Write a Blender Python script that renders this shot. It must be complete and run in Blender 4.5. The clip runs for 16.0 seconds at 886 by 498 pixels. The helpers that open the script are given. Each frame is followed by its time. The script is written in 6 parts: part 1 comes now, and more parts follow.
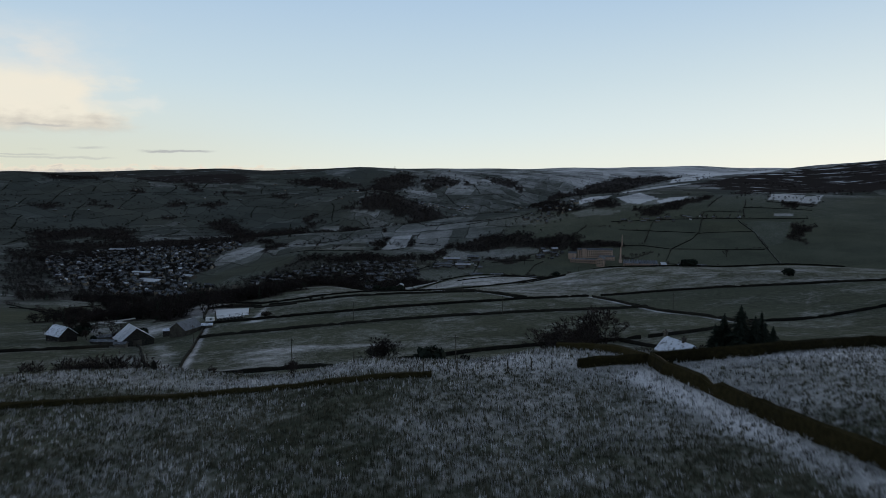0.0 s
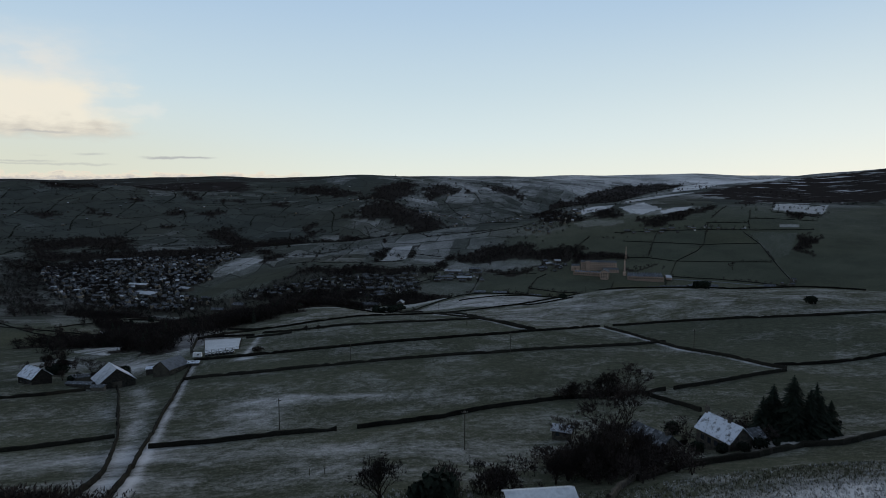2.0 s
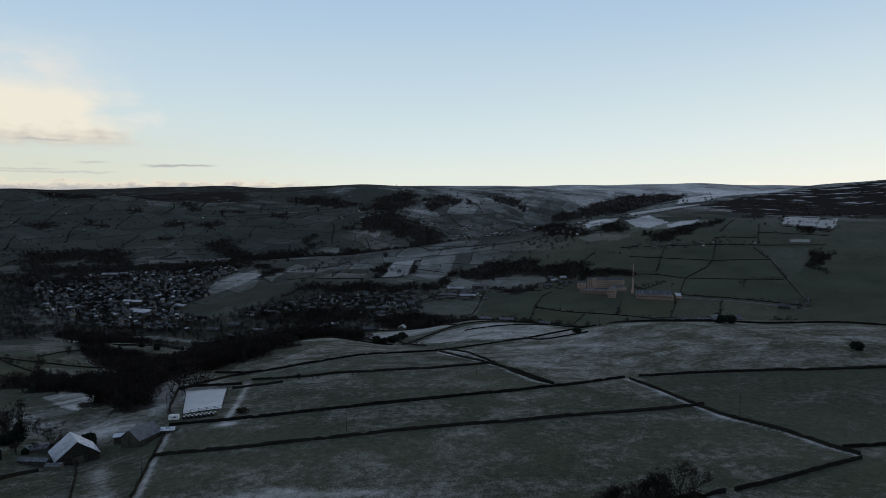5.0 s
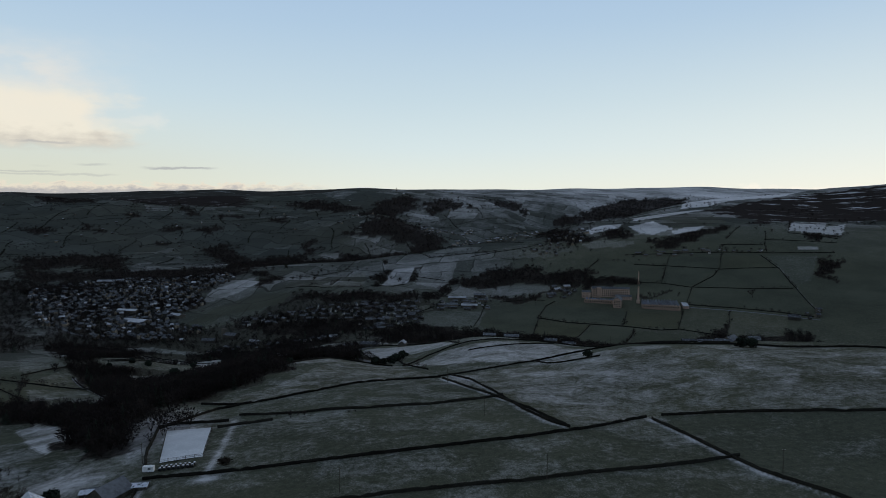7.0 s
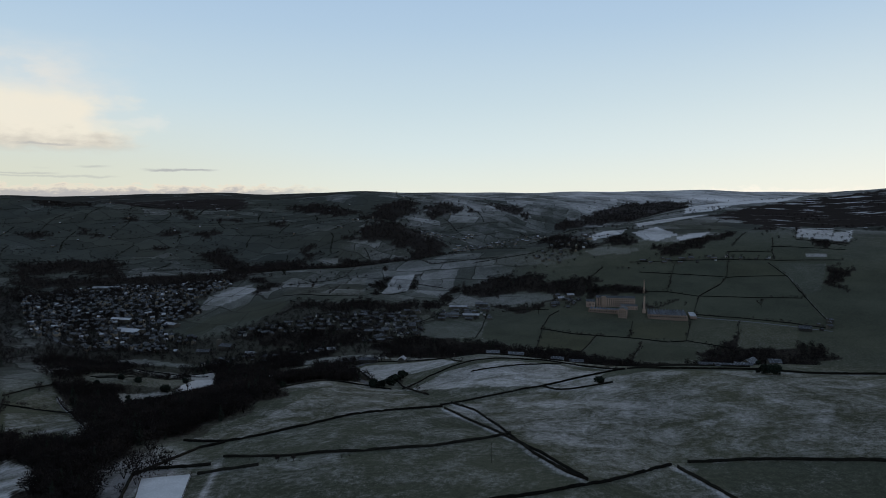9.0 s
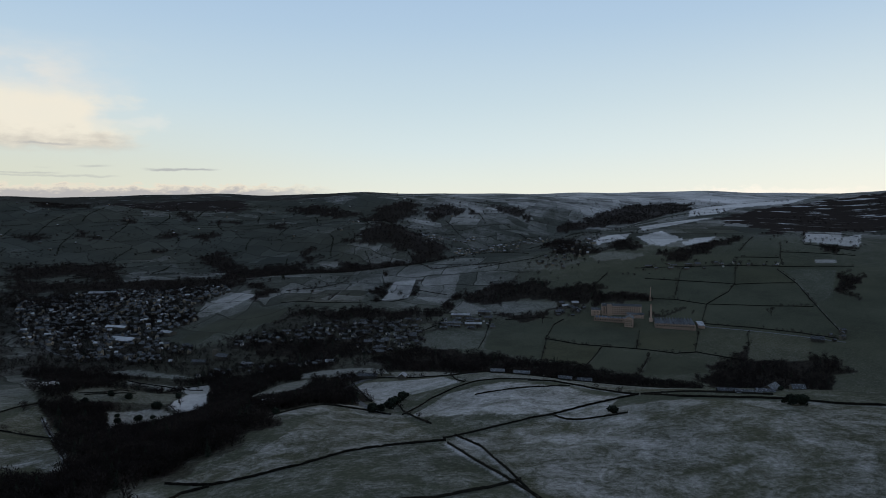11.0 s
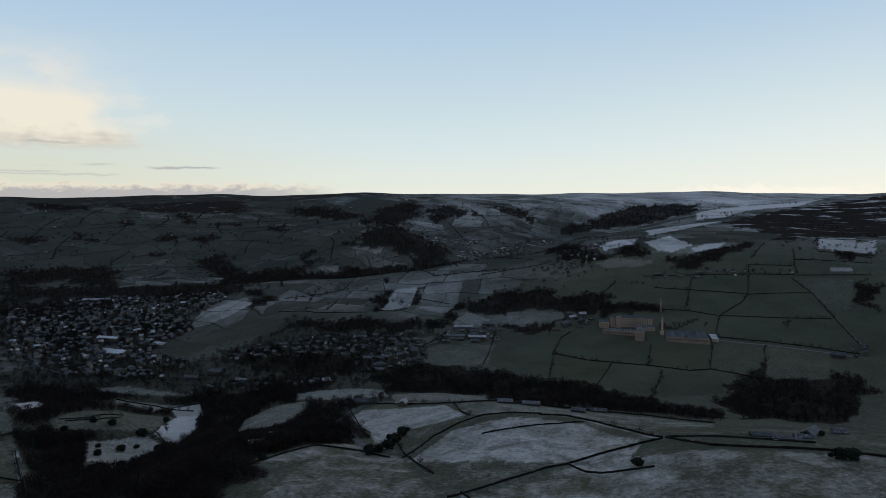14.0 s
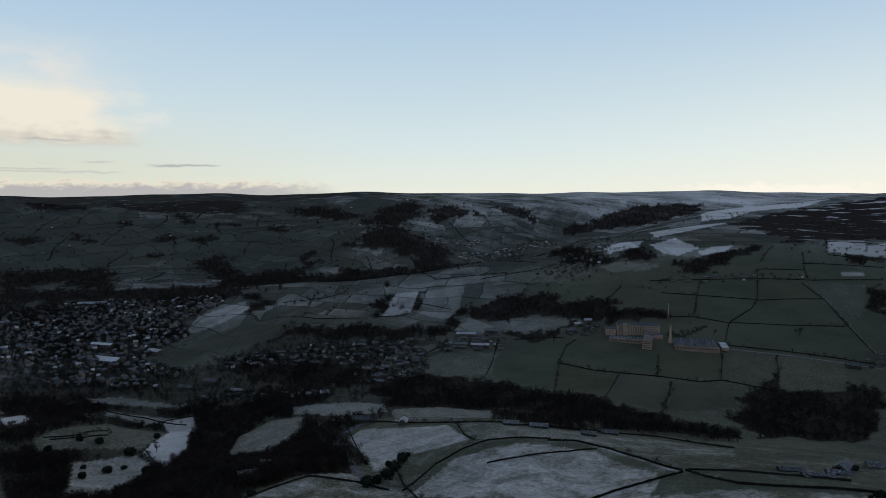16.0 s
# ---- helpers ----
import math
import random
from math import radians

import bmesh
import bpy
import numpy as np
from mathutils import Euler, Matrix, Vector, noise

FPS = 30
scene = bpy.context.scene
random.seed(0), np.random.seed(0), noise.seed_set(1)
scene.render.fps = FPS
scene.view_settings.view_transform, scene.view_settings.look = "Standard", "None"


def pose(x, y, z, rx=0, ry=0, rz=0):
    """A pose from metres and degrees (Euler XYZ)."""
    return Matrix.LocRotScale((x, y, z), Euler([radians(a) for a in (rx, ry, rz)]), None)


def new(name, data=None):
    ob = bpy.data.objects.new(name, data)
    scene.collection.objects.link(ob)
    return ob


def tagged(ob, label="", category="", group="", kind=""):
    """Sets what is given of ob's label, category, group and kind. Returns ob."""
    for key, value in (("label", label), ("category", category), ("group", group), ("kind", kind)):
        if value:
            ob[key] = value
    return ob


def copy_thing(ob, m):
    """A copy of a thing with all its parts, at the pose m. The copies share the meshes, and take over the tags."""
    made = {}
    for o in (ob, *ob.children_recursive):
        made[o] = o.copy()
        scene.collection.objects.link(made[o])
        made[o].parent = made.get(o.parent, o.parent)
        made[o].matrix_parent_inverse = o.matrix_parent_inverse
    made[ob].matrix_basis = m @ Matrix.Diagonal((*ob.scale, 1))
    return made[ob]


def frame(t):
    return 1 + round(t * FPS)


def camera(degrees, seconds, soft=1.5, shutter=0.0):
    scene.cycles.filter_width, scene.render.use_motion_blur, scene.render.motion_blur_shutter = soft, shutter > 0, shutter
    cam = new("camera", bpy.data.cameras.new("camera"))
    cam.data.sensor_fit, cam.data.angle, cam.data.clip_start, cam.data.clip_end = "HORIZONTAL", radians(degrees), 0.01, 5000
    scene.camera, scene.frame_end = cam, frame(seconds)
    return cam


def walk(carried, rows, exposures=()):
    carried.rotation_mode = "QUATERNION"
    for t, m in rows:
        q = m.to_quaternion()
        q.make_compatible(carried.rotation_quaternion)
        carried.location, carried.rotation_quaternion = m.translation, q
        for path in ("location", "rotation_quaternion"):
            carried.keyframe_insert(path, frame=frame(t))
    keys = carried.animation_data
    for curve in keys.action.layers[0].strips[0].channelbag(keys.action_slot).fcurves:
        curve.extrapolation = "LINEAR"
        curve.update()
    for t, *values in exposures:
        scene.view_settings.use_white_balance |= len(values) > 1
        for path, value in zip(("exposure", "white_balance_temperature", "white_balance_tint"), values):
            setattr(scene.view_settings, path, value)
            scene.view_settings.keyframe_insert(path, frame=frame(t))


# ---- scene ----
cam = camera(69.28, 16.0, soft=0.7, shutter=0.5)
PATH = [
    (0, pose(0.00, -0.00, 220.00, 83.695, 0, -1.355)),
    (1, pose(-0.50, 11.35, 225.20, 83.928, 0, -1.332)),
    (2, pose(-0.92, 22.24, 229.63, 84.258, 0, -1.325)),
    (3, pose(-1.41, 33.93, 234.30, 84.516, 0, -1.288)),
    (4, pose(-2.25, 46.46, 238.88, 84.755, 0, -1.259)),
    (6.5, pose(-4.76, 80.60, 250.58, 85.137, 0, -1.256)),
    (7, pose(-4.80, 88.29, 252.77, 85.171, 0, -1.248)),
    (8, pose(-5.22, 103.36, 257.36, 85.278, 0, -1.250)),
    (9, pose(-5.28, 117.96, 262.05, 85.338, 0, -1.218)),
    (11.5, pose(-6.09, 154.38, 275.95, 85.292, 0, -1.109)),
    (12, pose(-6.09, 161.98, 278.52, 85.297, 0, -1.078)),
    (13, pose(-6.17, 177.13, 283.70, 85.237, 0, -1.013)),
    (14, pose(-6.35, 192.40, 289.30, 85.141, 0, -0.957)),
    (15, pose(-6.72, 207.88, 294.49, 85.044, 0, -0.912)),
    (16, pose(-7.07, 224.00, 299.48, 84.945, 0, -0.866)),
]
walk(cam, PATH)

# ---- daylight: a clear winter evening, the sun low behind the hills ----
SUN_AZ, SUN_EL = radians(38), radians(7)   # to the right of the way ahead
world = bpy.data.worlds.new("sky")
scene.world = world
world.use_nodes = True
wn, wl = world.node_tree.nodes, world.node_tree.links
wn.clear()


def wmath(op, a, b=None, c=None, clamp=False):
    n = wn.new("ShaderNodeMath")
    n.operation, n.use_clamp = op, clamp
    for k, v in enumerate((a, b, c)):
        if v is None:
            continue
        if isinstance(v, (int, float)):
            n.inputs[k].default_value = v
        else:
            wl.new(v, n.inputs[k])
    return n.outputs[0]


def wmix(fac, a, b):
    n = wn.new("ShaderNodeMix")
    n.data_type = "RGBA"
    for k, v in ((0, fac), (6, a), (7, b)):
        if isinstance(v, (int, float)):
            n.inputs[k].default_value = v
        elif isinstance(v, tuple):
            n.inputs[k].default_value = (*v, 1)
        else:
            wl.new(v, n.inputs[k])
    return n.outputs[2]


def wband(x, lo, hi):
    """0 below lo, 1 above hi, smooth between."""
    n = wn.new("ShaderNodeMapRange")
    n.interpolation_type = "SMOOTHSTEP"
    n.inputs[1].default_value, n.inputs[2].default_value = lo, hi
    wl.new(x, n.inputs[0])
    return n.outputs[0]


coord = wn.new("ShaderNodeTexCoord")
split = wn.new("ShaderNodeSeparateXYZ")
wl.new(coord.outputs["Generated"], split.inputs[0])
elev = wmath("MULTIPLY", wmath("ARCSINE", split.outputs[2]), 57.29578)            # degrees over the horizon
azim = wmath("MULTIPLY", wmath("ARCTAN2", split.outputs[0], split.outputs[1]), 57.29578)  # degrees to the right
ramp = wn.new("ShaderNodeValToRGB")
wl.new(wmath("DIVIDE", elev, 90, clamp=True), ramp.inputs[0])
SKY_STEPS = (
    (0.0, (0.82, 0.84, 0.74)), (0.016, (0.77, 0.83, 0.77)), (0.045, (0.68, 0.79, 0.81)), (0.09, (0.575, 0.71, 0.785)),
    (0.16, (0.445, 0.60, 0.762)), (0.24, (0.345, 0.50, 0.722)), (0.5, (0.202, 0.247, 0.328)), (1.0, (0.145, 0.162, 0.20)),
)
while len(ramp.color_ramp.elements) < len(SKY_STEPS):
    ramp.color_ramp.elements.new(0.5)
for el, (at, rgb) in zip(ramp.color_ramp.elements, SKY_STEPS):
    el.position, el.color = at, (*rgb, 1)
nishita = wn.new("ShaderNodeTexSky")
nishita.sky_type, nishita.sun_disc = "NISHITA", False
nishita.sun_elevation, nishita.sun_rotation = SUN_EL, SUN_AZ
nishita.air_density, nishita.dust_density = 1.0, 0.6
scaled = wn.new("ShaderNodeVectorMath")
scaled.operation = "SCALE"
scaled.inputs[3].default_value = 0.10
wl.new(nishita.outputs[0], scaled.inputs[0])
sky = wmix(0.015, ramp.outputs[0], scaled.outputs[0])

sky = wmix(wmath("MULTIPLY", wmath("MULTIPLY", wmath("SUBTRACT", 1.0, wband(azim, -38, 2)), wmath("SUBTRACT", 1.0, wband(elev, 1.5, 9))), 0.5), sky, (0.64, 0.615, 0.44))

# clouds: one cumulus to the left, thin streaks, a low bank along the horizon
plan = wn.new("ShaderNodeCombineXYZ")
wl.new(azim, plan.inputs[0]), wl.new(wmath("MULTIPLY", elev, 2.2), plan.inputs[1])


def puffs(scale, detail=6.0, rough=0.55):
    n = wn.new("ShaderNodeTexNoise")
    n.inputs["Scale"].default_value, n.inputs["Detail"].default_value, n.inputs["Roughness"].default_value = scale, detail, rough
    wl.new(plan.outputs[0], n.inputs["Vector"])
    return n.outputs[0]


def wtimes(*xs):
    out = xs[0]
    for x in xs[1:]:
        out = wmath("MULTIPLY", out, x)
    return out


def wless(x, lo, hi):
    return wmath("SUBTRACT", 1.0, wband(x, lo, hi))


puff = puffs(0.16)
fleece = puffs(0.55)
ragged = wmath("ADD", elev, wmath("MULTIPLY", wmath("SUBTRACT", puff, 0.5), 5.0))
side = wmath("ADD", azim, wmath("MULTIPLY", wmath("SUBTRACT", puff, 0.5), 12.0))
base_line = wmath("ADD", elev, wmath("MULTIPLY", wmath("SUBTRACT", fleece, 0.5), 1.2))
heap = wtimes(wband(base_line, 3.2, 4.2), wless(ragged, 6.9, 8.9), wless(side, -28.0, -24.0), wband(azim, -58, -50))
wisps = wband(wmath("ADD", wmath("MULTIPLY", puff, 0.7), wmath("MULTIPLY", fleece, 0.3)), 0.40, 0.62)
veil = wtimes(wband(ragged, 4.5, 6.5), wless(ragged, 9.2, 12.6), wless(side, -29.5, -22.5), wband(azim, -60, -50), wmath("MULTIPLY_ADD", wisps, 0.6, 0.25))
lit = wband(wmath("ADD", wmath("MULTIPLY", elev, 0.26), wmath("MULTIPLY", fleece, 0.9)), 1.30, 1.85)
heap_tone = wmix(lit, (0.60, 0.545, 0.475), (0.90, 0.83, 0.69))
sky = wmix(veil, sky, (0.78, 0.765, 0.72))
sky = wmix(wmath("MULTIPLY", heap, 0.84), sky, heap_tone)
puff_small = wtimes(wband(side, -25.4, -24.4), wless(side, -23.4, -22.0), wband(ragged, 4.6, 5.4), wless(ragged, 5.6, 6.6))
sky = wmix(wmath("MULTIPLY", puff_small, 0.35), sky, (0.86, 0.83, 0.76))
wob = wmath("ADD", elev, wmath("MULTIPLY", wmath("SUBTRACT", fleece, 0.5), 0.5))
for az0, az1, el0, el1, amount in ((-24.2, -17.6, 2.02, 2.20, 0.72), (-28.9, -25.6, 2.20, 2.36, 0.42), (-31.6, -29.8, 2.10, 2.24, 0.38), (-38.0, -25.0, 1.45, 1.58, 0.35), (-38.0, -29.0, 1.66, 1.78, 0.4), (-33.0, -27.6, 3.86, 4.02, 0.45), (-27.6, -25.8, 4.10, 4.24, 0.35)):
    streak = wtimes(wband(azim, az0, az0 + 1.8), wless(azim, az1 - 1.8, az1), wband(wob, el0, el0 + 0.12), wless(wob, el1, el1 + 0.12))
    sky = wmix(wmath("MULTIPLY", streak, amount), sky, (0.38, 0.385, 0.41))
bank_top = wmath("ADD", elev, wmath("MULTIPLY", wmath("SUBTRACT", puffs(0.8, 5.0, 0.6), 0.5), 1.9))
bank = wtimes(wless(bank_top, 0.75, 1.05), wless(side, -15, -7))
sky = wmix(wmath("MULTIPLY", bank, 0.88), sky, wmix(wband(bank_top, 0.25, 0.85), (0.44, 0.425, 0.44), (0.82, 0.74, 0.61)))
# brighter towards the sun, behind the hills to the right
sky = wmix(wtimes(wband(azim, -5, 40), wless(elev, 0, 15), 0.30), sky, (0.93, 0.945, 0.87))
glow = wtimes(wless(bank_top, 0.35, 0.8), wband(azim, 18, 26), wless(azim, 31, 38))
sky = wmix(wmath("MULTIPLY", glow, 0.85), sky, (1.0, 0.94, 0.82))

back = wn.new("ShaderNodeBackground")
back.inputs[1].default_value = 1.0
wl.new(sky, back.inputs[0])
wout = wn.new("ShaderNodeOutputWorld")
wl.new(back.outputs[0], wout.inputs[0])

sun_data = bpy.data.lights.new("sun", "SUN")
sun_data.energy, sun_data.angle, sun_data.color = 0.5, radians(12), (1.0, 0.86, 0.68)
sun = new("sun", sun_data)
sun.rotation_euler = (radians(90) - SUN_EL, 0, radians(180) - SUN_AZ)

# ---- materials ----


def node_mat(name, rough=0.9, spec=0.05):
    m = bpy.data.materials.new(name)
    m.use_nodes = True
    b = m.node_tree.nodes["Principled BSDF"]
    b.inputs["Roughness"].default_value = rough
    b.inputs["Specular IOR Level"].default_value = spec
    return m, m.node_tree.nodes, m.node_tree.links, b


class Net:
    """Short calls for the nodes of one material."""

    def __init__(self, m):
        self.n, self.l = m.node_tree.nodes, m.node_tree.links
        self.pos = self.n.new("ShaderNodeNewGeometry").outputs["Position"]

    def put(self, sock, v):
        if isinstance(v, (int, float)):
            sock.default_value = v
        elif isinstance(v, tuple):
            sock.default_value = (*v, 1) if len(v) == 3 and len(sock.default_value) == 4 else v
        else:
            self.l.new(v, sock)

    def math(self, op, a, b=0.0, clamp=False):
        n = self.n.new("ShaderNodeMath")
        n.operation, n.use_clamp = op, clamp
        self.put(n.inputs[0], a), self.put(n.inputs[1], b)
        return n.outputs[0]

    def scale(self, vec, xyz):
        n = self.n.new("ShaderNodeVectorMath")
        n.operation = "MULTIPLY"
        self.put(n.inputs[0], vec)
        n.inputs[1].default_value = xyz
        return n.outputs[0]

    def noise(self, scale, detail=4.0, rough=0.6, vec=None, warp=0.0):
        n = self.n.new("ShaderNodeTexNoise")
        n.inputs["Scale"].default_value, n.inputs["Detail"].default_value = scale, detail
        n.inputs["Roughness"].default_value, n.inputs["Distortion"].default_value = rough, warp
        self.l.new(self.pos if vec is None else vec, n.inputs["Vector"])
        return n.outputs[0]

    def cells(self, scale, feature="F1", vec=None):
        n = self.n.new("ShaderNodeTexVoronoi")
        n.voronoi_dimensions = "2D"
        n.feature = feature
        n.inputs["Scale"].default_value = scale
        self.l.new(self.pos if vec is None else vec, n.inputs["Vector"])
        return n

    def step(self, x, lo, hi, a=0.0, b=1.0):
        n = self.n.new("ShaderNodeMapRange")
        n.interpolation_type = "SMOOTHSTEP"
        self.put(n.inputs[0], x)
        for k, v in ((1, lo), (2, hi), (3, a), (4, b)):
            self.put(n.inputs[k], v)
        return n.outputs[0]

    def mix(self, fac, a, b, kind="MIX"):
        n = self.n.new("ShaderNodeMix")
        n.data_type, n.blend_type = "RGBA", kind
        self.put(n.inputs[0], fac), self.put(n.inputs[6], a), self.put(n.inputs[7], b)
        return n.outputs[2]

    def bump(self, bsdf, h, strength=0.5, dist=0.1):
        n = self.n.new("ShaderNodeBump")
        n.inputs["Strength"].default_value, n.inputs["Distance"].default_value = strength, dist
        self.l.new(h, n.inputs["Height"])
        self.l.new(n.outputs[0], bsdf.inputs["Normal"])


def speckled(name, dark, light, fine=3.0, broad=0.2, rough=0.9, bump=0.3, snow=0.0, snow_at=0.55):
    """A surface of two tones, mottled at two scales; snow: how much lies on it in patches."""
    m, n, l, b = node_mat(name, rough)
    k = Net(m)
    f = k.noise(fine, 5, 0.65)
    g = k.noise(broad, 3, 0.5)
    rnd = n.new("ShaderNodeObjectInfo").outputs["Random"]
    t = k.math("ADD", k.math("MULTIPLY", f, 0.7), k.math("MULTIPLY", k.math("ADD", g, k.math("MULTIPLY", rnd, 0.5)), 0.45))
    c = k.mix(k.step(t, 0.45, 0.95), dark, light)
    if snow:
        c = k.mix(k.math("MULTIPLY", k.step(k.noise(fine * 0.5, 5, 0.7), snow_at - 0.12, snow_at + 0.1), snow), c, (0.62, 0.66, 0.74))
    l.new(c, b.inputs["Base Color"])
    if rough < 0.5:
        b.inputs["Specular IOR Level"].default_value = 0.5
    k.bump(b, f, bump, 0.12)
    return m


DRY_STONE = speckled("dark_gritstone", (0.008, 0.0075, 0.006), (0.027, 0.025, 0.020), 2.2, 0.12)
MOSSY_STONE = speckled("mossy_gritstone", (0.010, 0.0085, 0.0035), (0.034, 0.027, 0.011), 2.2, 0.12)
HOUSE_STONE = speckled("sooty_stone", (0.03, 0.027, 0.024), (0.13, 0.115, 0.095), 1.4, 0.05)
MILL_STONE = speckled("warm_mill_stone", (0.16, 0.115, 0.090), (0.42, 0.30, 0.235), 0.8, 0.04)
PALE_RENDER = speckled("pale_render", (0.35, 0.34, 0.32), (0.55, 0.53, 0.50), 1.0, 0.06)
SLATE = speckled("slate_under_frost", (0.03, 0.032, 0.036), (0.11, 0.118, 0.13), 1.6, 0.05, 0.7, snow=0.35, snow_at=0.60)
SNOW_ROOF = speckled("snow_on_slate", (0.16, 0.17, 0.19), (0.50, 0.52, 0.56), 0.7, 0.1, 0.7)
PATCHY_ROOF = speckled("half_melted_snow_on_slate", (0.03, 0.03, 0.034), (0.09, 0.09, 0.10), 1.5, 0.1, 0.7, snow=0.92, snow_at=0.43)
SHEET_ROOF = speckled("grey_sheeting", (0.06, 0.065, 0.075), (0.15, 0.16, 0.18), 0.8, 0.1, 0.6)
SOOT_STONE = speckled("soot_black_stone", (0.012, 0.011, 0.010), (0.05, 0.045, 0.038), 1.4, 0.05)
SNOW = speckled("lying_snow", (0.45, 0.47, 0.50), (0.74, 0.76, 0.79), 1.2, 0.1, 0.75)
GLASS_DARK = speckled("window_glass", (0.015, 0.017, 0.02), (0.03, 0.033, 0.04), 2.0, 0.2, 0.15, bump=0.0)
# the sky's reflection in the roof panes, put into their base colour
GLASS_SKY = speckled("sky_blue_roof_glass", (0.09, 0.13, 0.20), (0.26, 0.32, 0.44), 0.6, 0.1, 0.25, bump=0.0)
BARK = speckled("wet_bark", (0.014, 0.011, 0.009), (0.04, 0.032, 0.025), 2.0, 0.3)
TWIGS = speckled("bare_twigs", (0.013, 0.0107, 0.010), (0.050, 0.039, 0.035), 0.15, 0.02, bump=0.0)
NEEDLES = speckled("dark_needles", (0.007, 0.010, 0.008), (0.024, 0.031, 0.022), 1.0, 0.2, bump=0.0)
TIMBER = speckled("weathered_timber", (0.03, 0.026, 0.02), (0.09, 0.08, 0.065), 3.0, 0.4)
GRASS = speckled("dead_grass_tips", (0.03, 0.031, 0.020), (0.12, 0.112, 0.08), 0.8, 0.1, bump=0.0)
FROST_GRASS = speckled("frosted_grass_tips", (0.24, 0.24, 0.245), (0.74, 0.73, 0.74), 0.8, 0.1, bump=0.0)
ASPHALT = speckled("frosted_asphalt", (0.04, 0.042, 0.046), (0.16, 0.17, 0.19), 0.4, 0.05)
BLACK_WRAP = speckled("black_wrap", (0.008, 0.008, 0.009), (0.02, 0.02, 0.022), 2.0, 0.2, 0.35)
PALE_PAINT = speckled("white_paint", (0.5, 0.5, 0.5), (0.75, 0.75, 0.75), 1.0, 0.2, 0.5)
HEDGE = speckled("hedge_twigs", (0.012, 0.012, 0.009), (0.04, 0.036, 0.026), 0.4, 0.05, bump=0.0)
SNOW_TRACK = speckled("snow_dusted_track", (0.05, 0.053, 0.045), (0.24, 0.25, 0.26), 0.5, 0.08, snow=0.35)
DRIFT_SNOW = speckled("grassy_drift", (0.10, 0.105, 0.105), (0.46, 0.48, 0.51), 0.9, 0.15, snow=0.3)
OCHRE_STONE = speckled("cleaned_sandstone", (0.10, 0.085, 0.065), (0.30, 0.25, 0.19), 0.6, 0.04)

# ---- the lie of the land ----
# Spot heights of the landform, area by area: x, y, z.
BROW = (
    (0, -300, 212), (-450, -300, 200), (450, -300, 226), (0, 0, 204.5), (-28, 61, 198.8), (-2, 62, 200.3),
    (18, 57, 200.2), (23, 64, 200.6), (38, 62, 202), (8.5, 74.5, 198.3), (-16, 72, 197), (-60, 100, 187.3),
    (-33, 97, 188.3), (-8, 95, 189.6), (9, 93, 191.2), (-33, 112, 182.5), (-52, 84, 194), (-33, 85, 194.2),
    (-8, 80, 197), (14, 78, 198.6), (20, 84, 196), (56, 99, 193), (0, 110, 185.5), (17, 104, 186),
    (84, 145, 178), (60, 156, 173), (-10, 161, 171), (7.5, 159, 171.5), (-74, 186, 161.6), (-107, 187, 160.5),
    (-25, 196, 162), (-41, 191, 162.5), (82, 229, 162), (126, 251, 161.5), (155, 262, 160),
)
PASTURE = (
    (-129, 284, 144.8), (-161, 290, 146), (-137, 300, 141.5), (107, 317, 154.5), (58, 358, 152.2), (96, 365, 150.6),
    (102, 373, 149.6), (174, 369, 157), (-113, 332, 145.5), (-109, 387, 140.5), (-88, 389, 142), (-121, 440, 132.5),
    (-50, 420, 143), (36.5, 430, 143.3), (-1, 532, 126), (80, 562, 127), (105, 530, 136), (303, 548, 144),
)
KNOLL = (
    (258, 540, 144), (197, 548, 143.5), (144, 571, 137.5), (96, 655, 118), (35, 684, 113.5), (45, 760, 102),
    (-125, 630, 112.5), (-150, 540, 119), (-150, 430, 135), (220, 525, 146.5), (148, 602, 128.8), (230, 576, 138.5),
    (215, 602, 132.5), (300, 600, 131), (258, 560, 142), (-38, 631, 106), (106, 631, 120), (-85, 636, 111),
    (-37, 705, 94), (18, 706, 107),
)
VALLEY = (
    (-227, 441, 120), (-288, 626, 87), (-360, 866, 50), (-320, 811, 40.5), (-287, 842, 35.5), (-357, 758, 60),
    (-377, 1006, 6.5), (-318, 985, 14), (-167, 931, 43), (-86, 841, 71), (-95, 795, 76), (2, 993, 42),
    (100, 847, 70), (-258, 1110, 5), (-616, 1397, 2), (-502, 1526, 13), (-368, 1465, 29), (-280, 1435, 52),
    (-155, 1414, 55), (-93, 1112, 48), (93, 1272, 43),
)
SPUR = (
    (359, 1285, 57), (456, 1229, 50), (618, 1056, 45), (538, 1179, 52), (490, 895, 35), (592, 1395, 97),
    (853, 1401, 111), (882, 1686, 166), (615, 1783, 162), (44, 1656, 74), (-33, 1664, 65), (300, 1050, 40),
    (250, 850, 60), (-470, 1774, 40), (-287, 1824, 48), (-308, 1863, 57), (-196, 1903, 68), (-108, 1932, 76), (44, 1991, 91), (175, 2041, 102), (277, 2074, 107), (424, 2224, 137),
    (673, 2224, 172),
)
DISTANCE = (
    (-100, 2150, 5), (300, 2500, 5), (-895, 2152, 20), (-973, 1898, 0), (1375, 2246, 194), (2139, 3000, 296),
    (-2500, 2500, 150), (2400, 2400, 320), (-900, 600, 120), (900, 500, 215), (-1500, 1300, 60), (1500, 1300, 200),
    (-900, -100, 190), (900, -100, 250), (-3300, 3900, 270), (3300, 3900, 330),
)
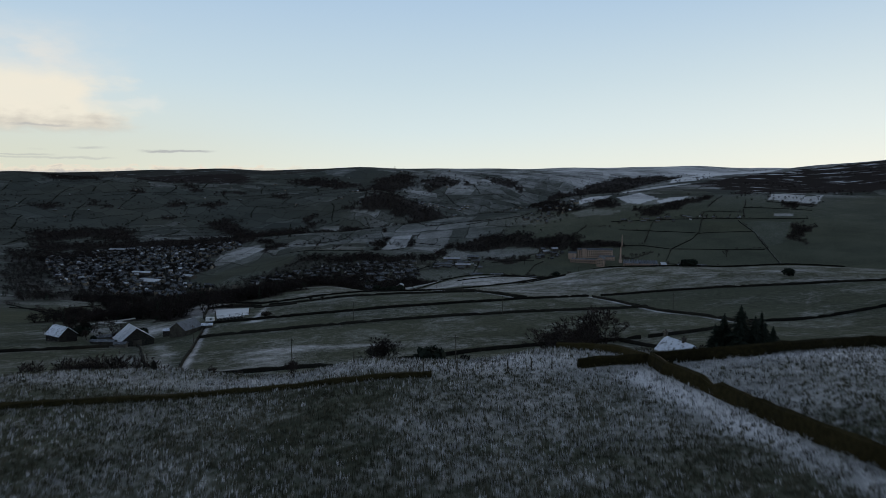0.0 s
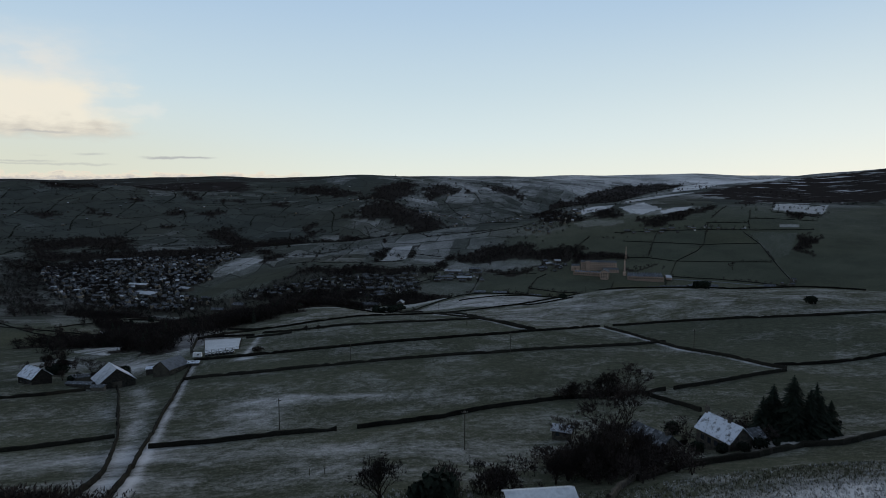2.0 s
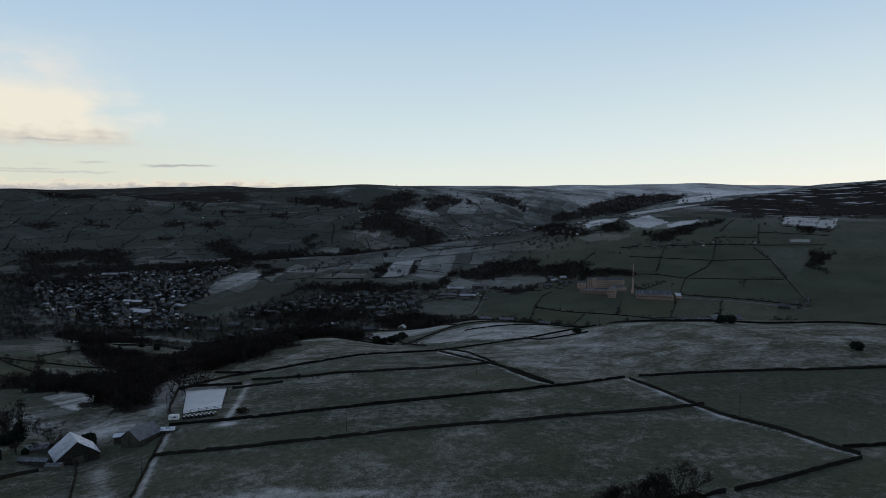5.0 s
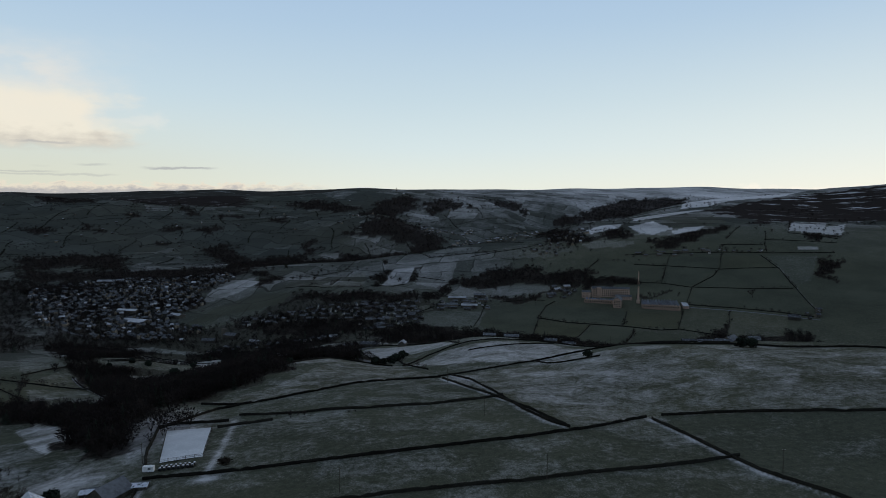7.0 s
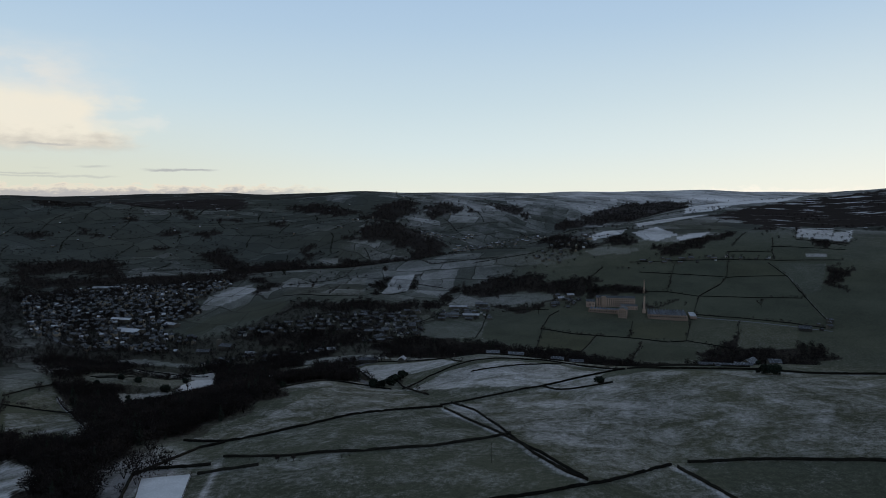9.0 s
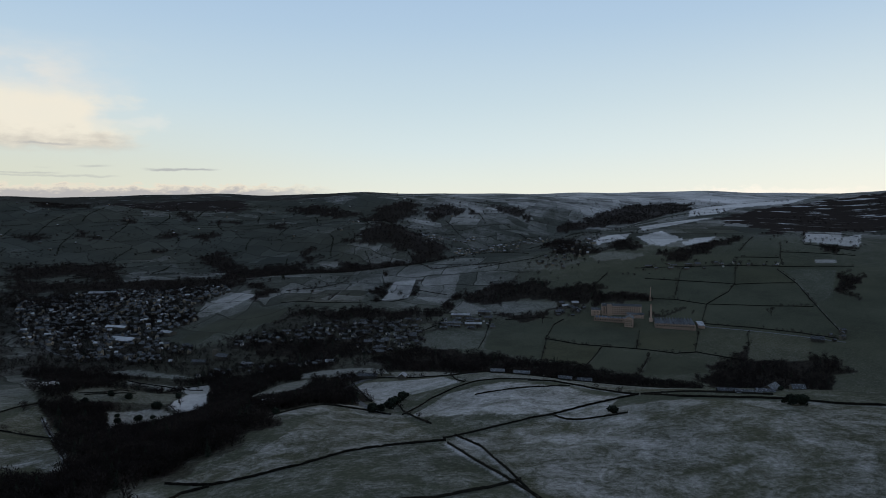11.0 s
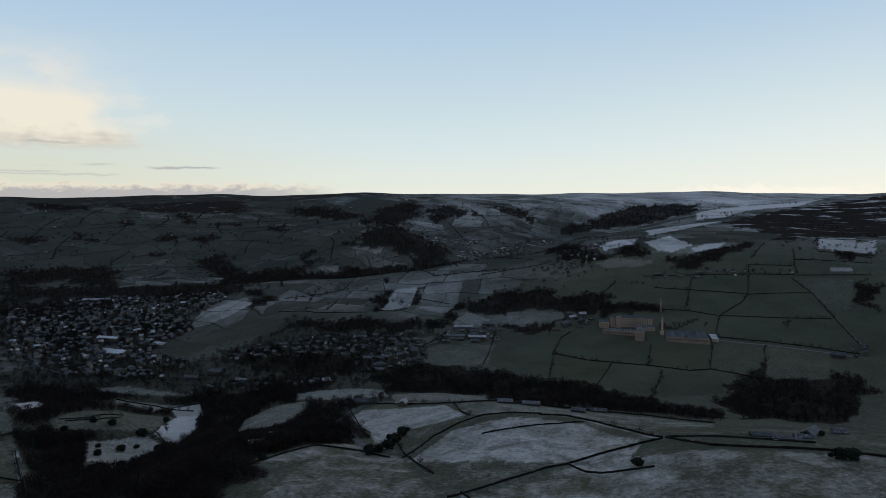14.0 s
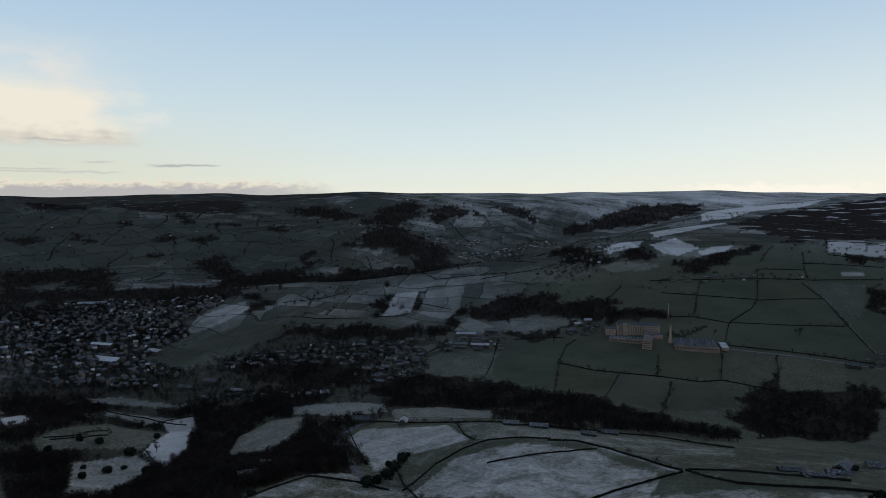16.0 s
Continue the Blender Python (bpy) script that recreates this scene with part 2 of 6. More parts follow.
LEFT_HILL = (
    (-1561, 2534, 38), (-1832, 2946, 111), (-2034, 3256, 183), (-2237, 3567, 249), (-1131, 2476, 24), (-1326, 2876, 92),
    (-1505, 3247, 169), (-1655, 3556, 226), (-783, 2621, 27), (-880, 2930, 99), (-996, 3298, 153), (-1093, 3604, 189),
    (-477, 2679, 52), (-535, 2986, 107), (-592, 3292, 153), (-649, 3597, 189), (-2439, 3866, 200), (-1835, 3917, 192),
    (-1463, 3792, 202), (-1275, 3972, 230), (-947, 3966, 217),
)
FAR_HILLS = (
    (-396, 4024, 288), (-619, 3965, 262), (-98, 4079, 278), (-433, 4383, 258), (-218, 2986, 163), (-70, 2890, 118),
    (66, 2734, 80), (-279, 2649, 85), (-80, 2460, 28), (-184, 3223, 122), (53, 3159, 120), (-205, 3595, 236),
    (226, 3404, 190), (394, 3644, 211), (274, 4072, 261), (182, 2790, 52), (438, 2969, 83), (609, 3209, 96),
    (799, 3329, 123), (1107, 3507, 145), (1145, 3813, 213), (1413, 3931, 230), (708, 3699, 210), (807, 4184, 260),
    (1391, 4356, 265), (1882, 4469, 264), (978, 2790, 197), (1290, 2970, 233), (1835, 3266, 269), (2047, 3384, 284),
    (1515, 3386, 212), (2065, 3802, 238),
)
SKYLINE = (
    (-3788, 4977, 261), (-3169, 4968, 269), (-2344, 4957, 277), (-1602, 4947, 292), (-1231, 4940, 282), (-860, 4936, 289),
    (-489, 4931, 297), (-76, 4924, 293), (336, 4918, 293), (748, 4912, 291), (1161, 4906, 299), (1573, 4900, 303),
    (1986, 4894, 305), (2398, 4887, 297), (2810, 4880, 294), (3429, 4870, 286), (4254, 4858, 286),
)
SPOTS = np.array(BROW + PASTURE + KNOLL + VALLEY + SPUR + DISTANCE + LEFT_HILL + FAR_HILLS + SKYLINE, float)


def warp(x, y):
    """Plan coordinates that stretch evenly from the brow to the skyline."""
    d = np.maximum(y, -300.0) + 480.0
    return np.stack([2.2 * x / d, 1.6 * np.log(d / 480.0)], -1)


def plate(a, b):
    r2 = ((a[:, None] - b[None]) ** 2).sum(-1)
    return r2 * np.log(r2 + 1e-9) * 0.5


def fit_plate(soft=4e-5):
    p = warp(SPOTS[:, 0], SPOTS[:, 1])
    n = len(p)
    lin = np.c_[np.ones(n), p]
    m = np.block([[plate(p, p) + soft * np.eye(n), lin], [lin.T, np.zeros((3, 3))]])
    return p, np.linalg.solve(m, np.r_[SPOTS[:, 2], 0, 0, 0])


KNOTS, WEIGHTS = fit_plate()


def height(x, y):
    """Ground height over the plan, in metres."""
    x, y = np.atleast_1d(np.asarray(x, float)), np.atleast_1d(np.asarray(y, float))
    p = warp(x, y)
    z = np.empty(len(p))
    for i in range(0, len(p), 20000):
        q = p[i:i + 20000]
        z[i:i + 20000] = plate(q, KNOTS) @ WEIGHTS[:-3] + np.c_[np.ones(len(q)), q] @ WEIGHTS[-3:]
    # small rolls of the ground, larger towards the distance
    far = np.clip((y - 1900) / 1200, 0, 1)
    z = z + far * 5 * np.sin(x / 210 + 1.7 * np.sin(y / 330)) * np.sin(y / 270 + 0.9 * np.sin(x / 390))
    z = z + far * 2.5 * np.sin(x / 83 + 1.3 * np.sin(y / 150)) * np.sin(y / 190)
    z = z + 0.14 * np.sin(x / 9 + np.sin(y / 13)) * np.sin(y / 11 + np.sin(x / 17))
    return z


def ground(x, y):
    return float(height(x, y)[0])

# ---- plan: woods and built-up areas ----
WOODS, WOOD_SPACING = [], []
WOODS.append([(262, 1463), (323, 1484), (343, 1456), (286, 1423)]), WOOD_SPACING.append(8)
WOODS.append([(-320, 545), (-254, 518), (-198, 475), (-245, 590), (-211, 598), (-147, 538), (-147, 466), (-153, 423), (-156, 384), (-152, 351), (-171, 364), (-179, 395), (-216, 446), (-266, 481), (-330, 505)]), WOOD_SPACING.append(6.5)
WOODS.append([(345, 1424), (415, 1423), (411, 1380), (337, 1377)]), WOOD_SPACING.append(8)
WOODS.append([(239, 1404), (310, 1433), (330, 1407), (281, 1359)]), WOOD_SPACING.append(8)
WOODS.append([(-97, 1009), (-5, 1122), (80, 1085), (163, 1030), (210, 941), (285, 848), (268, 805), (172, 816), (133, 887), (80, 952), (-51, 941)]), WOOD_SPACING.append(7)
WOODS.append([(384, 1032), (495, 1113), (554, 1090), (580, 1029), (478, 885), (301, 823)]), WOOD_SPACING.append(8)
WOODS.append([(802, 1403), (872, 1448), (762, 1291), (759, 1324)]), WOOD_SPACING.append(8)
WOODS.append([(-403, 797), (-378, 840), (-345, 829), (-323, 789), (-291, 706), (-333, 694)]), WOOD_SPACING.append(7)
WOODS.append([(-253, 852), (-217, 934), (-166, 814), (-110, 768), (-85, 736), (-58, 660), (-84, 629), (-115, 596), (-213, 662), (-255, 795)]), WOOD_SPACING.append(6.5)
WOODS.append([(-65, 701), (-78, 663), (-92, 647), (-114, 602), (-136, 578), (-149, 547), (-170, 536), (-256, 634), (-239, 739), (-202, 813), (-123, 814)]), WOOD_SPACING.append(6.5)
WOODS.append([(-191, 466), (-168, 515), (-134, 544), (-106, 590), (-91, 718), (-130, 814), (-215, 831), (-176, 564), (-192, 521), (-251, 512), (-226, 488)]), WOOD_SPACING.append(6.5)
WOODS.append([(-166, 355), (-154, 418), (-146, 474), (-145, 519), (-364, 1092), (-183, 491), (-228, 486), (-208, 409)]), WOOD_SPACING.append(6.5)
WOODS.append([(-288, 1149), (-205, 1115), (-161, 1049), (-128, 1022), (-115, 936), (-190, 981), (-247, 1036)]), WOOD_SPACING.append(8)
WOODS.append([(-622, 1122), (-515, 1143), (-430, 1116), (-449, 1092), (-473, 957), (-503, 946)]), WOOD_SPACING.append(8)
WOODS.append([(-1060, 1781), (-1060, 1910), (-892, 1744), (-739, 1558), (-652, 1360), (-725, 1364), (-826, 1567)]), WOOD_SPACING.append(8)
WOODS.append([(-634, 1537), (-487, 1456), (-521, 1545), (-631, 1581)]), WOOD_SPACING.append(8)
WOODS.append([(-312, 1375), (-140, 1391), (-15, 1373), (-34, 1327), (-130, 1299)]), WOOD_SPACING.append(9)
WOODS.append([(-125, 1492), (-118, 1796), (-98, 1754), (-107, 1477)]), WOOD_SPACING.append(6)
WOODS.append([(-60, 1537), (-37, 1761), (-22, 1738), (-41, 1529)]), WOOD_SPACING.append(6)
WOODS.append([(-14, 1329), (50, 1561), (65, 1509), (20, 1322)]), WOOD_SPACING.append(7)
WOODS.append([(57, 1468), (154, 1584), (314, 1448), (329, 1384), (198, 1415), (82, 1424)]), WOOD_SPACING.append(9)
WOODS.append([(130, 1336), (233, 1352), (225, 1313), (126, 1301)]), WOOD_SPACING.append(8)
WOODS.append([(303, 1404), (350, 1423), (397, 1371), (378, 1343), (315, 1373)]), WOOD_SPACING.append(9)
WOODS.append([(892, 1614), (1008, 1654), (973, 1594), (889, 1590)]), WOOD_SPACING.append(8)
WOODS.append([(-438, 1707), (-472, 1904), (-402, 1749), (-381, 1592), (-413, 1620)]), WOOD_SPACING.append(9)
WOODS.append([(-386, 1318), (-191, 1214), (-128, 1135), (-100, 1035), (-167, 1079), (-319, 1225)]), WOOD_SPACING.append(8)
WOODS.append([(-186, 386), (-182, 400), (-164, 400), (-150, 378), (-149, 353), (-158, 350), (-171, 363)]), WOOD_SPACING.append(6)
WOODS.append([(-326, 556), (-212, 489), (-150, 460), (-160, 426), (-161, 401), (-200, 433), (-254, 481), (-278, 485)]), WOOD_SPACING.append(6.5)
# woods on the far hills
WOODS.append([(-330, 1990), (-180, 1960), (-60, 1950), (90, 2010), (230, 2130), (330, 2400), (150, 2550), (-70, 2459), (-280, 2654), (-330, 2400)]), WOOD_SPACING.append(13)
WOODS.append([(-377, 2706), (-289, 2745), (-269, 2888), (-216, 2956), (-167, 2952), (-70, 2909), (44, 2746), (60, 2665), (50, 2549), (-70, 2459), (-88, 2583), (-171, 2642), (-277, 2639)]), WOOD_SPACING.append(17)
WOODS.append([(-352, 3322), (-234, 3600), (-73, 3673), (-69, 3497), (-135, 3342), (-217, 2970)]), WOOD_SPACING.append(17)
WOODS.append([(-816, 3750), (-647, 3754), (-495, 3556), (-361, 3405), (-462, 3331), (-663, 3522)]), WOOD_SPACING.append(17)
WOODS.append([(-40, 3468), (63, 3665), (176, 3525), (126, 3378), (1, 3298)]), WOOD_SPACING.append(17)
WOODS.append([(300, 3671), (485, 3651), (506, 3436), (511, 3344), (437, 3405)]), WOOD_SPACING.append(17)
WOODS.append([(787, 3451), (911, 3653), (1158, 3857), (1430, 3977), (1543, 3889), (1410, 3644), (1212, 3555), (1089, 3453), (844, 3295), (614, 3236), (585, 3296)]), WOOD_SPACING.append(17)
WOODS.append([(137, 3426), (231, 3485), (207, 3334), (124, 3324)]), WOOD_SPACING.append(17)
WOODS.append([(-697, 2075), (-766, 2400), (-816, 2672), (-809, 2720), (-739, 2561), (-662, 2422), (-550, 2525), (-488, 2519), (-424, 2347), (-329, 2406), (-234, 2414), (-219, 2365), (-380, 2259), (-476, 2008)]), WOOD_SPACING.append(17)
WOODS.append([(-1486, 2419), (-1314, 2487), (-1140, 2495), (-1035, 2307), (-971, 2118), (-1216, 2283), (-1324, 2175)]), WOOD_SPACING.append(17)
WOODS.append([(-1324, 2175), (-971, 2118), (-689, 2075), (-526, 2017), (-493, 1806), (-959, 1970), (-1201, 1990)]), WOOD_SPACING.append(17)
WOODS.append([(-1469, 3171), (-1450, 3269), (-1378, 3198), (-1383, 3142)]), WOOD_SPACING.append(17)
WOODS.append([(-1192, 2942), (-1170, 3064), (-1111, 2989), (-1103, 2897)]), WOOD_SPACING.append(17)
WOODS.append([(-1297, 3452), (-1309, 3593), (-1141, 3256), (-1151, 3213)]), WOOD_SPACING.append(17)
WOODS.append([(-1799, 2896), (-1727, 2949), (-1613, 2895), (-1680, 2854), (-1758, 2851)]), WOOD_SPACING.append(17)
WOODS.append([(-1607, 3009), (-1492, 2974), (-1380, 2870), (-1443, 2880)]), WOOD_SPACING.append(17)
WOODS.append([(-1037, 3261), (-937, 3372), (-926, 3288), (-1014, 3231)]), WOOD_SPACING.append(17)
WOODS.append([(-897, 2591), (-865, 2711), (-818, 2700), (-779, 2483), (-848, 2512)]), WOOD_SPACING.append(17)
WOODS.append([(-562, 2722), (-497, 2730), (-425, 2510), (-462, 2490)]), WOOD_SPACING.append(17)
WOODS.append([(-772, 3156), (-727, 3356), (-686, 3257), (-681, 3099)]), WOOD_SPACING.append(17)
WOODS.append([(-1128, 2666), (-1103, 2733), (-1043, 2694), (-1052, 2613)]), WOOD_SPACING.append(17)
WOODS.append([(-2008, 3429), (-2588, 4508), (-1934, 3540), (-1772, 3559), (-1717, 3454), (-1937, 3402)]), WOOD_SPACING.append(17)
WOODS.append([(-1041, 2920), (-978, 3009), (-915, 2931), (-930, 2869), (-1000, 2872)]), WOOD_SPACING.append(17)
WOODS.append([(-355, 2446), (-344, 2506), (-310, 2435), (-314, 2382)]), WOOD_SPACING.append(17)
WOODS.append([(513, 1602), (617, 1704), (774, 1781), (784, 1747), (676, 1661), (579, 1560), (534, 1586)]), WOOD_SPACING.append(9)
WOODS.append([(464, 1793), (533, 1833), (527, 1721), (454, 1727)]), WOOD_SPACING.append(9)
WOODS.append([(309, 1752), (364, 1814), (434, 1762), (448, 1714), (381, 1714)]), WOOD_SPACING.append(9)
WOODS.append([(313, 1880), (362, 2010), (396, 1952), (384, 1837), (331, 1790)]), WOOD_SPACING.append(9)
WOODS.append([(318, 1372), (356, 1425), (405, 1430), (418, 1383), (367, 1366)]), WOOD_SPACING.append(8)
WOODS.append([(382, 1290), (400, 1305), (483, 1296), (479, 1286)]), WOOD_SPACING.append(8)
WOODS.append([(56, 885), (110, 873), (145, 800), (140, 725), (118, 735), (66, 770)]), WOOD_SPACING.append(11)
TOWN_A = [(-1060, 1781), (-1044, 1883), (-975, 1943), (-641, 1860), (-537, 1852), (-503, 1747), (-557, 1640), (-504, 1500), (-530, 1356), (-420, 1278), (-435, 1202), (-576, 1177), (-684, 1298), (-752, 1317)]
TOWN_B = [(-363, 1307), (-264, 1297), (-167, 1293), (-70, 1268), (-14, 1219), (-13, 1119), (-59, 1076), (-100, 1035), (-130, 1150), (-247, 1225), (-350, 1266)]
TOWN_C = [(10, 1331), (106, 1339), (121, 1302), (107, 1257), (9, 1234)]
TOWN_D = [(222, 1320), (238, 1351), (281, 1359), (286, 1330), (245, 1294)]
TOWN_E = [(474, 1561), (674, 1530), (760, 1496), (749, 1478), (548, 1510), (465, 1535)]
TOWN_F = [(244, 1685), (332, 1865), (443, 1954), (467, 1877), (377, 1698), (292, 1605)]
TOWN_G = [(624, 1142), (663, 1149), (625, 1094), (604, 1105)]
TOWN_H = [(94, 2724), (312, 2938), (468, 3005), (518, 2942), (392, 2828), (223, 2749), (94, 2599)]
TOWN_K = [(-59, 2931), (71, 2896), (198, 3021), (218, 2966), (-22, 2697)]
TOWN_I = [(-386, 1125), (-304, 1175), (-132, 1050), (-161, 1049), (-288, 1124), (-339, 1106)]
TOWN_J = [(-80, 1275), (-4, 1316), (-5, 1276), (-77, 1234)]

FROST_SPOTS = []
FROST_SPOTS += [(-36, 236, 22, 6, 0.2), (-51, 241, 16, 8, 0.14), (12, 227, 16, 7, 0.22), (-44, 239, 40, 9, 0.12), (-58, 209, 10, 25, 0.25), (-87, 318, 5, 4, 0.7), (94, 496, 70, 45, 0.12), (76, 442, 30, 60, 0.1), (46, 608, 60, 40, 0.15), (108, 557, 30, 12, 0.2), (-76, 399, 30, 18, 0.2), (-137, 412, 20, 25, 0.3)]
FROST_SPOTS += [(46, 89, 18, 8, 0.4), (34, 87, 25, 8, 0.18), (12, 74, 20, 8, 0.18), (-29, 137, 40, 12, 0.2), (-4, 70, 40, 6, 0.22), (-34, 71, 30, 6, 0.2), (33, 56, 12, 14, 0.22), (-14, 43, 60, 25, 0.06), (-126, 228, 25, 20, 0.1), (-85, 160, 25, 20, 0.3), (-55, 1008, 60, 30, 0.15), (559, 1764, 130, 120, 0.06)]
FROST_SPOTS += [(32, 60, 18, 12, 0.22), (41, 67, 14, 6, 0.35), (76, 152, 16, 6, 0.4), (-17, 164, 30, 8, 0.12), (19, 155, 18, 8, 0.22), (1842, 4218, 160, 300, 0.5), (528, 4788, 1500, 500, 0.1), (963, 1705, 120, 80, 0.1), (161, 1376, 80, 60, 0.2), (-858, 2288, 200, 60, 0.2), (-496, 2901, 400, 200, 0.05), (240, 3586, 300, 200, 0.2)]
FROST_SPOTS += [(-135, 372, 14, 34, 0.35), (-148, 412, 8, 26, 0.3), (-190, 345, 26, 12, 0.4), (-150, 330, 16, 8, 0.35), (-215, 372, 24, 14, 0.35)]
FROST_SPOTS += [(525, 1453, 200, 150, -0.2), (294, 1229, 150, 120, -0.12), (-1314, 2852, 900, 600, -0.22), (-330, 620, 130, 130, -0.2), (720, 1250, 180, 250, -0.2)]
LANE_VALLEY = [(-36.4, 627.2), (-49.1, 633.9), (-63.7, 672.9), (-84.6, 744.1), (-94.1, 793.3), (-79.7, 836.1), (-52.2, 863.4), (5.4, 869.8), (37.1, 750.2)]
ROAD_MILL = [(465.5, 1225.0), (537.4, 1174.5), (586.4, 1141.9), (631.0, 1102.7)]
TRACK_LEFT = [(-369.4, 740.3), (-292.0, 628.7), (-209.7, 503.2)]
TRACK_ARENA = [(-89.0, 323.2), (-91.5, 345.9), (-99.3, 387.5), (-106.5, 422.6)]
ZONES = []
ZONES.append([(-640, 1150), (-450, 1285), (-340, 1295), (-320, 1403), (-138, 1379), (1, 1352), (9, 1234), (-58, 1128), (-46, 1035), (71, 1063), (161, 1025), (287, 839), (253, 768), (163, 786), (54, 882), (-52, 860), (-92, 820), (-66, 731), (-58, 657), (-118, 596), (-333, 694)])
ZONES.append([(-499, 909), (-527, 1090), (-313, 1123), (-121, 957), (-83, 867), (-98, 766), (-60, 661), (-92, 647), (-137, 581), (-152, 529), (-278, 579)])
ZONES.append([(-483, 925), (-335, 1149), (-123, 943), (-78, 799), (-82, 652), (-114, 585), (-150, 471), (-155, 401), (-240, 495), (-209, 503), (-381, 761)])
ZONES.append([(-429, 839), (-352, 1144), (-181, 1054), (-134, 497), (-132, 363), (-152, 348), (-190, 394), (-237, 519)])
ZONES.append([(-1134, 1893), (-975, 1943), (-647, 1876), (-540, 1871), (-553, 1681), (-504, 1500), (-530, 1356), (-418, 1273), (-432, 1197), (-640, 1150)])
ZONES.append([(-1274, 1957), (-1169, 1984), (-711, 1215), (-581, 1124), (-580, 896)])
FIELD_PATCHES = []
FIELD_PATCHES.append((0.4, [(-404, 848), (-419, 1017), (-364, 988), (-310, 943), (-308, 874), (-350, 839), (-381, 814)]))
FIELD_PATCHES.append((0.55, [(-455, 1088), (-396, 1077), (-336, 1057), (-318, 1041), (-310, 991), (-377, 1034), (-440, 1058)]))
FIELD_PATCHES.append((0.7, [(-364, 1046), (-330, 1074), (-286, 956), (-310, 943)]))
FIELD_PATCHES.append((0.85, [(-318, 962), (-289, 957), (-261, 864), (-262, 814), (-303, 862)]))
FIELD_PATCHES.append((0.62, [(-345, 809), (-308, 855), (-281, 830), (-261, 765), (-247, 690), (-292, 706)]))
FIELD_PATCHES.append((0.5, [(-201, 812), (-217, 893), (-198, 959), (-154, 937), (-136, 821), (-153, 764), (-180, 756)]))
FIELD_PATCHES.append((0.55, [(-187, 1015), (-122, 985), (-65, 960), (-55, 909), (-110, 901), (-175, 969)]))
FIELD_PATCHES.append((0.5, [(-55, 925), (1, 967), (61, 940), (54, 867), (-45, 844)]))
FIELD_PATCHES.append((0.56, [(-518, 1536), (-535, 1650), (-463, 1756), (-424, 1668), (-451, 1585), (-494, 1518)]))
FIELD_PATCHES.append((0.2, [(-477, 1349), (-458, 1466), (-389, 1536), (-293, 1424), (-298, 1359), (-407, 1380), (-459, 1330)]))
FIELD_PATCHES.append((0.4, [(-330, 1522), (-352, 1677), (-233, 1743), (-166, 1778), (-147, 1456), (-232, 1440)]))
FIELD_PATCHES.append((0.66, [(-109, 1477), (-94, 1734), (-36, 1760), (-54, 1514)]))
FIELD_PATCHES.append((0.52, [(-41, 1513), (-19, 1736), (65, 1700), (45, 1515), (18, 1445)]))
FIELD_PATCHES.append((0.4, [(-352, 1677), (-208, 1759), (-3, 1767), (178, 1786), (257, 1805), (259, 1733), (102, 1708), (-109, 1706)]))
FIELD_PATCHES.append((0.52, [(26, 1368), (62, 1462), (102, 1383), (78, 1340)]))
FIELD_PATCHES.append((0.4, [(-91, 1163), (-50, 1236), (-5, 1282), (3, 1245), (-46, 1166), (-60, 1128)]))
FIELD_PATCHES.append((0.4, [(-46, 1131), (6, 1233), (97, 1236), (79, 1137), (3, 1103)]))
FIELD_PATCHES.append((0.18, [(105, 1274), (213, 1277), (156, 1054), (78, 1127)]))
FIELD_PATCHES.append((0.75, [(-519, 971), (-515, 1003), (-489, 984), (-476, 933), (-482, 915)]))
FIELD_PATCHES.append((0.36, [(71, 693), (113, 689), (147, 647), (177, 607), (208, 582), (215, 594), (169, 668), (127, 726), (75, 721)]))
FIELD_PATCHES.append((0.45, [(4, 516), (55, 361), (96, 372), (175, 364), (420, 345), (480, 470), (286, 517), (139, 565), (74, 561)]))
FIELD_PATCHES.append((0.68, [(-83, 781), (-76, 816), (4, 793), (22, 709), (-27, 711), (-49, 670)]))
FIELD_PATCHES.append((0.6, [(-20, 615), (6, 669), (58, 681), (108, 661), (131, 603), (115, 558), (-24, 606)]))
FIELD_PATCHES.append((0.46, [(24, 709), (10, 796), (63, 734), (120, 748), (180, 741), (220, 690), (199, 647), (153, 667), (115, 686), (87, 695), (34, 697)]))
FIELD_PATCHES.append((0.55, [(-113, 593), (-105, 618), (-91, 641), (-70, 659), (-55, 653), (-32, 627), (-24, 606)]))
FIELD_PATCHES.append((0.5, [(-512, 1137), (-472, 1163), (-390, 1136), (-366, 1116), (-447, 1122), (-496, 1122)]))
FIELD_PATCHES.append((0.2, [(135, 600), (160, 566), (200, 553), (231, 546), (221, 532), (111, 561)]))
FIELD_PATCHES.append((0.46, [(-138, 458), (-106, 507), (-78, 629), (-33, 630), (-2, 517), (-53, 494), (-94, 461)]))
FIELD_PATCHES.append((0.36, [(-104, 403), (-114, 452), (-72, 474), (-2, 515), (27, 422), (-42, 406)]))
FIELD_PATCHES.append((0.24, [(104, 380), (221, 354), (157, 264), (131, 259), (112, 305)]))
FIELD_PATCHES.append((0.42, [(-382, 680), (-405, 791), (-294, 651), (-335, 649)]))
FIELD_PATCHES.append((0.52, [(-358, 645), (-301, 638), (-219, 514), (-262, 531), (-301, 558)]))
FIELD_PATCHES.append((0.4, [(-538, 915), (-529, 964), (-413, 805), (-422, 739)]))
FIELD_PATCHES.append((0.75, [(-246, 475), (-219, 451), (-188, 414), (-179, 393), (-197, 401)]))
FIELD_PATCHES.append((0.8, [(-246, 457), (-238, 463), (-190, 394), (-177, 373), (-200, 395)]))
FIELD_PATCHES.append((0.51, [(513, 1749), (587, 1767), (735, 1788), (766, 1751), (604, 1690)]))
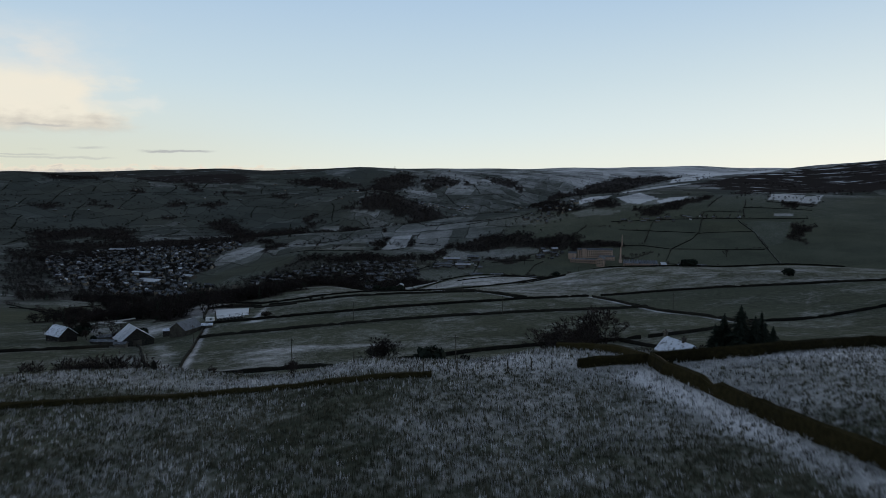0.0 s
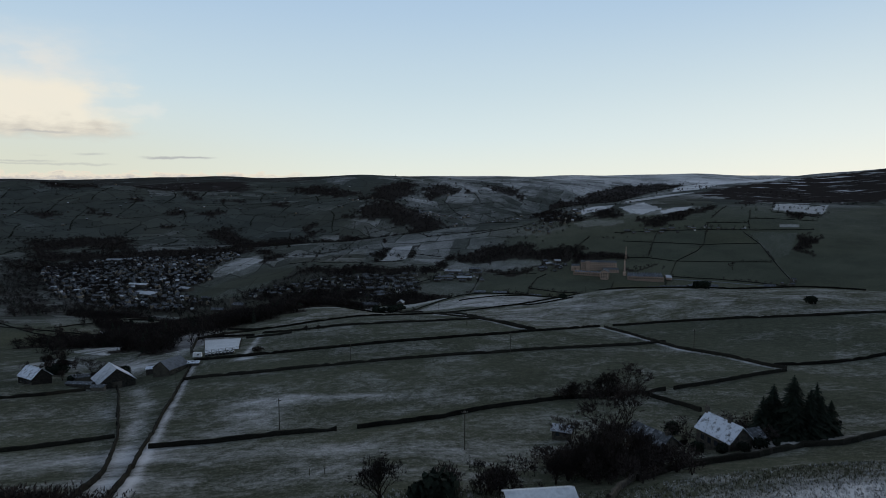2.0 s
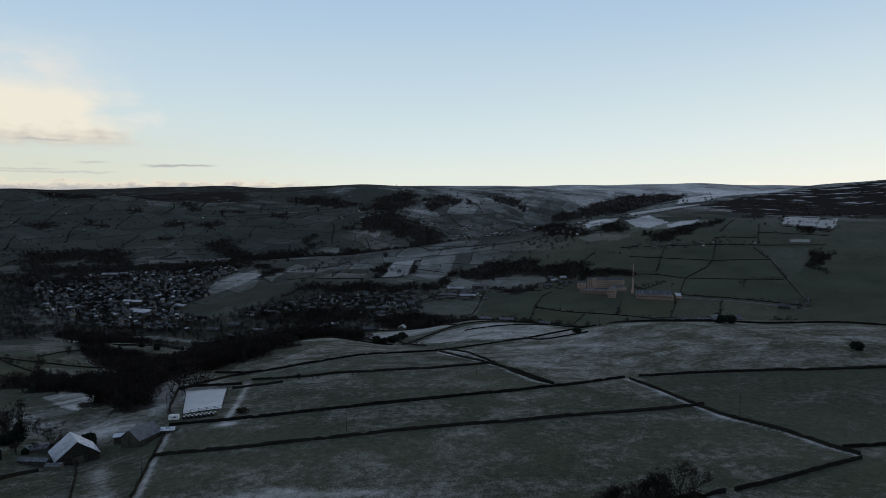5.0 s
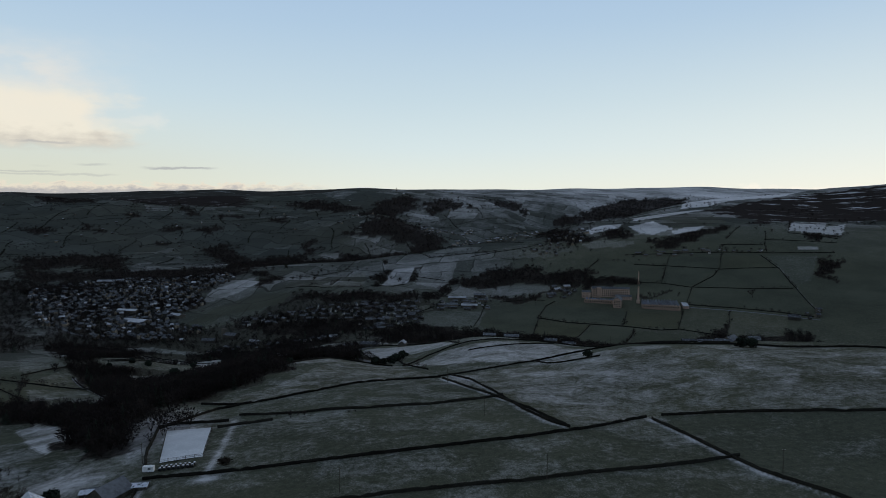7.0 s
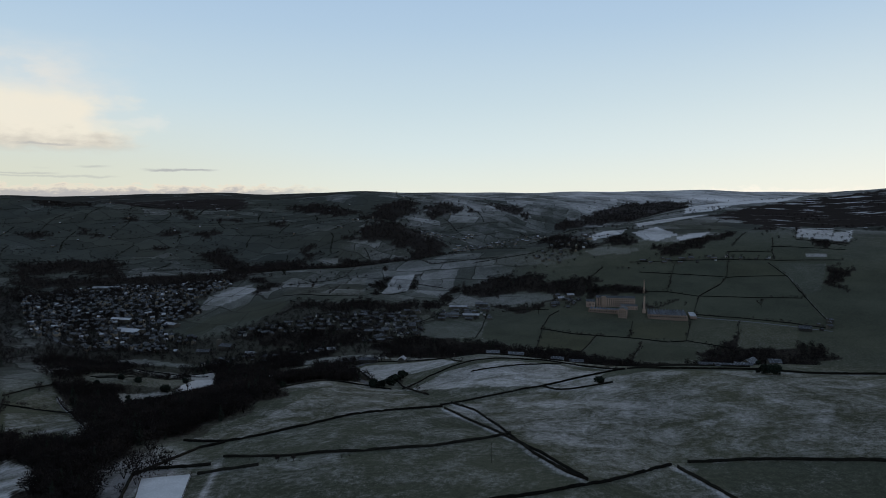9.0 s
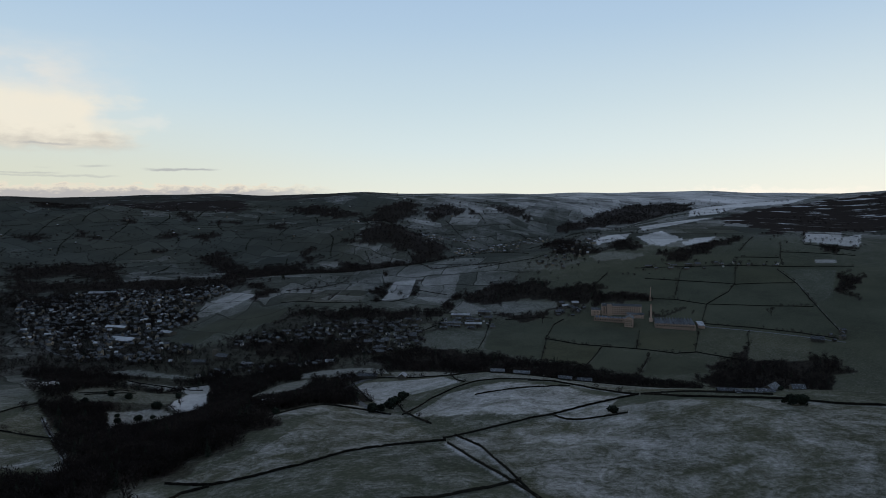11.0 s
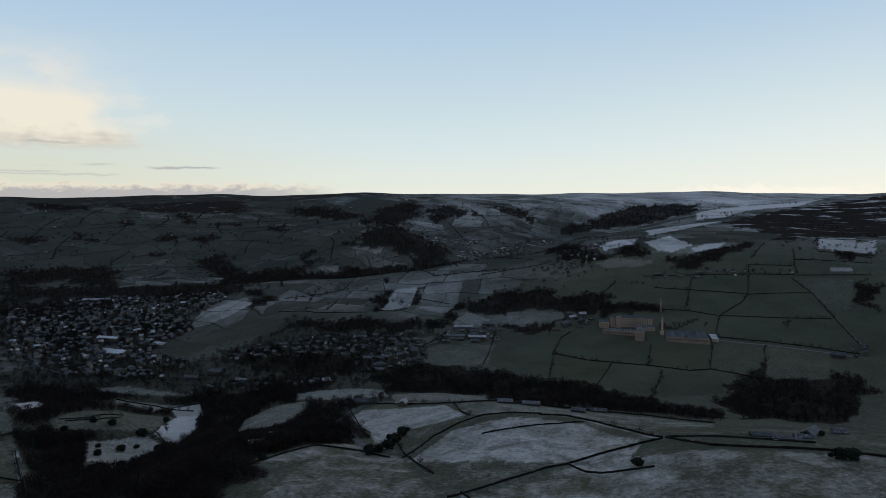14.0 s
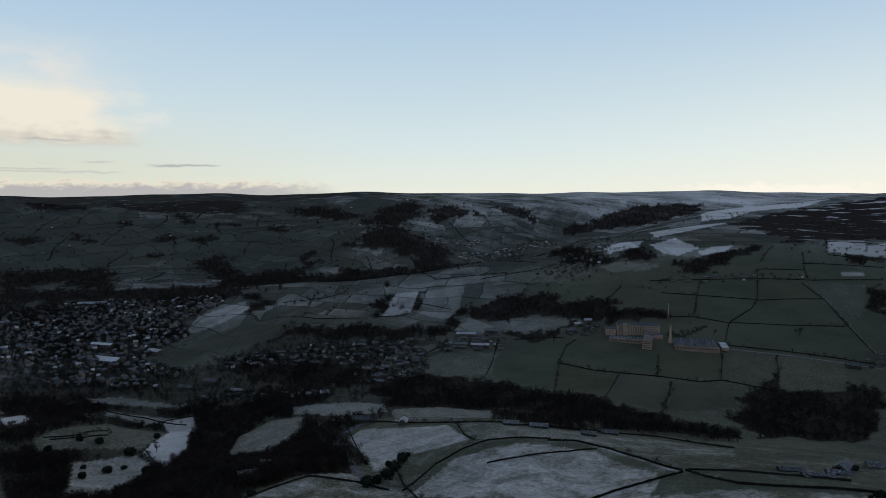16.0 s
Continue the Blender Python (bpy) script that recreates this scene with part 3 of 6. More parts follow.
FIELD_PATCHES.append((0.16, [(212, 1261), (343, 1211), (311, 1112), (186, 1185)]))
FIELD_PATCHES.append((0.12, [(349, 1204), (441, 1198), (397, 1103), (313, 1113)]))
FIELD_PATCHES.append((0.32, [(466, 1236), (517, 1183), (487, 1119), (401, 1101)]))
FIELD_PATCHES.append((0.36, [(520, 1175), (600, 1137), (543, 1048), (457, 1057)]))
FIELD_PATCHES.append((0.08, [(183, 1169), (256, 1117), (208, 1009), (155, 1054)]))
FIELD_PATCHES.append((0.15, [(260, 1111), (319, 1079), (259, 948), (211, 1004)]))
FIELD_PATCHES.append((0.1, [(322, 1074), (396, 1056), (361, 984), (262, 941)]))
FIELD_PATCHES.append((0.12, [(510, 1311), (673, 1259), (636, 1141), (549, 1195), (475, 1246)]))
FIELD_PATCHES.append((0.1, [(602, 1395), (710, 1376), (679, 1270), (516, 1324)]))
FIELD_PATCHES.append((0.06, [(533, 1511), (664, 1540), (597, 1405), (514, 1331), (467, 1362)]))
FIELD_PATCHES.append((0.1, [(379, 1521), (532, 1515), (464, 1368), (366, 1431)]))
FIELD_PATCHES.append((0.2, [(643, 1477), (713, 1458), (715, 1389), (608, 1407)]))
FIELD_PATCHES.append((0.42, [(729, 1462), (836, 1454), (734, 1301), (692, 1278)]))
FIELD_PATCHES.append((0.42, [(122, 1792), (309, 1749), (367, 1656), (281, 1611), (126, 1680)]))
FIELD_PATCHES.append((0.45, [(136, 1431), (238, 1398), (292, 1363), (230, 1361), (137, 1350)]))
# fields on the far hills
FIELD_PATCHES.append((0.49, [(-940, 2081), (-1008, 2280), (-1041, 2452), (-953, 2523), (-819, 2330), (-703, 2326), (-636, 2062)]))
FIELD_PATCHES.append((0.42, [(-370, 2690), (-169, 2614), (-87, 2566), (-71, 2505), (-254, 2427), (-342, 2493)]))
FIELD_PATCHES.append((0.53, [(-1493, 3483), (-1359, 3536), (-1283, 3354), (-1409, 3302)]))
FIELD_PATCHES.append((0.42, [(-926, 3244), (-862, 3509), (-607, 3305), (-315, 2983), (-281, 2894), (-430, 3104), (-720, 3267)]))
FIELD_PATCHES.append((0.4, [(-1437, 3804), (-1222, 3815), (-854, 3477), (-893, 3314), (-1131, 3302)]))
FIELD_PATCHES.append((0.38, [(-1123, 2522), (-1159, 2688), (-1007, 2656), (-938, 2536)]))
FIELD_PATCHES.append((0.4, [(-703, 2562), (-673, 2685), (-551, 2720), (-479, 2579), (-554, 2546)]))
FIELD_PATCHES.append((0.45, [(-421, 2486), (-342, 2493), (-326, 2384), (-373, 2379)]))
FIELD_PATCHES.append((0.48, [(-837, 4502), (-644, 4585), (-392, 3684), (-345, 3525), (-543, 3681)]))
FIELD_PATCHES.append((0.56, [(-556, 3726), (-496, 3695), (-489, 3645), (-541, 3667)]))
FIELD_PATCHES.append((0.49, [(97, 3322), (172, 3444), (243, 3268), (133, 3226)]))
FIELD_PATCHES.append((0.48, [(577, 3847), (888, 4083), (1074, 3791), (825, 3549), (620, 3643)]))
FIELD_PATCHES.append((0.47, [(-26, 3405), (1, 3313), (-76, 3145), (-187, 3291), (-135, 3335)]))
FIELD_PATCHES.append((0.42, [(299, 3595), (239, 3224), (516, 3288), (430, 3359)]))
FIELD_PATCHES.append((0.92, [(414, 1871), (504, 1954), (565, 1952), (517, 1850), (436, 1819)]))
FIELD_PATCHES.append((0.92, [(550, 1871), (647, 1945), (642, 1774), (568, 1716), (547, 1761)]))
FIELD_PATCHES.append((0.92, [(624, 1738), (674, 1776), (730, 1778), (682, 1718), (619, 1703)]))
FIELD_PATCHES.append((0.9, [(1032, 2703), (1767, 3845), (1744, 3033), (1409, 2668), (1158, 2559), (990, 2374), (907, 2395)]))
FIELD_PATCHES.append((0.85, [(686, 2265), (834, 2273), (946, 2277), (806, 2160), (612, 1998)]))
FIELD_PATCHES.append((0.75, [(988, 1823), (1116, 1878), (1045, 1757), (1143, 1832), (1006, 1637), (932, 1657), (896, 1673)]))
FIELD_PATCHES.append((0.67, [(826, 1519), (877, 1525), (863, 1495), (817, 1495)]))
FIELD_PATCHES.append((0.34, [(738, 2118), (889, 2153), (818, 1841), (729, 1805), (643, 1857)]))
FIELD_PATCHES.append((0.49, [(379, 1705), (448, 1714), (508, 1658), (471, 1625), (388, 1640)]))
MOORS = [
    [(928, 2230), (1081, 2364), (1382, 2622), (1605, 2772), (2100, 3000), (2600, 3700), (3400, 3700), (3300, 2900), (1560, 1930), (1192, 1901), (1000, 1854), (864, 1768), (837, 1790), (913, 1882), (905, 2109)],
    [(-1723, 3493), (-1531, 3535), (-1318, 3655), (-1036, 3610), (-1036, 3821), (-1221, 4322), (-1673, 4312), (-2085, 4428)],
]
HOMESTEADS = (
    (-124, 669, -10, 14, 7, SNOW_ROOF, "long cottage with a snow-covered roof among trees"),
    (-109, 669, 15, 9, 6, SNOW_ROOF, "white-roofed cottage among dark trees"),
    (-130, 635, 20, 12, 6, SNOW_ROOF, "low cottage with snow on the roof in the wood"),
    (-102, 851, 35, 13, 8, SLATE, "stone house at the bend of the lane"),
    (-76, 848, -4, 22, 7, SLATE, "long low byre with a snowy roof beside the lane"),
    (-36, 822, 80, 10, 8, SNOW_ROOF, "gabled cottage with a white roof beside the lane"),
    (-148, 1038, 10, 12, 8, SNOW_ROOF, "stone house with a pale roof near the river"),
    (-389, 1198, -5, 24, 9, SLATE, "long stone house beside frosted fields"),
    (-300, 1161, -12, 16, 8, SNOW_ROOF, "stone house with snow on its roof by the river"),
    (596, 1118, -25, 18, 11, SLATE, "tall stone farmhouse in the hillside hamlet"),
)
FROST_LINES = [
    (1.7, 0.6, [(21.2, 61.2), (22.7, 54.9), (23.7, 46.4), (24.1, 40.0), (24.7, 34.7), (30.3, -9.9)]),
    (1.3, 0.5, [(96.4, 374.5), (102.0, 348.1), (106.4, 324.2), (110.7, 305.0), (116.4, 292.2), (121.7, 281.0), (125.2, 268.6), (126.6, 260.7), (128.2, 256.7), (130.8, 251.0)]),
    (1.3, 0.5, [(7.6, 530.3), (20.4, 497.7), (28.9, 453.0), (39.5, 392.6), (48.0, 367.1), (54.8, 356.2)]),
    (1.3, 0.5, [(-110.9, 319.3), (-100.6, 278.9), (-93.5, 253.6), (-88.3, 233.5), (-72.8, 183.4), (-60.3, 148.4), (-48.0, 114.2), (-33.6, 81.4)]),
    (1.3, 0.5, [(2.1, 508.7), (15.1, 468.6), (31.7, 424.2), (42.8, 393.0), (50.1, 369.9), (53.7, 360.2)]),
    (2.0, 0.36, [(78.0, 684.8), (100.5, 687.2), (118.4, 671.8), (132.5, 645.7), (144.6, 603.4)]),
    (2.0, 0.36, [(77.8, 569.1), (83.9, 551.3), (91.1, 544.6), (102.9, 541.8), (118.0, 538.6)]),
    (2.0, 0.36, [(720.5, 1463.1), (714.3, 1378.3), (685.0, 1266.5), (649.3, 1132.8)]),
    (2.0, 0.36, [(-215.9, 1475.7), (-216.7, 1648.9)]),
    (2.0, 0.36, [(-371.6, 746.0), (-296.9, 639.0), (-212.2, 509.6)]),
    (3.2, 0.28, [(-119.2, 279.6), (-101.7, 248.4), (-99.6, 237.9), (-81.7, 191.2), (-65.6, 150.9), (-54.6, 120.2), (-43.5, 93.0)]),
    (1.6, 0.4, [(-89.0, 323.2), (-91.5, 345.9), (-99.3, 387.5), (-106.5, 422.6)]),
    (2.2, 0.6, [(29.2, 69.6), (36.2, 72.6), (45.6, 77.8), (56.0, 83.8)]),
]
POSTS = [(-26.0, 138.4), (-23.0, 136.8), (-20.1, 136.3), (-9.1, 76.9), (3.0, 64.9), (-0.5, 63.9), (8.4, 65.8), (10.9, 65.8), (13.1, 65.9)]

# ---- the ground: one sheet from behind the camera to the skyline ----


def soft_spots(x, y, spots):
    """Smooth blobs: each x, y, half-width, half-depth, amount."""
    out = np.zeros(len(x))
    for cx, cy, rx, ry, a in spots:
        out = out + a * np.exp(-(((x - cx) / rx) ** 2 + ((y - cy) / ry) ** 2))
    return out


def frost_lines(x, y):
    """Snow caught in strips along walls and lanes: half-width, amount, line."""
    out = np.zeros(len(x))
    for w, amount, pts in FROST_LINES:
        a = np.array(pts)
        near = np.nonzero((x > a[:, 0].min() - 3 * w) & (x < a[:, 0].max() + 3 * w) & (y > a[:, 1].min() - 3 * w) & (y < a[:, 1].max() + 3 * w))[0]
        px, py, best = x[near], y[near], np.full(len(near), 1e9)
        for (x0, y0), (x1, y1) in zip(pts, pts[1:]):
            dx, dy = x1 - x0, y1 - y0
            u = np.clip(((px - x0) * dx + (py - y0) * dy) / (dx * dx + dy * dy), 0, 1)
            best = np.minimum(best, (px - x0 - u * dx) ** 2 + (py - y0 - u * dy) ** 2)
        out[near] = np.maximum(out[near], amount * np.exp(-best / w ** 2))
    return out


def ground_cover(x, y, z):
    """Frost, heather and bare-wood floor over the plan."""
    frost = 0.328 + soft_spots(x, y, FROST_SPOTS) + frost_lines(x, y)
    # snow lies on the high ground beyond the gorge, little on the hill to the left
    frost = frost + (0.07 * np.clip((y - 2900) / 400, 0, 1) + 0.16 * np.clip((y - 3600) / 500, 0, 1)) * np.clip((x + 500) / 600, 0, 1) - 0.10 * np.clip((y - 1900) / 300, 0, 1) * np.clip((-100 - x) / 400, 0, 1)
    frost = frost + 0.18 * np.clip((y - 1900) / 500, 0, 1) * np.clip((x - 700) / 300, 0, 1)
    rx, ry = ragged_edge(x, y)
    moor = np.zeros(len(x))
    for poly in MOORS:
        moor = np.maximum(moor, inside(rx, y + 0.8 * (ry - y), poly))
    moor = np.maximum(moor, 0.55 * np.clip((y - 4150) / 300, 0, 1) * np.clip((450 - x) / 700, 0, 1))
    wood = np.zeros(len(x))
    for poly in WOODS:
        wood = np.maximum(wood, inside(rx, ry, poly))
    for zone in ZONES:
        wood = np.maximum(wood, 0.55 * inside(rx, ry, zone))
    spots = frost - 0.328
    for level, poly in FIELD_PATCHES:
        q = inside(x + 0.08 * (rx - x), y + 0.08 * (ry - y), poly)
        frost, wood = np.where(q > 0, level + 0.5 * spots, frost), np.where(q > 0, 0, wood)
    tint = 0.35 + 0.25 * np.sin(x / 140 + 2 * np.sin(y / 210)) * np.sin(y / 170 + 1.0)
    shade = random.Random(5)
    for _, poly in FIELD_PATCHES:
        tint = np.where(inside(x, y, poly) > 0, shade.uniform(0.0, 1.0), tint)
    return frost, moor, wood, tint


def ragged_edge(x, y):
    """Shifts the plan unevenly, so that outlines of woods wander."""
    a = 10 + 14 * np.clip((y - 900) / 1500, 0, 0.8)
    return (x + a * (np.sin(y / 23 + 1.3 * np.sin(x / 31)) + 0.6 * np.sin(y / 9 + x / 14)),
            y + a * (np.sin(x / 19 + 1.7 * np.sin(y / 37)) + 0.6 * np.sin(x / 8 - y / 12)))


def inside(x, y, poly):
    """1 inside a closed outline in plan, else 0."""
    a = np.array(poly, float)
    near = np.nonzero((x > a[:, 0].min()) & (x < a[:, 0].max()) & (y > a[:, 1].min()) & (y < a[:, 1].max()))[0]
    px, py, hit = x[near], y[near], np.zeros(len(near), bool)
    for (x0, y0), (x1, y1) in zip(poly, poly[1:] + poly[:1]):
        if y0 != y1:
            hit ^= ((y0 > py) != (y1 > py)) & (px < (x1 - x0) * (py - y0) / (y1 - y0) + x0)
    out = np.zeros(len(x))
    out[near] = hit
    return out


def ground_material():
    m, n, l, b = node_mat("frosted_pasture", 1.0, 0.0)
    k = Net(m)

    def attr(name):
        a = n.new("ShaderNodeAttribute")
        a.attribute_name = name
        return a.outputs["Fac"]

    frost, moor, wood, far, calm = attr("frost"), attr("moor"), attr("wood"), attr("far"), attr("calm")
    tuft = k.noise(1.6, 4, 0.7)
    clump = k.noise(0.35, 5, 0.65)
    drift = k.noise(0.045, 5, 0.62, warp=0.6)
    wide = k.noise(0.012, 4, 0.55)
    grass = k.mix(k.step(k.math("ADD", k.math("MULTIPLY", clump, 0.5), k.math("MULTIPLY", wide, 0.5)), 0.35, 0.65), (0.044, 0.051, 0.039), (0.082, 0.090, 0.068))
    grass = k.mix(k.step(tuft, 0.45, 0.75), grass, (0.112, 0.112, 0.088))
    # far pastures: strips between dark walls, bluish distance haze mixed into their grass colour
    shift = n.new("ShaderNodeVectorMath")
    shift.operation = "MULTIPLY_ADD"
    sway = n.new("ShaderNodeTexNoise")
    sway.inputs["Scale"].default_value, sway.inputs["Detail"].default_value = 0.0035, 2.0
    l.new(k.pos, sway.inputs["Vector"])
    l.new(sway.outputs["Color"], shift.inputs[0])
    shift.inputs[1].default_value = (150, 150, 0)
    l.new(k.scale(k.pos, (1.0, 0.55, 0.0)), shift.inputs[2])
    turn = n.new("ShaderNodeVectorRotate")
    turn.inputs["Angle"].default_value = 0.35
    l.new(shift.outputs[0], turn.inputs["Vector"])
    strip = n.new("ShaderNodeTexBrick")
    strip.offset, strip.squash = 0.37, 1.0
    for name, v in (("Scale", 1.0), ("Mortar Size", 1.7), ("Mortar Smooth", 0.3), ("Bias", 0.0), ("Brick Width", 118.0), ("Row Height", 52.0)):
        strip.inputs[name].default_value = v
    strip.inputs["Color1"].default_value, strip.inputs["Color2"].default_value = (0, 0, 0, 1), (1, 1, 1, 1)
    l.new(turn.outputs[0], strip.inputs["Vector"])
    tone = n.new("ShaderNodeSeparateColor")
    l.new(strip.outputs["Color"], tone.inputs[0])
    # bluer grass by distance: air haze put into the base colour
    grass = k.mix(k.math("MULTIPLY", far, 0.8), grass, k.mix(k.math("ADD", k.math("MULTIPLY", tone.outputs[0], 0.6), k.math("MULTIPLY", wide, 0.4)), (0.037, 0.042, 0.041), (0.080, 0.088, 0.084)))
    grass = k.mix(k.math("MULTIPLY", attr("tint"), 0.6), grass, k.mix(1.0, grass, (1.10, 0.97, 0.78), "MULTIPLY"))
    fleck = k.math("ADD", k.math("MULTIPLY", k.math("SUBTRACT", tuft, 0.5), 0.7), k.math("ADD", k.math("MULTIPLY", k.math("SUBTRACT", clump, 0.5), 0.62), k.math("MULTIPLY", k.math("SUBTRACT", drift, 0.5), k.math("MULTIPLY", calm, k.math("ADD", 0.62, k.math("MULTIPLY", frost, 1.05))))))
    amount = k.math("ADD", frost, k.math("ADD", fleck, k.math("MULTIPLY", k.math("MULTIPLY", k.math("SUBTRACT", tone.outputs[0], 0.5), k.math("MULTIPLY", wide, 0.5)), far)))
    uneven = k.math("MULTIPLY", k.math("SUBTRACT", k.noise(0.006, 5, 0.65, k.scale(k.pos, (1.0, 0.6, 1.0))), 0.5), k.math("MULTIPLY", far, 0.9))
    amount = k.math("ADD", amount, uneven)
    white = k.step(amount, 0.25, 1.24)
    col = k.mix(white, grass, (0.60, 0.595, 0.61))
    line = k.math("MULTIPLY", strip.outputs["Fac"], k.math("MULTIPLY", far, 0.30))
    col = k.mix(line, col, (0.016, 0.016, 0.013))
    # heather with snow caught in it
    snowy = k.step(k.math("ADD", k.math("MULTIPLY", k.noise(0.02, 6, 0.7, k.scale(k.pos, (0.35, 1.0, 1.0))), 1.0), k.math("MULTIPLY", frost, 0.16)), 0.64, 0.70)
    snowy = k.math("MULTIPLY", snowy, k.step(k.noise(0.005, 3, 0.5, k.scale(k.pos, (0.4, 1.0, 1.0))), 0.40, 0.52))
    heath = k.mix(snowy, k.mix(k.noise(0.15, 4), (0.017, 0.0145, 0.0135), (0.046, 0.039, 0.036)), (0.42, 0.43, 0.45))
    col = k.mix(moor, col, heath)
    floor = k.mix(k.step(clump, 0.4, 0.7), (0.016, 0.013, 0.012), (0.044, 0.035, 0.031))
    col = k.mix(k.math("MULTIPLY", wood, 0.88), col, floor)
    l.new(col, b.inputs["Base Color"])
    k.bump(b, k.math("ADD", tuft, k.math("MULTIPLY", clump, 1.5)), 0.6, 0.35)
    return m


GROUND = ground_material()


def land_sheet():
    ys = [-700.0, -500.0, -350.0, -250.0, -180.0, -130.0, -90.0, -60.0, -40.0, -25.0, -12.0]
    y = 0.0
    while y < 4890:
        ys.append(y)
        y += 1.2 + 0.0055 * max(y - 60, 0) * (1 if y < 1500 else 1.6)
    ys.append(4945.0)
    us = np.linspace(-1, 1, 681)
    us = us * (0.72 + 0.28 * us ** 2)
    yy = np.repeat(np.array(ys), len(us))
    half = np.where(yy < 0, 220 - 1.0 * yy, 220 + 0.82 * yy)
    xx = np.tile(us, len(ys)) * half
    zz = height(xx, yy)
    n = len(us)
    rows = np.arange(len(ys) - 1)[:, None] * n + np.arange(n - 1)[None]
    quads = np.stack([rows, rows + 1, rows + n + 1, rows + n], -1).reshape(-1, 4)
    me = bpy.data.meshes.new("ground")
    me.vertices.add(len(xx))
    me.vertices.foreach_set("co", np.stack([xx, yy, zz], -1).ravel())
    me.loops.add(quads.size)
    me.loops.foreach_set("vertex_index", quads.ravel())
    me.polygons.add(len(quads))
    me.polygons.foreach_set("loop_start", np.arange(len(quads)) * 4)
    me.polygons.foreach_set("loop_total", np.full(len(quads), 4))
    me.polygons.foreach_set("use_smooth", np.ones(len(quads), bool))
    me.update()
    frost, moor, wood, tint = ground_cover(xx, yy, zz)
    spread = np.clip((yy - 1150) / 450, 0, 1)
    spread = spread * (1 - np.clip((xx - 150) / 120, 0, 1) * np.clip((1850 - yy) / 150, 0, 1))
    spread = np.maximum(spread, np.clip((-xx - 420) / 120, 0, 1) * np.clip((yy - 500) / 200, 0, 1))
    for name, v in (("frost", frost), ("moor", moor), ("wood", wood), ("tint", tint), ("far", spread), ("calm", np.clip(1 - (yy - 520) / 500, 0.22, 1))):
        me.attributes.new(name, "FLOAT", "POINT").data.foreach_set("value", v)
    me.materials.append(GROUND)
    return tagged(new("ground", me), "frosted winter pasture and moor of a wide valley", "ground", kind="structure")


ground_ob = land_sheet()

# ---- helpers for things ----


def mesh_of(name, verts, faces, mat, smooth=False):
    me = bpy.data.meshes.new(name)
    me.from_pydata([tuple(map(float, v)) for v in verts], [], faces)
    me.materials.append(mat)
    if smooth:
        me.polygons.foreach_set("use_smooth", np.ones(len(me.polygons), bool))
    me.update()
    return me


def sub(name, me, parent, m=None, label=""):
    """One mesh as a part of a thing or of a part."""
    ob = new(name, me)
    ob.parent = parent
    if m is not None:
        ob.matrix_basis = m
    if label:
        ob["label"] = label
    return ob


class Shape:
    """Gathers boxes and prisms into one mesh."""

    def __init__(self):
        self.v, self.f = [], []

    def add(self, verts, faces):
        k = len(self.v)
        self.v += [tuple(v) for v in verts]
        self.f += [tuple(i + k for i in f) for f in faces]
        return self

    def box(self, x0, y0, z0, x1, y1, z1, b=0.0):
        """A box whose upper edges lean in by b."""
        return self.add([(x0, y0, z0), (x1, y0, z0), (x1, y1, z0), (x0, y1, z0),
                         (x0 + b, y0 + b, z1), (x1 - b, y0 + b, z1), (x1 - b, y1 - b, z1), (x0 + b, y1 - b, z1)],
                        [(3, 2, 1, 0), (4, 5, 6, 7), (0, 1, 5, 4), (1, 2, 6, 5), (2, 3, 7, 6), (3, 0, 4, 7)])

    def gabled(self, w, d, h, r, low=-1.5):
        """Walls w along x, d along y, eaves h, ridge r above them, along x."""
        a, c = w / 2, d / 2
        return self.add([(-a, -c, low), (a, -c, low), (a, c, low), (-a, c, low), (-a, -c, h), (a, -c, h), (a, c, h), (-a, c, h), (-a, 0, h + r), (a, 0, h + r)],
                        [(0, 1, 5, 4), (2, 3, 7, 6), (1, 2, 6, 9, 5), (3, 0, 4, 8, 7)])

    def slope(self, w, d, h, r, side, over=0.35, thick=0.18, lift=0.03):
        """One roof slope, a slab with its thickness."""
        a, c = w / 2 + over, d / 2 + over
        k = r / (d / 2)
        ze, zr = h - over * k + lift, h + r + lift
        y = side * c
        v = [(-a, y, ze), (a, y, ze), (a, 0, zr), (-a, 0, zr)]
        v += [(p[0], p[1], p[2] + thick) for p in v]
        f = [(0, 1, 2, 3), (7, 6, 5, 4), (0, 4, 5, 1), (1, 5, 6, 2), (2, 6, 7, 3), (3, 7, 4, 0)]
        return self.add(v, f)

    def mesh(self, name, mat):
        me = mesh_of(name, self.v, self.f, mat)
        bm = bmesh.new()
        bm.from_mesh(me)
        bmesh.ops.recalc_face_normals(bm, faces=bm.faces)
        bm.to_mesh(me)
        bm.free()
        return me


def place(x, y, turn=0.0, z=None, s=1.0):
    return Matrix.Translation((x, y, ground(x, y) if z is None else z)) @ Matrix.Rotation(radians(turn), 4, "Z") @ Matrix.Scale(s, 4)


# ---- dry-stone walls ----
rng = np.random.default_rng(7)


def along(pts, step):
    """Points every step metres along a polyline in plan, lightly wandering."""
    out = []
    for (x0, y0), (x1, y1) in zip(pts, pts[1:]):
        n = max(1, int(math.hypot(x1 - x0, y1 - y0) / step))
        out += [(x0 + (x1 - x0) * i / n, y0 + (y1 - y0) * i / n) for i in range(n)]
    return np.array(out + [pts[-1]])


FIELD_EDGES = []


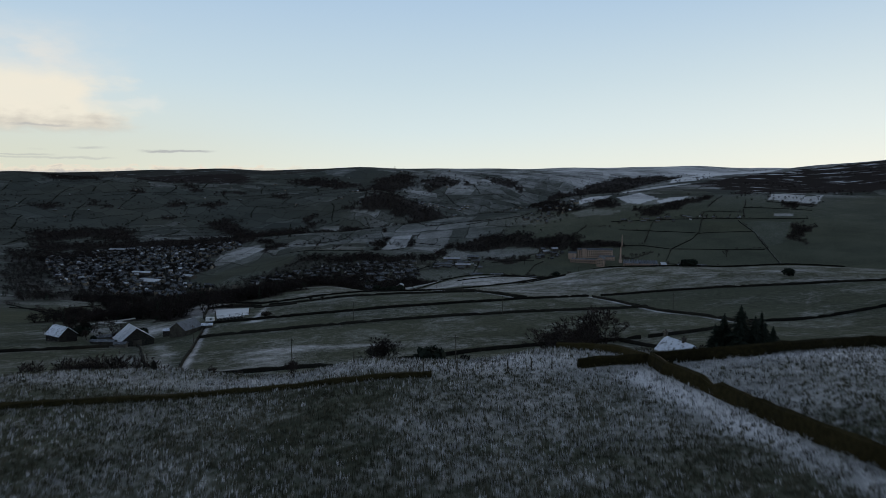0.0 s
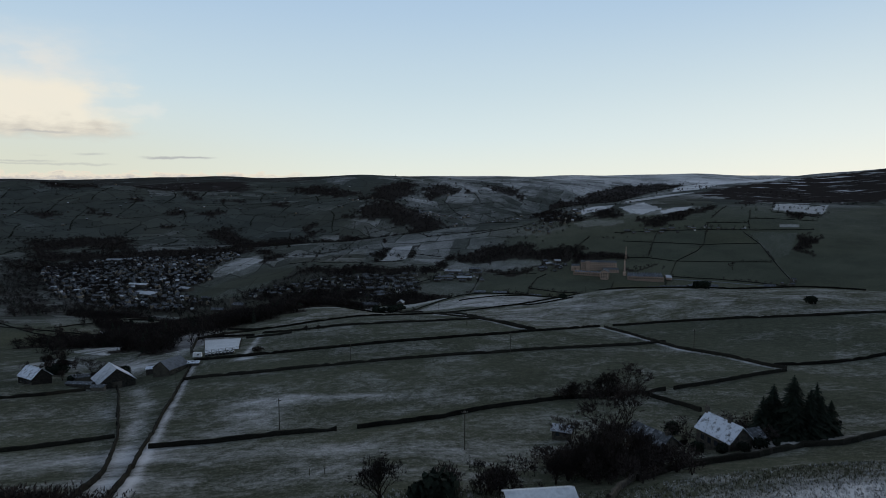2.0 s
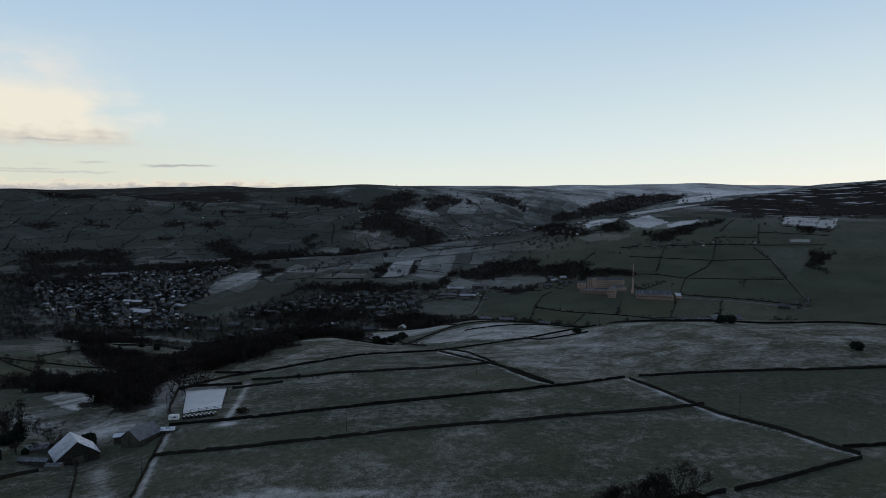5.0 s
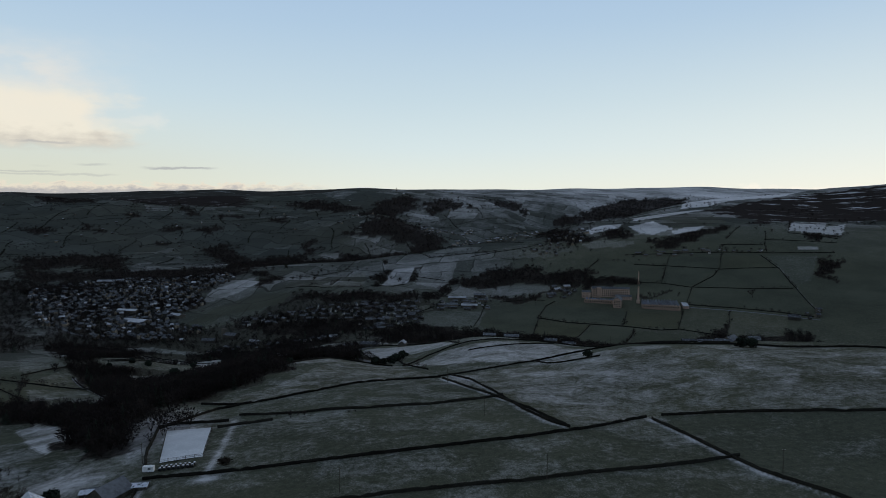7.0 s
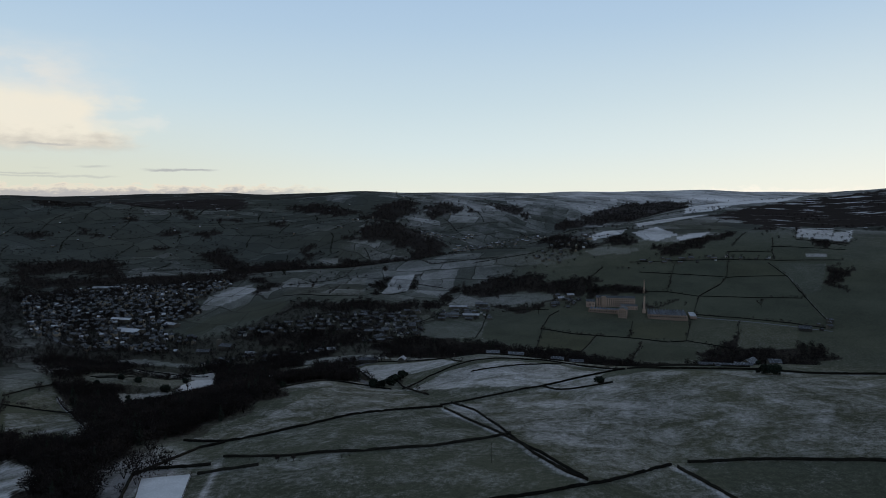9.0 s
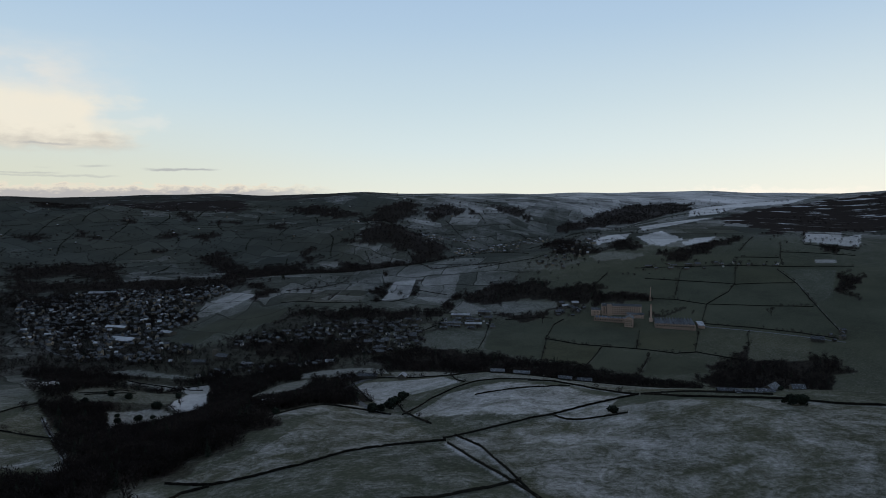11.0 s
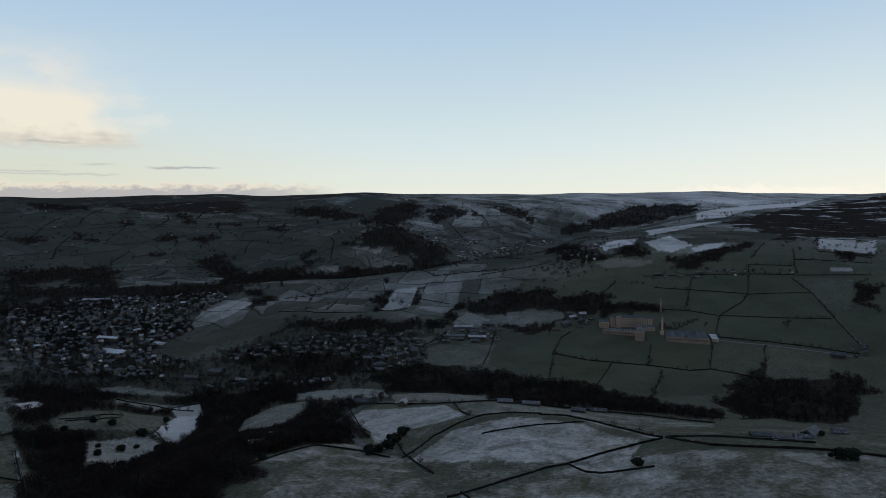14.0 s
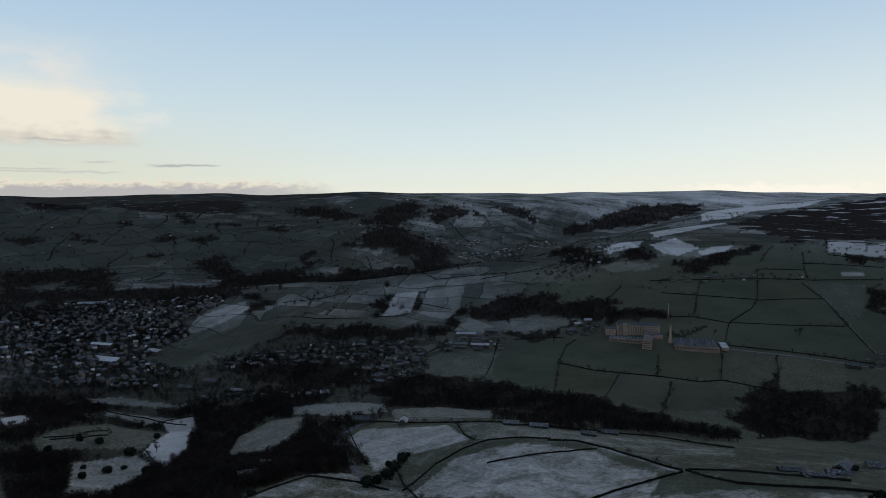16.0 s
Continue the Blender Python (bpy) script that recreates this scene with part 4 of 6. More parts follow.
def dry_wall(pts, h=1.4, step=1.6, thick=0.75, mat=None, label="", name="dry_stone_wall", snow=0, wide=1.0):
    """A field wall of rough courses with uneven coping, following the ground; snow: a drift along one side (-1 or 1)."""
    FIELD_EDGES.append(pts)
    p = along(pts, step)
    d = np.gradient(p, axis=0)
    nrm = np.stack([-d[:, 1], d[:, 0]], -1) / np.maximum(np.linalg.norm(d, axis=1), 1e-6)[:, None]
    p = p + nrm * rng.normal(0, 0.05 if p[:, 1].mean() < 110 else 0.12, (len(p), 1))
    z = height(p[:, 0], p[:, 1])
    top = z + h * (1 + rng.normal(0, 0.07 if p[:, 1].mean() > 110 else 0.025, len(p)) - 0.35 * (rng.random(len(p)) < 0.03))
    prof = ((-0.5, -0.3, 0), (-0.44, 0.5, 1), (-0.34, 0.93, 1), (0.0, 1.06, 1), (0.34, 0.93, 1), (0.44, 0.5, 1), (0.5, -0.3, 0))
    v, f, m = [], [], len(prof)
    for i in range(len(p)):
        for a, b, _ in prof:
            off = a * thick + rng.normal(0, 0.04)
            v.append((p[i, 0] + nrm[i, 0] * off, p[i, 1] + nrm[i, 1] * off, z[i] + b * (top[i] - z[i]) + rng.normal(0, 0.04)))
    for i in range(len(p) - 1):
        f += [(i * m + k, i * m + k + 1, (i + 1) * m + k + 1, (i + 1) * m + k) for k in range(m - 1)]
    f += [tuple(range(m)), tuple(range(len(v) - 1, len(v) - m - 1, -1))]
    ob = tagged(new(name, mesh_of(name, v, f, mat or (MOSSY_STONE if p[:, 1].mean() < 110 else DRY_STONE))), label or "dark mossy dry-stone field wall with uneven coping", "wall", "field walls")
    if snow:
        drift(p, nrm * snow, thick, wide)
    return ob


def drift(p, nrm, thick, wide=1.0):
    """Snow blown against a wall, in uneven tongues."""
    w = wide * 0.35 + wide * 0.7 * np.abs(np.sin(np.arange(len(p)) * 0.37)) + rng.random(len(p)) * 0.5
    keep = np.sin(np.arange(len(p)) * 0.11 + rng.random() * 6) + rng.normal(0, 0.35, len(p)) > (-0.35 if wide < 2 else -9)
    v, f = [], []
    for i in range(len(p)):
        for off, up in ((thick * 0.3, 0.28), (thick * 0.5 + w[i] * 0.45, 0.14), (thick * 0.5 + w[i], -0.02)):
            q = p[i] + nrm[i] * off
            v.append((*q, ground(*q) + up))
    for i in range(len(p) - 1):
        if keep[i]:
            f += [(i * 3 + k, i * 3 + k + 1, i * 3 + k + 4, i * 3 + k + 3) for k in range(2)]
    if f:
        tagged(new("snow_drift", mesh_of("snow_drift", v, f, DRIFT_SNOW, True)), "thin white snow drift blown along a wall", "snow", kind="stuff")


def lane(pts, w, mat=None, label="", name="lane", lift=0.06, step=4.0):
    """A strip laid on the ground."""
    p = along(pts, step)
    d = np.gradient(p, axis=0)
    nrm = np.stack([-d[:, 1], d[:, 0]], -1) / np.maximum(np.linalg.norm(d, axis=1), 1e-6)[:, None]
    v, f = [], []
    for i in range(len(p)):
        for a in (-0.5, -0.17, 0.17, 0.5):
            q = p[i] + nrm[i] * (a * w * (1 + rng.normal(0, 0.06)))
            v.append((*q, ground(*q) + lift + (0.03 if abs(a) < 0.3 else -0.02)))
    for i in range(len(p) - 1):
        f += [(i * 4 + k, i * 4 + k + 1, i * 4 + k + 5, i * 4 + k + 4) for k in range(3)]
    return tagged(new(name, mesh_of(name, v, f, mat or ASPHALT, True)), label or "narrow frosted lane between fields", "lane", kind="structure")


# ---- trees ----


def tube(s, a, b, ra, rb, n=5):
    """A tapered limb from a to b."""
    a, b = Vector(a), Vector(b)
    q = (b - a).to_track_quat("Z", "Y")
    ring = [Vector((math.cos(2 * math.pi * i / n), math.sin(2 * math.pi * i / n), 0)) for i in range(n)]
    v = [a + q @ (c * ra) for c in ring] + [b + q @ (c * rb) for c in ring]
    s.add([tuple(p) for p in v], [(i, (i + 1) % n, n + (i + 1) % n, n + i) for i in range(n)])


def grow(h, seed, spread=1.0, stems=1, levels=5):
    """Trunk and limbs, and the fine twigs, of a bare tree of height h."""
    r = random.Random(seed)
    limbs, twigs = Shape(), Shape()

    def branch(at, way, length, rad, level):
        bend = Vector((r.uniform(-1, 1), r.uniform(-1, 1), r.uniform(-0.2, 0.6))) * 0.22
        mid = at + way * length * 0.5
        end = mid + (way + bend).normalized() * length * 0.5
        tube(limbs if level < 3 else twigs, at, mid, rad, rad * 0.8, 5 if level < 2 else 3)
        tube(limbs if level < 3 else twigs, mid, end, rad * 0.8, rad * 0.5, 5 if level < 2 else 3)
        if level >= levels:
            for _ in range(5):
                w = (way + Vector((r.uniform(-1, 1), r.uniform(-1, 1), r.uniform(-0.5, 0.9)))).normalized()
                c = mid.lerp(end, r.random())
                tip = c + w * length * r.uniform(0.7, 1.6)
                side = w.cross(Vector((r.uniform(-1, 1), r.uniform(-1, 1), 0.3))).normalized() * 0.045
                twigs.add([tuple(c - side), tuple(c + side), tuple(tip)], [(0, 1, 2)])
            return
        for i in range(4 if level < 2 else 3 if level < 4 else 2):
            w = (way * r.uniform(0.5, 0.9) + Vector((r.uniform(-1, 1), r.uniform(-1, 1), r.uniform(-0.05, 0.55))) * 0.75 * spread).normalized()
            branch(mid.lerp(end, r.uniform(0.0, 1.0) if i else 1.0), w, length * r.uniform(0.55, 0.78), rad * 0.5, level + 1)

    for k in range(stems):
        lean = Vector((r.uniform(-0.25, 0.25), r.uniform(-0.25, 0.25), 1)).normalized() if stems > 1 else Vector((r.uniform(-0.06, 0.06), 0.03, 1)).normalized()
        foot = Vector((r.uniform(-0.4, 0.4), r.uniform(-0.4, 0.4), -0.4)) if stems > 1 else Vector((0, 0, -0.4))
        branch(foot, lean, h * (0.36 if stems > 1 else 0.34), h * 0.021, 0)
    return limbs, twigs


def bare_tree(h, seed, label, spread=1.0, stems=1):
    limbs, twigs = grow(h, seed, spread, stems)
    root = tagged(new("bare_tree"), label, "tree", "bare trees")
    sub("trunk", limbs.mesh("trunk", BARK), root)
    sub("crown", mesh_of("crown", twigs.v, twigs.f, TWIGS), root, label="fine leafless twigs")
    return root


def conifer_mesh(h, seed, width=0.46):
    """Drooping sprays on whorls, gaps between them."""
    r = random.Random(seed)
    s, t = Shape(), Shape()
    tube(t, (0, 0, -0.4), (0, 0, h * 0.97), h * 0.018, 0.02, 6)
    n = int(h * 6)
    for i in range(n):
        u = (i + r.random()) / n
        z = h * (0.06 + 0.93 * u)
        reach = h * width * (1 - u) ** 0.85 * r.uniform(0.35, 1.2) + 0.15
        turn = r.uniform(0, 6.28)
        for k in range(12):
            a = turn + k * 0.8 + r.uniform(-0.25, 0.25)
            rr = reach * r.uniform(0.6, 1.1)
            w = rr * 0.2
            c, sn = math.cos(a), math.sin(a)
            tip = (c * rr, sn * rr, z - rr * r.uniform(0.12, 0.45))
            m1 = (c * rr * 0.5 - sn * w, sn * rr * 0.5 + c * w, z - rr * 0.10)
            m2 = (c * rr * 0.5 + sn * w, sn * rr * 0.5 - c * w, z - rr * 0.10)
            s.add([(0, 0, z + 0.12), m1, tip, m2], [(0, 1, 2), (0, 2, 3)])
    return t.mesh("trunk", BARK), mesh_of("crown", s.v, s.f, NEEDLES)


def bush_mesh(h, seed, mat, n=260, wide=0.62, name="crown"):
    """A dense bush of many small leaf sprays, uneven in outline."""
    r = random.Random(seed)
    s = Shape()
    lobes = [(r.uniform(-0.3, 0.3) * h, r.uniform(-0.3, 0.3) * h, r.uniform(0.35, 0.7) * h, r.uniform(0.26, 0.42) * h) for _ in range(6)]
    for i in range(n):
        x, y, z, rad = lobes[i % 6]
        d = Vector((r.gauss(0, 1), r.gauss(0, 1), r.gauss(0, 1))).normalized() * rad * r.uniform(0.55, 1.08)
        c = Vector((x + d.x * wide / 0.5, y + d.y * wide / 0.5, max(z + d.z, 0.05)))
        q = Vector((r.uniform(-1, 1), r.uniform(-1, 1), r.uniform(-1, 1))).normalized() * h * 0.13
        w = d.cross(q).normalized() * h * 0.095
        s.add([tuple(c - q), tuple(c + w), tuple(c + q), tuple(c - w)], [(0, 1, 2, 3)])
    return mesh_of(name, s.v, s.f, mat)


def far_tree(seed, conifer=False, sprays=104):
    """A light tree for woods: trunk, limbs and a crown of thin twig sprays; height one."""
    r = random.Random(seed)
    s = Shape()
    if conifer:
        for i in range(16):
            u = i / 16
            a = r.uniform(0, 6.28)
            for k in range(3):
                b = a + k * 2.1
                rr = 0.24 * (1 - u) * r.uniform(0.7, 1.2) + 0.02
                s.add([(0, 0, 0.06 + u), (math.cos(b - 0.5) * rr, math.sin(b - 0.5) * rr, u), (math.cos(b + 0.5) * rr, math.sin(b + 0.5) * rr, u - 0.02)], [(0, 1, 2)])
        return s
    for k in range(5):
        a = k * 1.26 + r.uniform(-0.4, 0.4)
        tip = (math.cos(a) * 0.26, math.sin(a) * 0.26, r.uniform(0.7, 0.95))
        s.add([(-0.018, 0, 0), (0.018, 0.01, 0), tip], [(0, 1, 2)])
    for i in range(sprays):
        d = Vector((r.gauss(0, 1), r.gauss(0, 1), r.gauss(0, 1))).normalized() * r.uniform(0.35, 1.0)
        c = Vector((d.x * 0.42, d.y * 0.42, 0.56 + d.z * 0.36))
        w = (d + Vector((r.uniform(-0.8, 0.8), r.uniform(-0.8, 0.8), r.uniform(0, 0.9)))).normalized() * r.uniform(0.08, 0.19)
        q = w.cross(Vector((r.uniform(-1, 1), r.uniform(-1, 1), r.uniform(-1, 1)))).normalized() * r.uniform(0.016, 0.036) * (104 / sprays)
        s.add([tuple(c - q), tuple(c + q), tuple(c + w)], [(0, 1, 2)])
    return s


def scatter_mesh(name, pts, sizes, shapes, mat):
    """Many copies of a few light shapes, joined into one mesh."""
    vs, fs, k = [], [], 0
    tv = [(np.array(s.v), np.array(s.f)) for s in shapes]
    pick = rng.integers(0, len(tv), len(pts))
    turn = rng.random(len(pts)) * 6.283
    zs = height(pts[:, 0], pts[:, 1])
    for i in range(len(pts)):
        v, f = tv[pick[i]]
        c, s = math.cos(turn[i]), math.sin(turn[i])
        w = sizes[i] * (0.9 + 0.35 * rng.random())
        vs.append(np.stack([(v[:, 0] * c - v[:, 1] * s) * w + pts[i, 0], (v[:, 0] * s + v[:, 1] * c) * w + pts[i, 1], v[:, 2] * sizes[i] + zs[i] - 0.1], -1))
        fs.append(f + k)
        k += len(v)
    v, f = np.concatenate(vs), np.concatenate(fs)
    me = bpy.data.meshes.new(name)
    me.vertices.add(len(v))
    me.vertices.foreach_set("co", v.ravel())
    me.loops.add(f.size)
    me.loops.foreach_set("vertex_index", f.ravel().astype(np.int32))
    me.polygons.add(len(f))
    me.polygons.foreach_set("loop_start", np.arange(len(f), dtype=np.int32) * f.shape[1])
    me.polygons.foreach_set("loop_total", np.full(len(f), f.shape[1], np.int32))
    me.update()
    me.materials.append(mat)
    return new(name, me)


def fill(poly, spacing, ragged=False):
    """Jittered points inside an outline."""
    a = np.array(poly)
    x0, y0, x1, y1 = *(a.min(0) - (40 if ragged else 0)), *(a.max(0) + (40 if ragged else 0))
    gx, gy = np.meshgrid(np.arange(x0, x1, spacing), np.arange(y0, y1, spacing))
    p = np.stack([gx.ravel(), gy.ravel()], -1) + rng.uniform(-0.48, 0.48, (gx.size, 2)) * spacing
    keep = inside(p[:, 0], p[:, 1], list(poly)) > 0.5
    if ragged:
        keep = inside(*ragged_edge(p[:, 0], p[:, 1]), list(poly)) > 0.5
    return p[keep]

# ---- field walls, from the brow outwards ----
# walls: near the brow
dry_wall([(-75.8, 35.1), (-35.8, 55.7), (-28.4, 59.5), (-19.4, 62.8), (-8.4, 61.1), (0.3, 62.0)], 0.55, 1.4)
dry_wall([(15.8, 65.5), (19.8, 65.9), (23.2, 65.3)], 1.0, 1.4)
dry_wall([(23.3, 65.0), (28.8, 65.1), (35.4, 66.0), (48.1, 70.3), (90.7, 84.9)], 1.25, 1.4)
dry_wall([(23.2, 64.6), (23.5, 61.0), (24.6, 55.2), (25.5, 46.5), (25.9, 40.2), (26.6, 34.9), (32.1, -9.7)], 1.3, 1.4)
dry_wall([(23.3, 66.0), (22.4, 71.0), (20.4, 76.0), (16.4, 79.4)], 0.9, 1.4)
dry_wall([(24.5, 108.0), (28.5, 116.0), (33.5, 124.0), (37.5, 132.0)], 1.0, 1.4, mat=HOUSE_STONE, label="tumbled pale stone wall dusted with snow")
dry_wall([(-41.0, 96.0), (-24.0, 97.5), (-9.0, 99.0), (1.0, 99.6)], 0.8, 1.4)
# walls: pastures
dry_wall([(-72.2, 181.1), (-53.7, 184.7), (-40.0, 189.1), (-26.0, 192.1)], 1.25, 2.2, 0.62)
dry_wall([(-20.5, 192.7), (-10.1, 195.5), (3.3, 200.8), (14.7, 208.8), (29.2, 215.0), (42.8, 220.8), (61.5, 222.4), (77.0, 225.4)], 1.25, 2.2, 0.62)
dry_wall([(80.0, 226.3), (93.1, 231.4), (112.8, 239.8), (129.9, 247.9)], 1.25, 2.2, 0.62)
dry_wall([(-104.5, 287.9), (-79.4, 286.3), (-58.5, 288.0), (-37.2, 289.9), (-15.7, 294.2), (2.9, 296.3), (29.3, 298.9), (53.3, 305.0), (78.1, 309.5), (105.4, 318.4), (112.5, 320.6)], 1.25, 2.2, 0.62)
dry_wall([(-113.0, 324.5), (-90.9, 323.0), (-71.5, 323.6), (-42.7, 328.9), (-17.7, 332.3), (3.9, 337.7), (35.0, 345.1), (64.2, 356.0), (96.3, 377.7)], 1.25, 2.2, 0.62)
dry_wall([(104.4, 380.4), (128.7, 377.8), (154.1, 368.3), (178.3, 359.5), (204.1, 355.4), (221.4, 353.5), (310.9, 344.0)], 1.25, 2.2, 0.62)
dry_wall([(97.9, 374.9), (103.5, 348.4), (107.8, 324.5), (112.1, 305.4), (117.8, 292.8), (123.1, 281.5), (126.7, 268.9), (128.0, 261.1), (129.6, 257.3), (132.1, 251.6)], 1.25, 2.2, 0.62)
dry_wall([(131.4, 259.4), (141.9, 261.0), (157.2, 264.1), (245.4, 281.9)], 1.25, 2.2, 0.62)
dry_wall([(9.0, 530.9), (21.9, 498.1), (30.4, 453.2), (41.0, 392.9), (49.4, 367.7), (56.0, 357.0)], 1.25, 2.2, 0.62)
dry_wall([(-105.7, 422.1), (-69.8, 408.2), (-37.4, 404.6), (-5.6, 408.1), (21.1, 421.6), (35.5, 431.9)], 1.25, 2.2, 0.62)
dry_wall([(-138.3, 458.0), (-113.5, 454.1), (-94.5, 461.3), (-72.3, 473.7), (-52.5, 493.6), (-26.5, 508.4), (-2.0, 514.8), (3.0, 516.1)], 1.3, 2.2)
dry_wall([(-136.5, 396.0), (-130.1, 415.0), (-124.8, 443.9), (-114.5, 452.3)], 1.3, 2.2)
dry_wall([(-107.9, 394.1), (-98.3, 398.4), (-82.4, 399.6)], 1.3, 2.2)
dry_wall([(-143.0, 309.2), (-122.0, 268.8), (-102.3, 226.8), (-109.4, 242.7), (-89.0, 199.5), (-69.4, 153.9), (-59.7, 126.5), (-51.9, 105.1)], 1.2, 2.2, 0.62)
dry_wall([(-112.3, 318.9), (-102.0, 278.5), (-95.0, 253.2), (-89.8, 233.1), (-74.3, 183.0), (-61.8, 148.0), (-49.5, 113.8), (-35.1, 81.0)], 1.2, 2.2, 0.62)
dry_wall([(-180.5, 127.1), (-110.4, 183.5), (-101.1, 191.0), (-89.3, 198.7)], 1.2, 2.2, 0.62)
dry_wall([(-223.6, 193.5), (-158.4, 255.6), (-148.2, 265.3), (-141.9, 281.5)], 1.2, 2.2)
dry_wall([(68.3, 222.1), (71.5, 211.6), (74.6, 203.2), (75.4, 195.1)], 1.3, 2.2)
dry_wall([(32.9, 120.6), (42.4, 128.3), (51.5, 130.7), (58.8, 133.0), (63.8, 137.4)], 1.2, 2.2)
dry_wall([(63.8, 137.4), (73.2, 143.1), (80.7, 142.4), (93.8, 149.5), (172.9, 192.5)], 1.2, 2.2, 0.62)
dry_wall([(34.1, 135.8), (45.1, 148.9), (56.5, 158.9)], 1.2, 2.2)
dry_wall([(-117.4, 336.6), (-127.0, 360.0), (-138.0, 399.0), (-131.0, 404.0), (-117.0, 407.0), (-107.0, 409.0)], 1.3, 2.2, 1.2, label="dark hedge-topped bank round the riding arena")
# walls: knoll
dry_wall([(3.6, 509.2), (16.5, 469.1), (33.1, 424.7), (44.2, 393.5), (51.5, 370.4), (55.1, 360.8)], 1.25, 2.2, 0.62)
dry_wall([(75.9, 568.5), (96.2, 579.3), (116.2, 586.1), (144.2, 597.6)], 1.3, 2.2)
dry_wall([(147.8, 602.4), (149.4, 577.3), (159.2, 558.5), (173.4, 552.2), (203.8, 546.1), (230.2, 535.3), (245.3, 528.2), (326.6, 489.6)], 1.3, 2.2)
dry_wall([(149.5, 604.7), (185.1, 576.6), (213.8, 563.5), (222.1, 559.8)], 1.2, 2.2)
dry_wall([(1.4, 522.7), (21.0, 537.0), (38.6, 549.7), (61.2, 564.6), (75.9, 568.5)], 1.1, 2.2)
dry_wall([(29.3, 646.5), (50.6, 649.9), (86.1, 658.5), (110.3, 669.6)], 1.0, 2.2)
dry_wall([(77.8, 686.8), (101.1, 689.1), (120.0, 673.0), (134.3, 646.4), (146.5, 604.0)], 1.3, 2.2)
dry_wall([(75.9, 568.5), (82.2, 550.4), (90.2, 542.8), (102.4, 539.8), (117.5, 536.6)], 1.1, 2.2)
dry_wall([(13.0, 795.0), (18.1, 724.9), (24.2, 704.1)], 1.2, 5.0)
dry_wall([(-27.4, 620.1), (-6.2, 667.5), (13.6, 687.0), (33.7, 695.0), (81.3, 692.1)], 1.1, 2.2)
dry_wall([(-91.0, 830.9), (-76.4, 853.6), (10.5, 805.7), (63.9, 743.7), (124.0, 764.8), (189.9, 768.4), (225.5, 700.9)], 1.3, 5.0)
dry_wall([(-91.0, 830.9), (-66.1, 724.1), (-57.1, 689.6)], 1.1, 5.0)
dry_wall([(-132.2, 576.5), (-113.1, 599.2), (-98.7, 619.5), (-89.9, 635.7), (-57.6, 637.8), (-36.2, 623.4)], 1.3, 2.2)
dry_wall([(-35.6, 683.4), (-26.8, 633.4), (-16.3, 598.4), (-5.7, 571.7)], 1.3, 2.2)
# walls: mill side
dry_wall([(234.3, 1286.9), (211.7, 1260.8), (186.2, 1187.7), (154.0, 1054.2)], 1.5, 5.0)
dry_wall([(183.0, 1180.2), (226.4, 1139.2), (262.9, 1122.0), (306.7, 1107.2), (362.2, 1085.8), (398.3, 1096.0), (448.6, 1055.6)], 1.5, 5.0)
dry_wall([(347.1, 1208.6), (310.0, 1109.9)], 1.5, 5.0)
dry_wall([(446.1, 1204.0), (396.1, 1098.1)], 1.5, 5.0)
dry_wall([(515.9, 1176.2), (488.4, 1118.3)], 1.5, 5.0)
dry_wall([(258.8, 1119.4), (207.6, 1006.8)], 1.5, 5.0)
dry_wall([(320.2, 1078.8), (260.8, 948.5)], 1.5, 5.0)
dry_wall([(467.9, 1238.3), (544.2, 1186.7), (593.4, 1153.2), (637.1, 1113.8)], 1.6, 5.0)
dry_wall([(472.8, 1253.3), (509.0, 1320.9), (570.5, 1365.8), (600.7, 1403.8), (673.1, 1551.8)], 1.5, 5.0)
dry_wall([(417.2, 1368.7), (463.4, 1355.4), (507.2, 1321.4)], 1.4, 5.0)
dry_wall([(510.8, 1320.5), (598.0, 1284.5), (676.1, 1263.5)], 1.4, 5.0)
dry_wall([(538.4, 1519.4), (463.3, 1360.3)], 1.4, 5.0)
dry_wall([(598.2, 1398.8), (657.2, 1392.4), (715.3, 1383.5)], 1.4, 5.0)
dry_wall([(718.5, 1463.3), (712.4, 1378.6), (683.1, 1267.0), (647.4, 1133.3)], 1.4, 5.0)
dry_wall([(446.1, 1481.2), (511.5, 1448.0), (598.5, 1401.5)], 1.4, 5.0)
dry_wall([(448.1, 1555.2), (556.0, 1528.1), (649.6, 1504.4), (749.4, 1477.9), (886.7, 1472.9)], 1.4, 5.0)
dry_wall([(674.0, 1563.2), (761.4, 1539.0)], 1.3, 5.0)
dry_wall([(706.9, 1607.2), (774.6, 1702.3), (811.0, 1751.2)], 1.3, 5.0)
dry_wall([(832.7, 1664.4), (763.9, 1535.2), (745.7, 1491.1)], 1.3, 5.0)
dry_wall([(785.1, 1580.8), (873.6, 1566.1), (942.1, 1552.7)], 1.3, 5.0)
dry_wall([(1013.0, 1871.9), (880.3, 1648.8)], 1.3, 5.0)
dry_wall([(974.5, 1809.3), (1080.7, 1820.3), (1100.3, 1778.6)], 1.3, 5.0)
dry_wall([(878.5, 1643.8), (934.9, 1622.3), (970.6, 1593.6)], 1.3, 5.0)
dry_wall([(101.1, 1294.1), (84.1, 1193.0), (67.9, 1123.4)], 1.4, 5.0)
dry_wall([(131.5, 1306.1), (180.8, 1310.5), (217.3, 1297.7)], 1.3, 5.0)
dry_wall([(4.7, 1263.9), (-30.9, 1193.3), (-54.4, 1140.1)], 1.4, 5.0)
dry_wall([(-359.0, 1708.0), (-224.8, 1784.8), (-167.9, 2303.3), (-3.0, 1781.4), (174.2, 1756.8)], 1.3, 5.0)
dry_wall([(-286.6, 1640.1), (-299.1, 1797.4)], 1.3, 5.0)
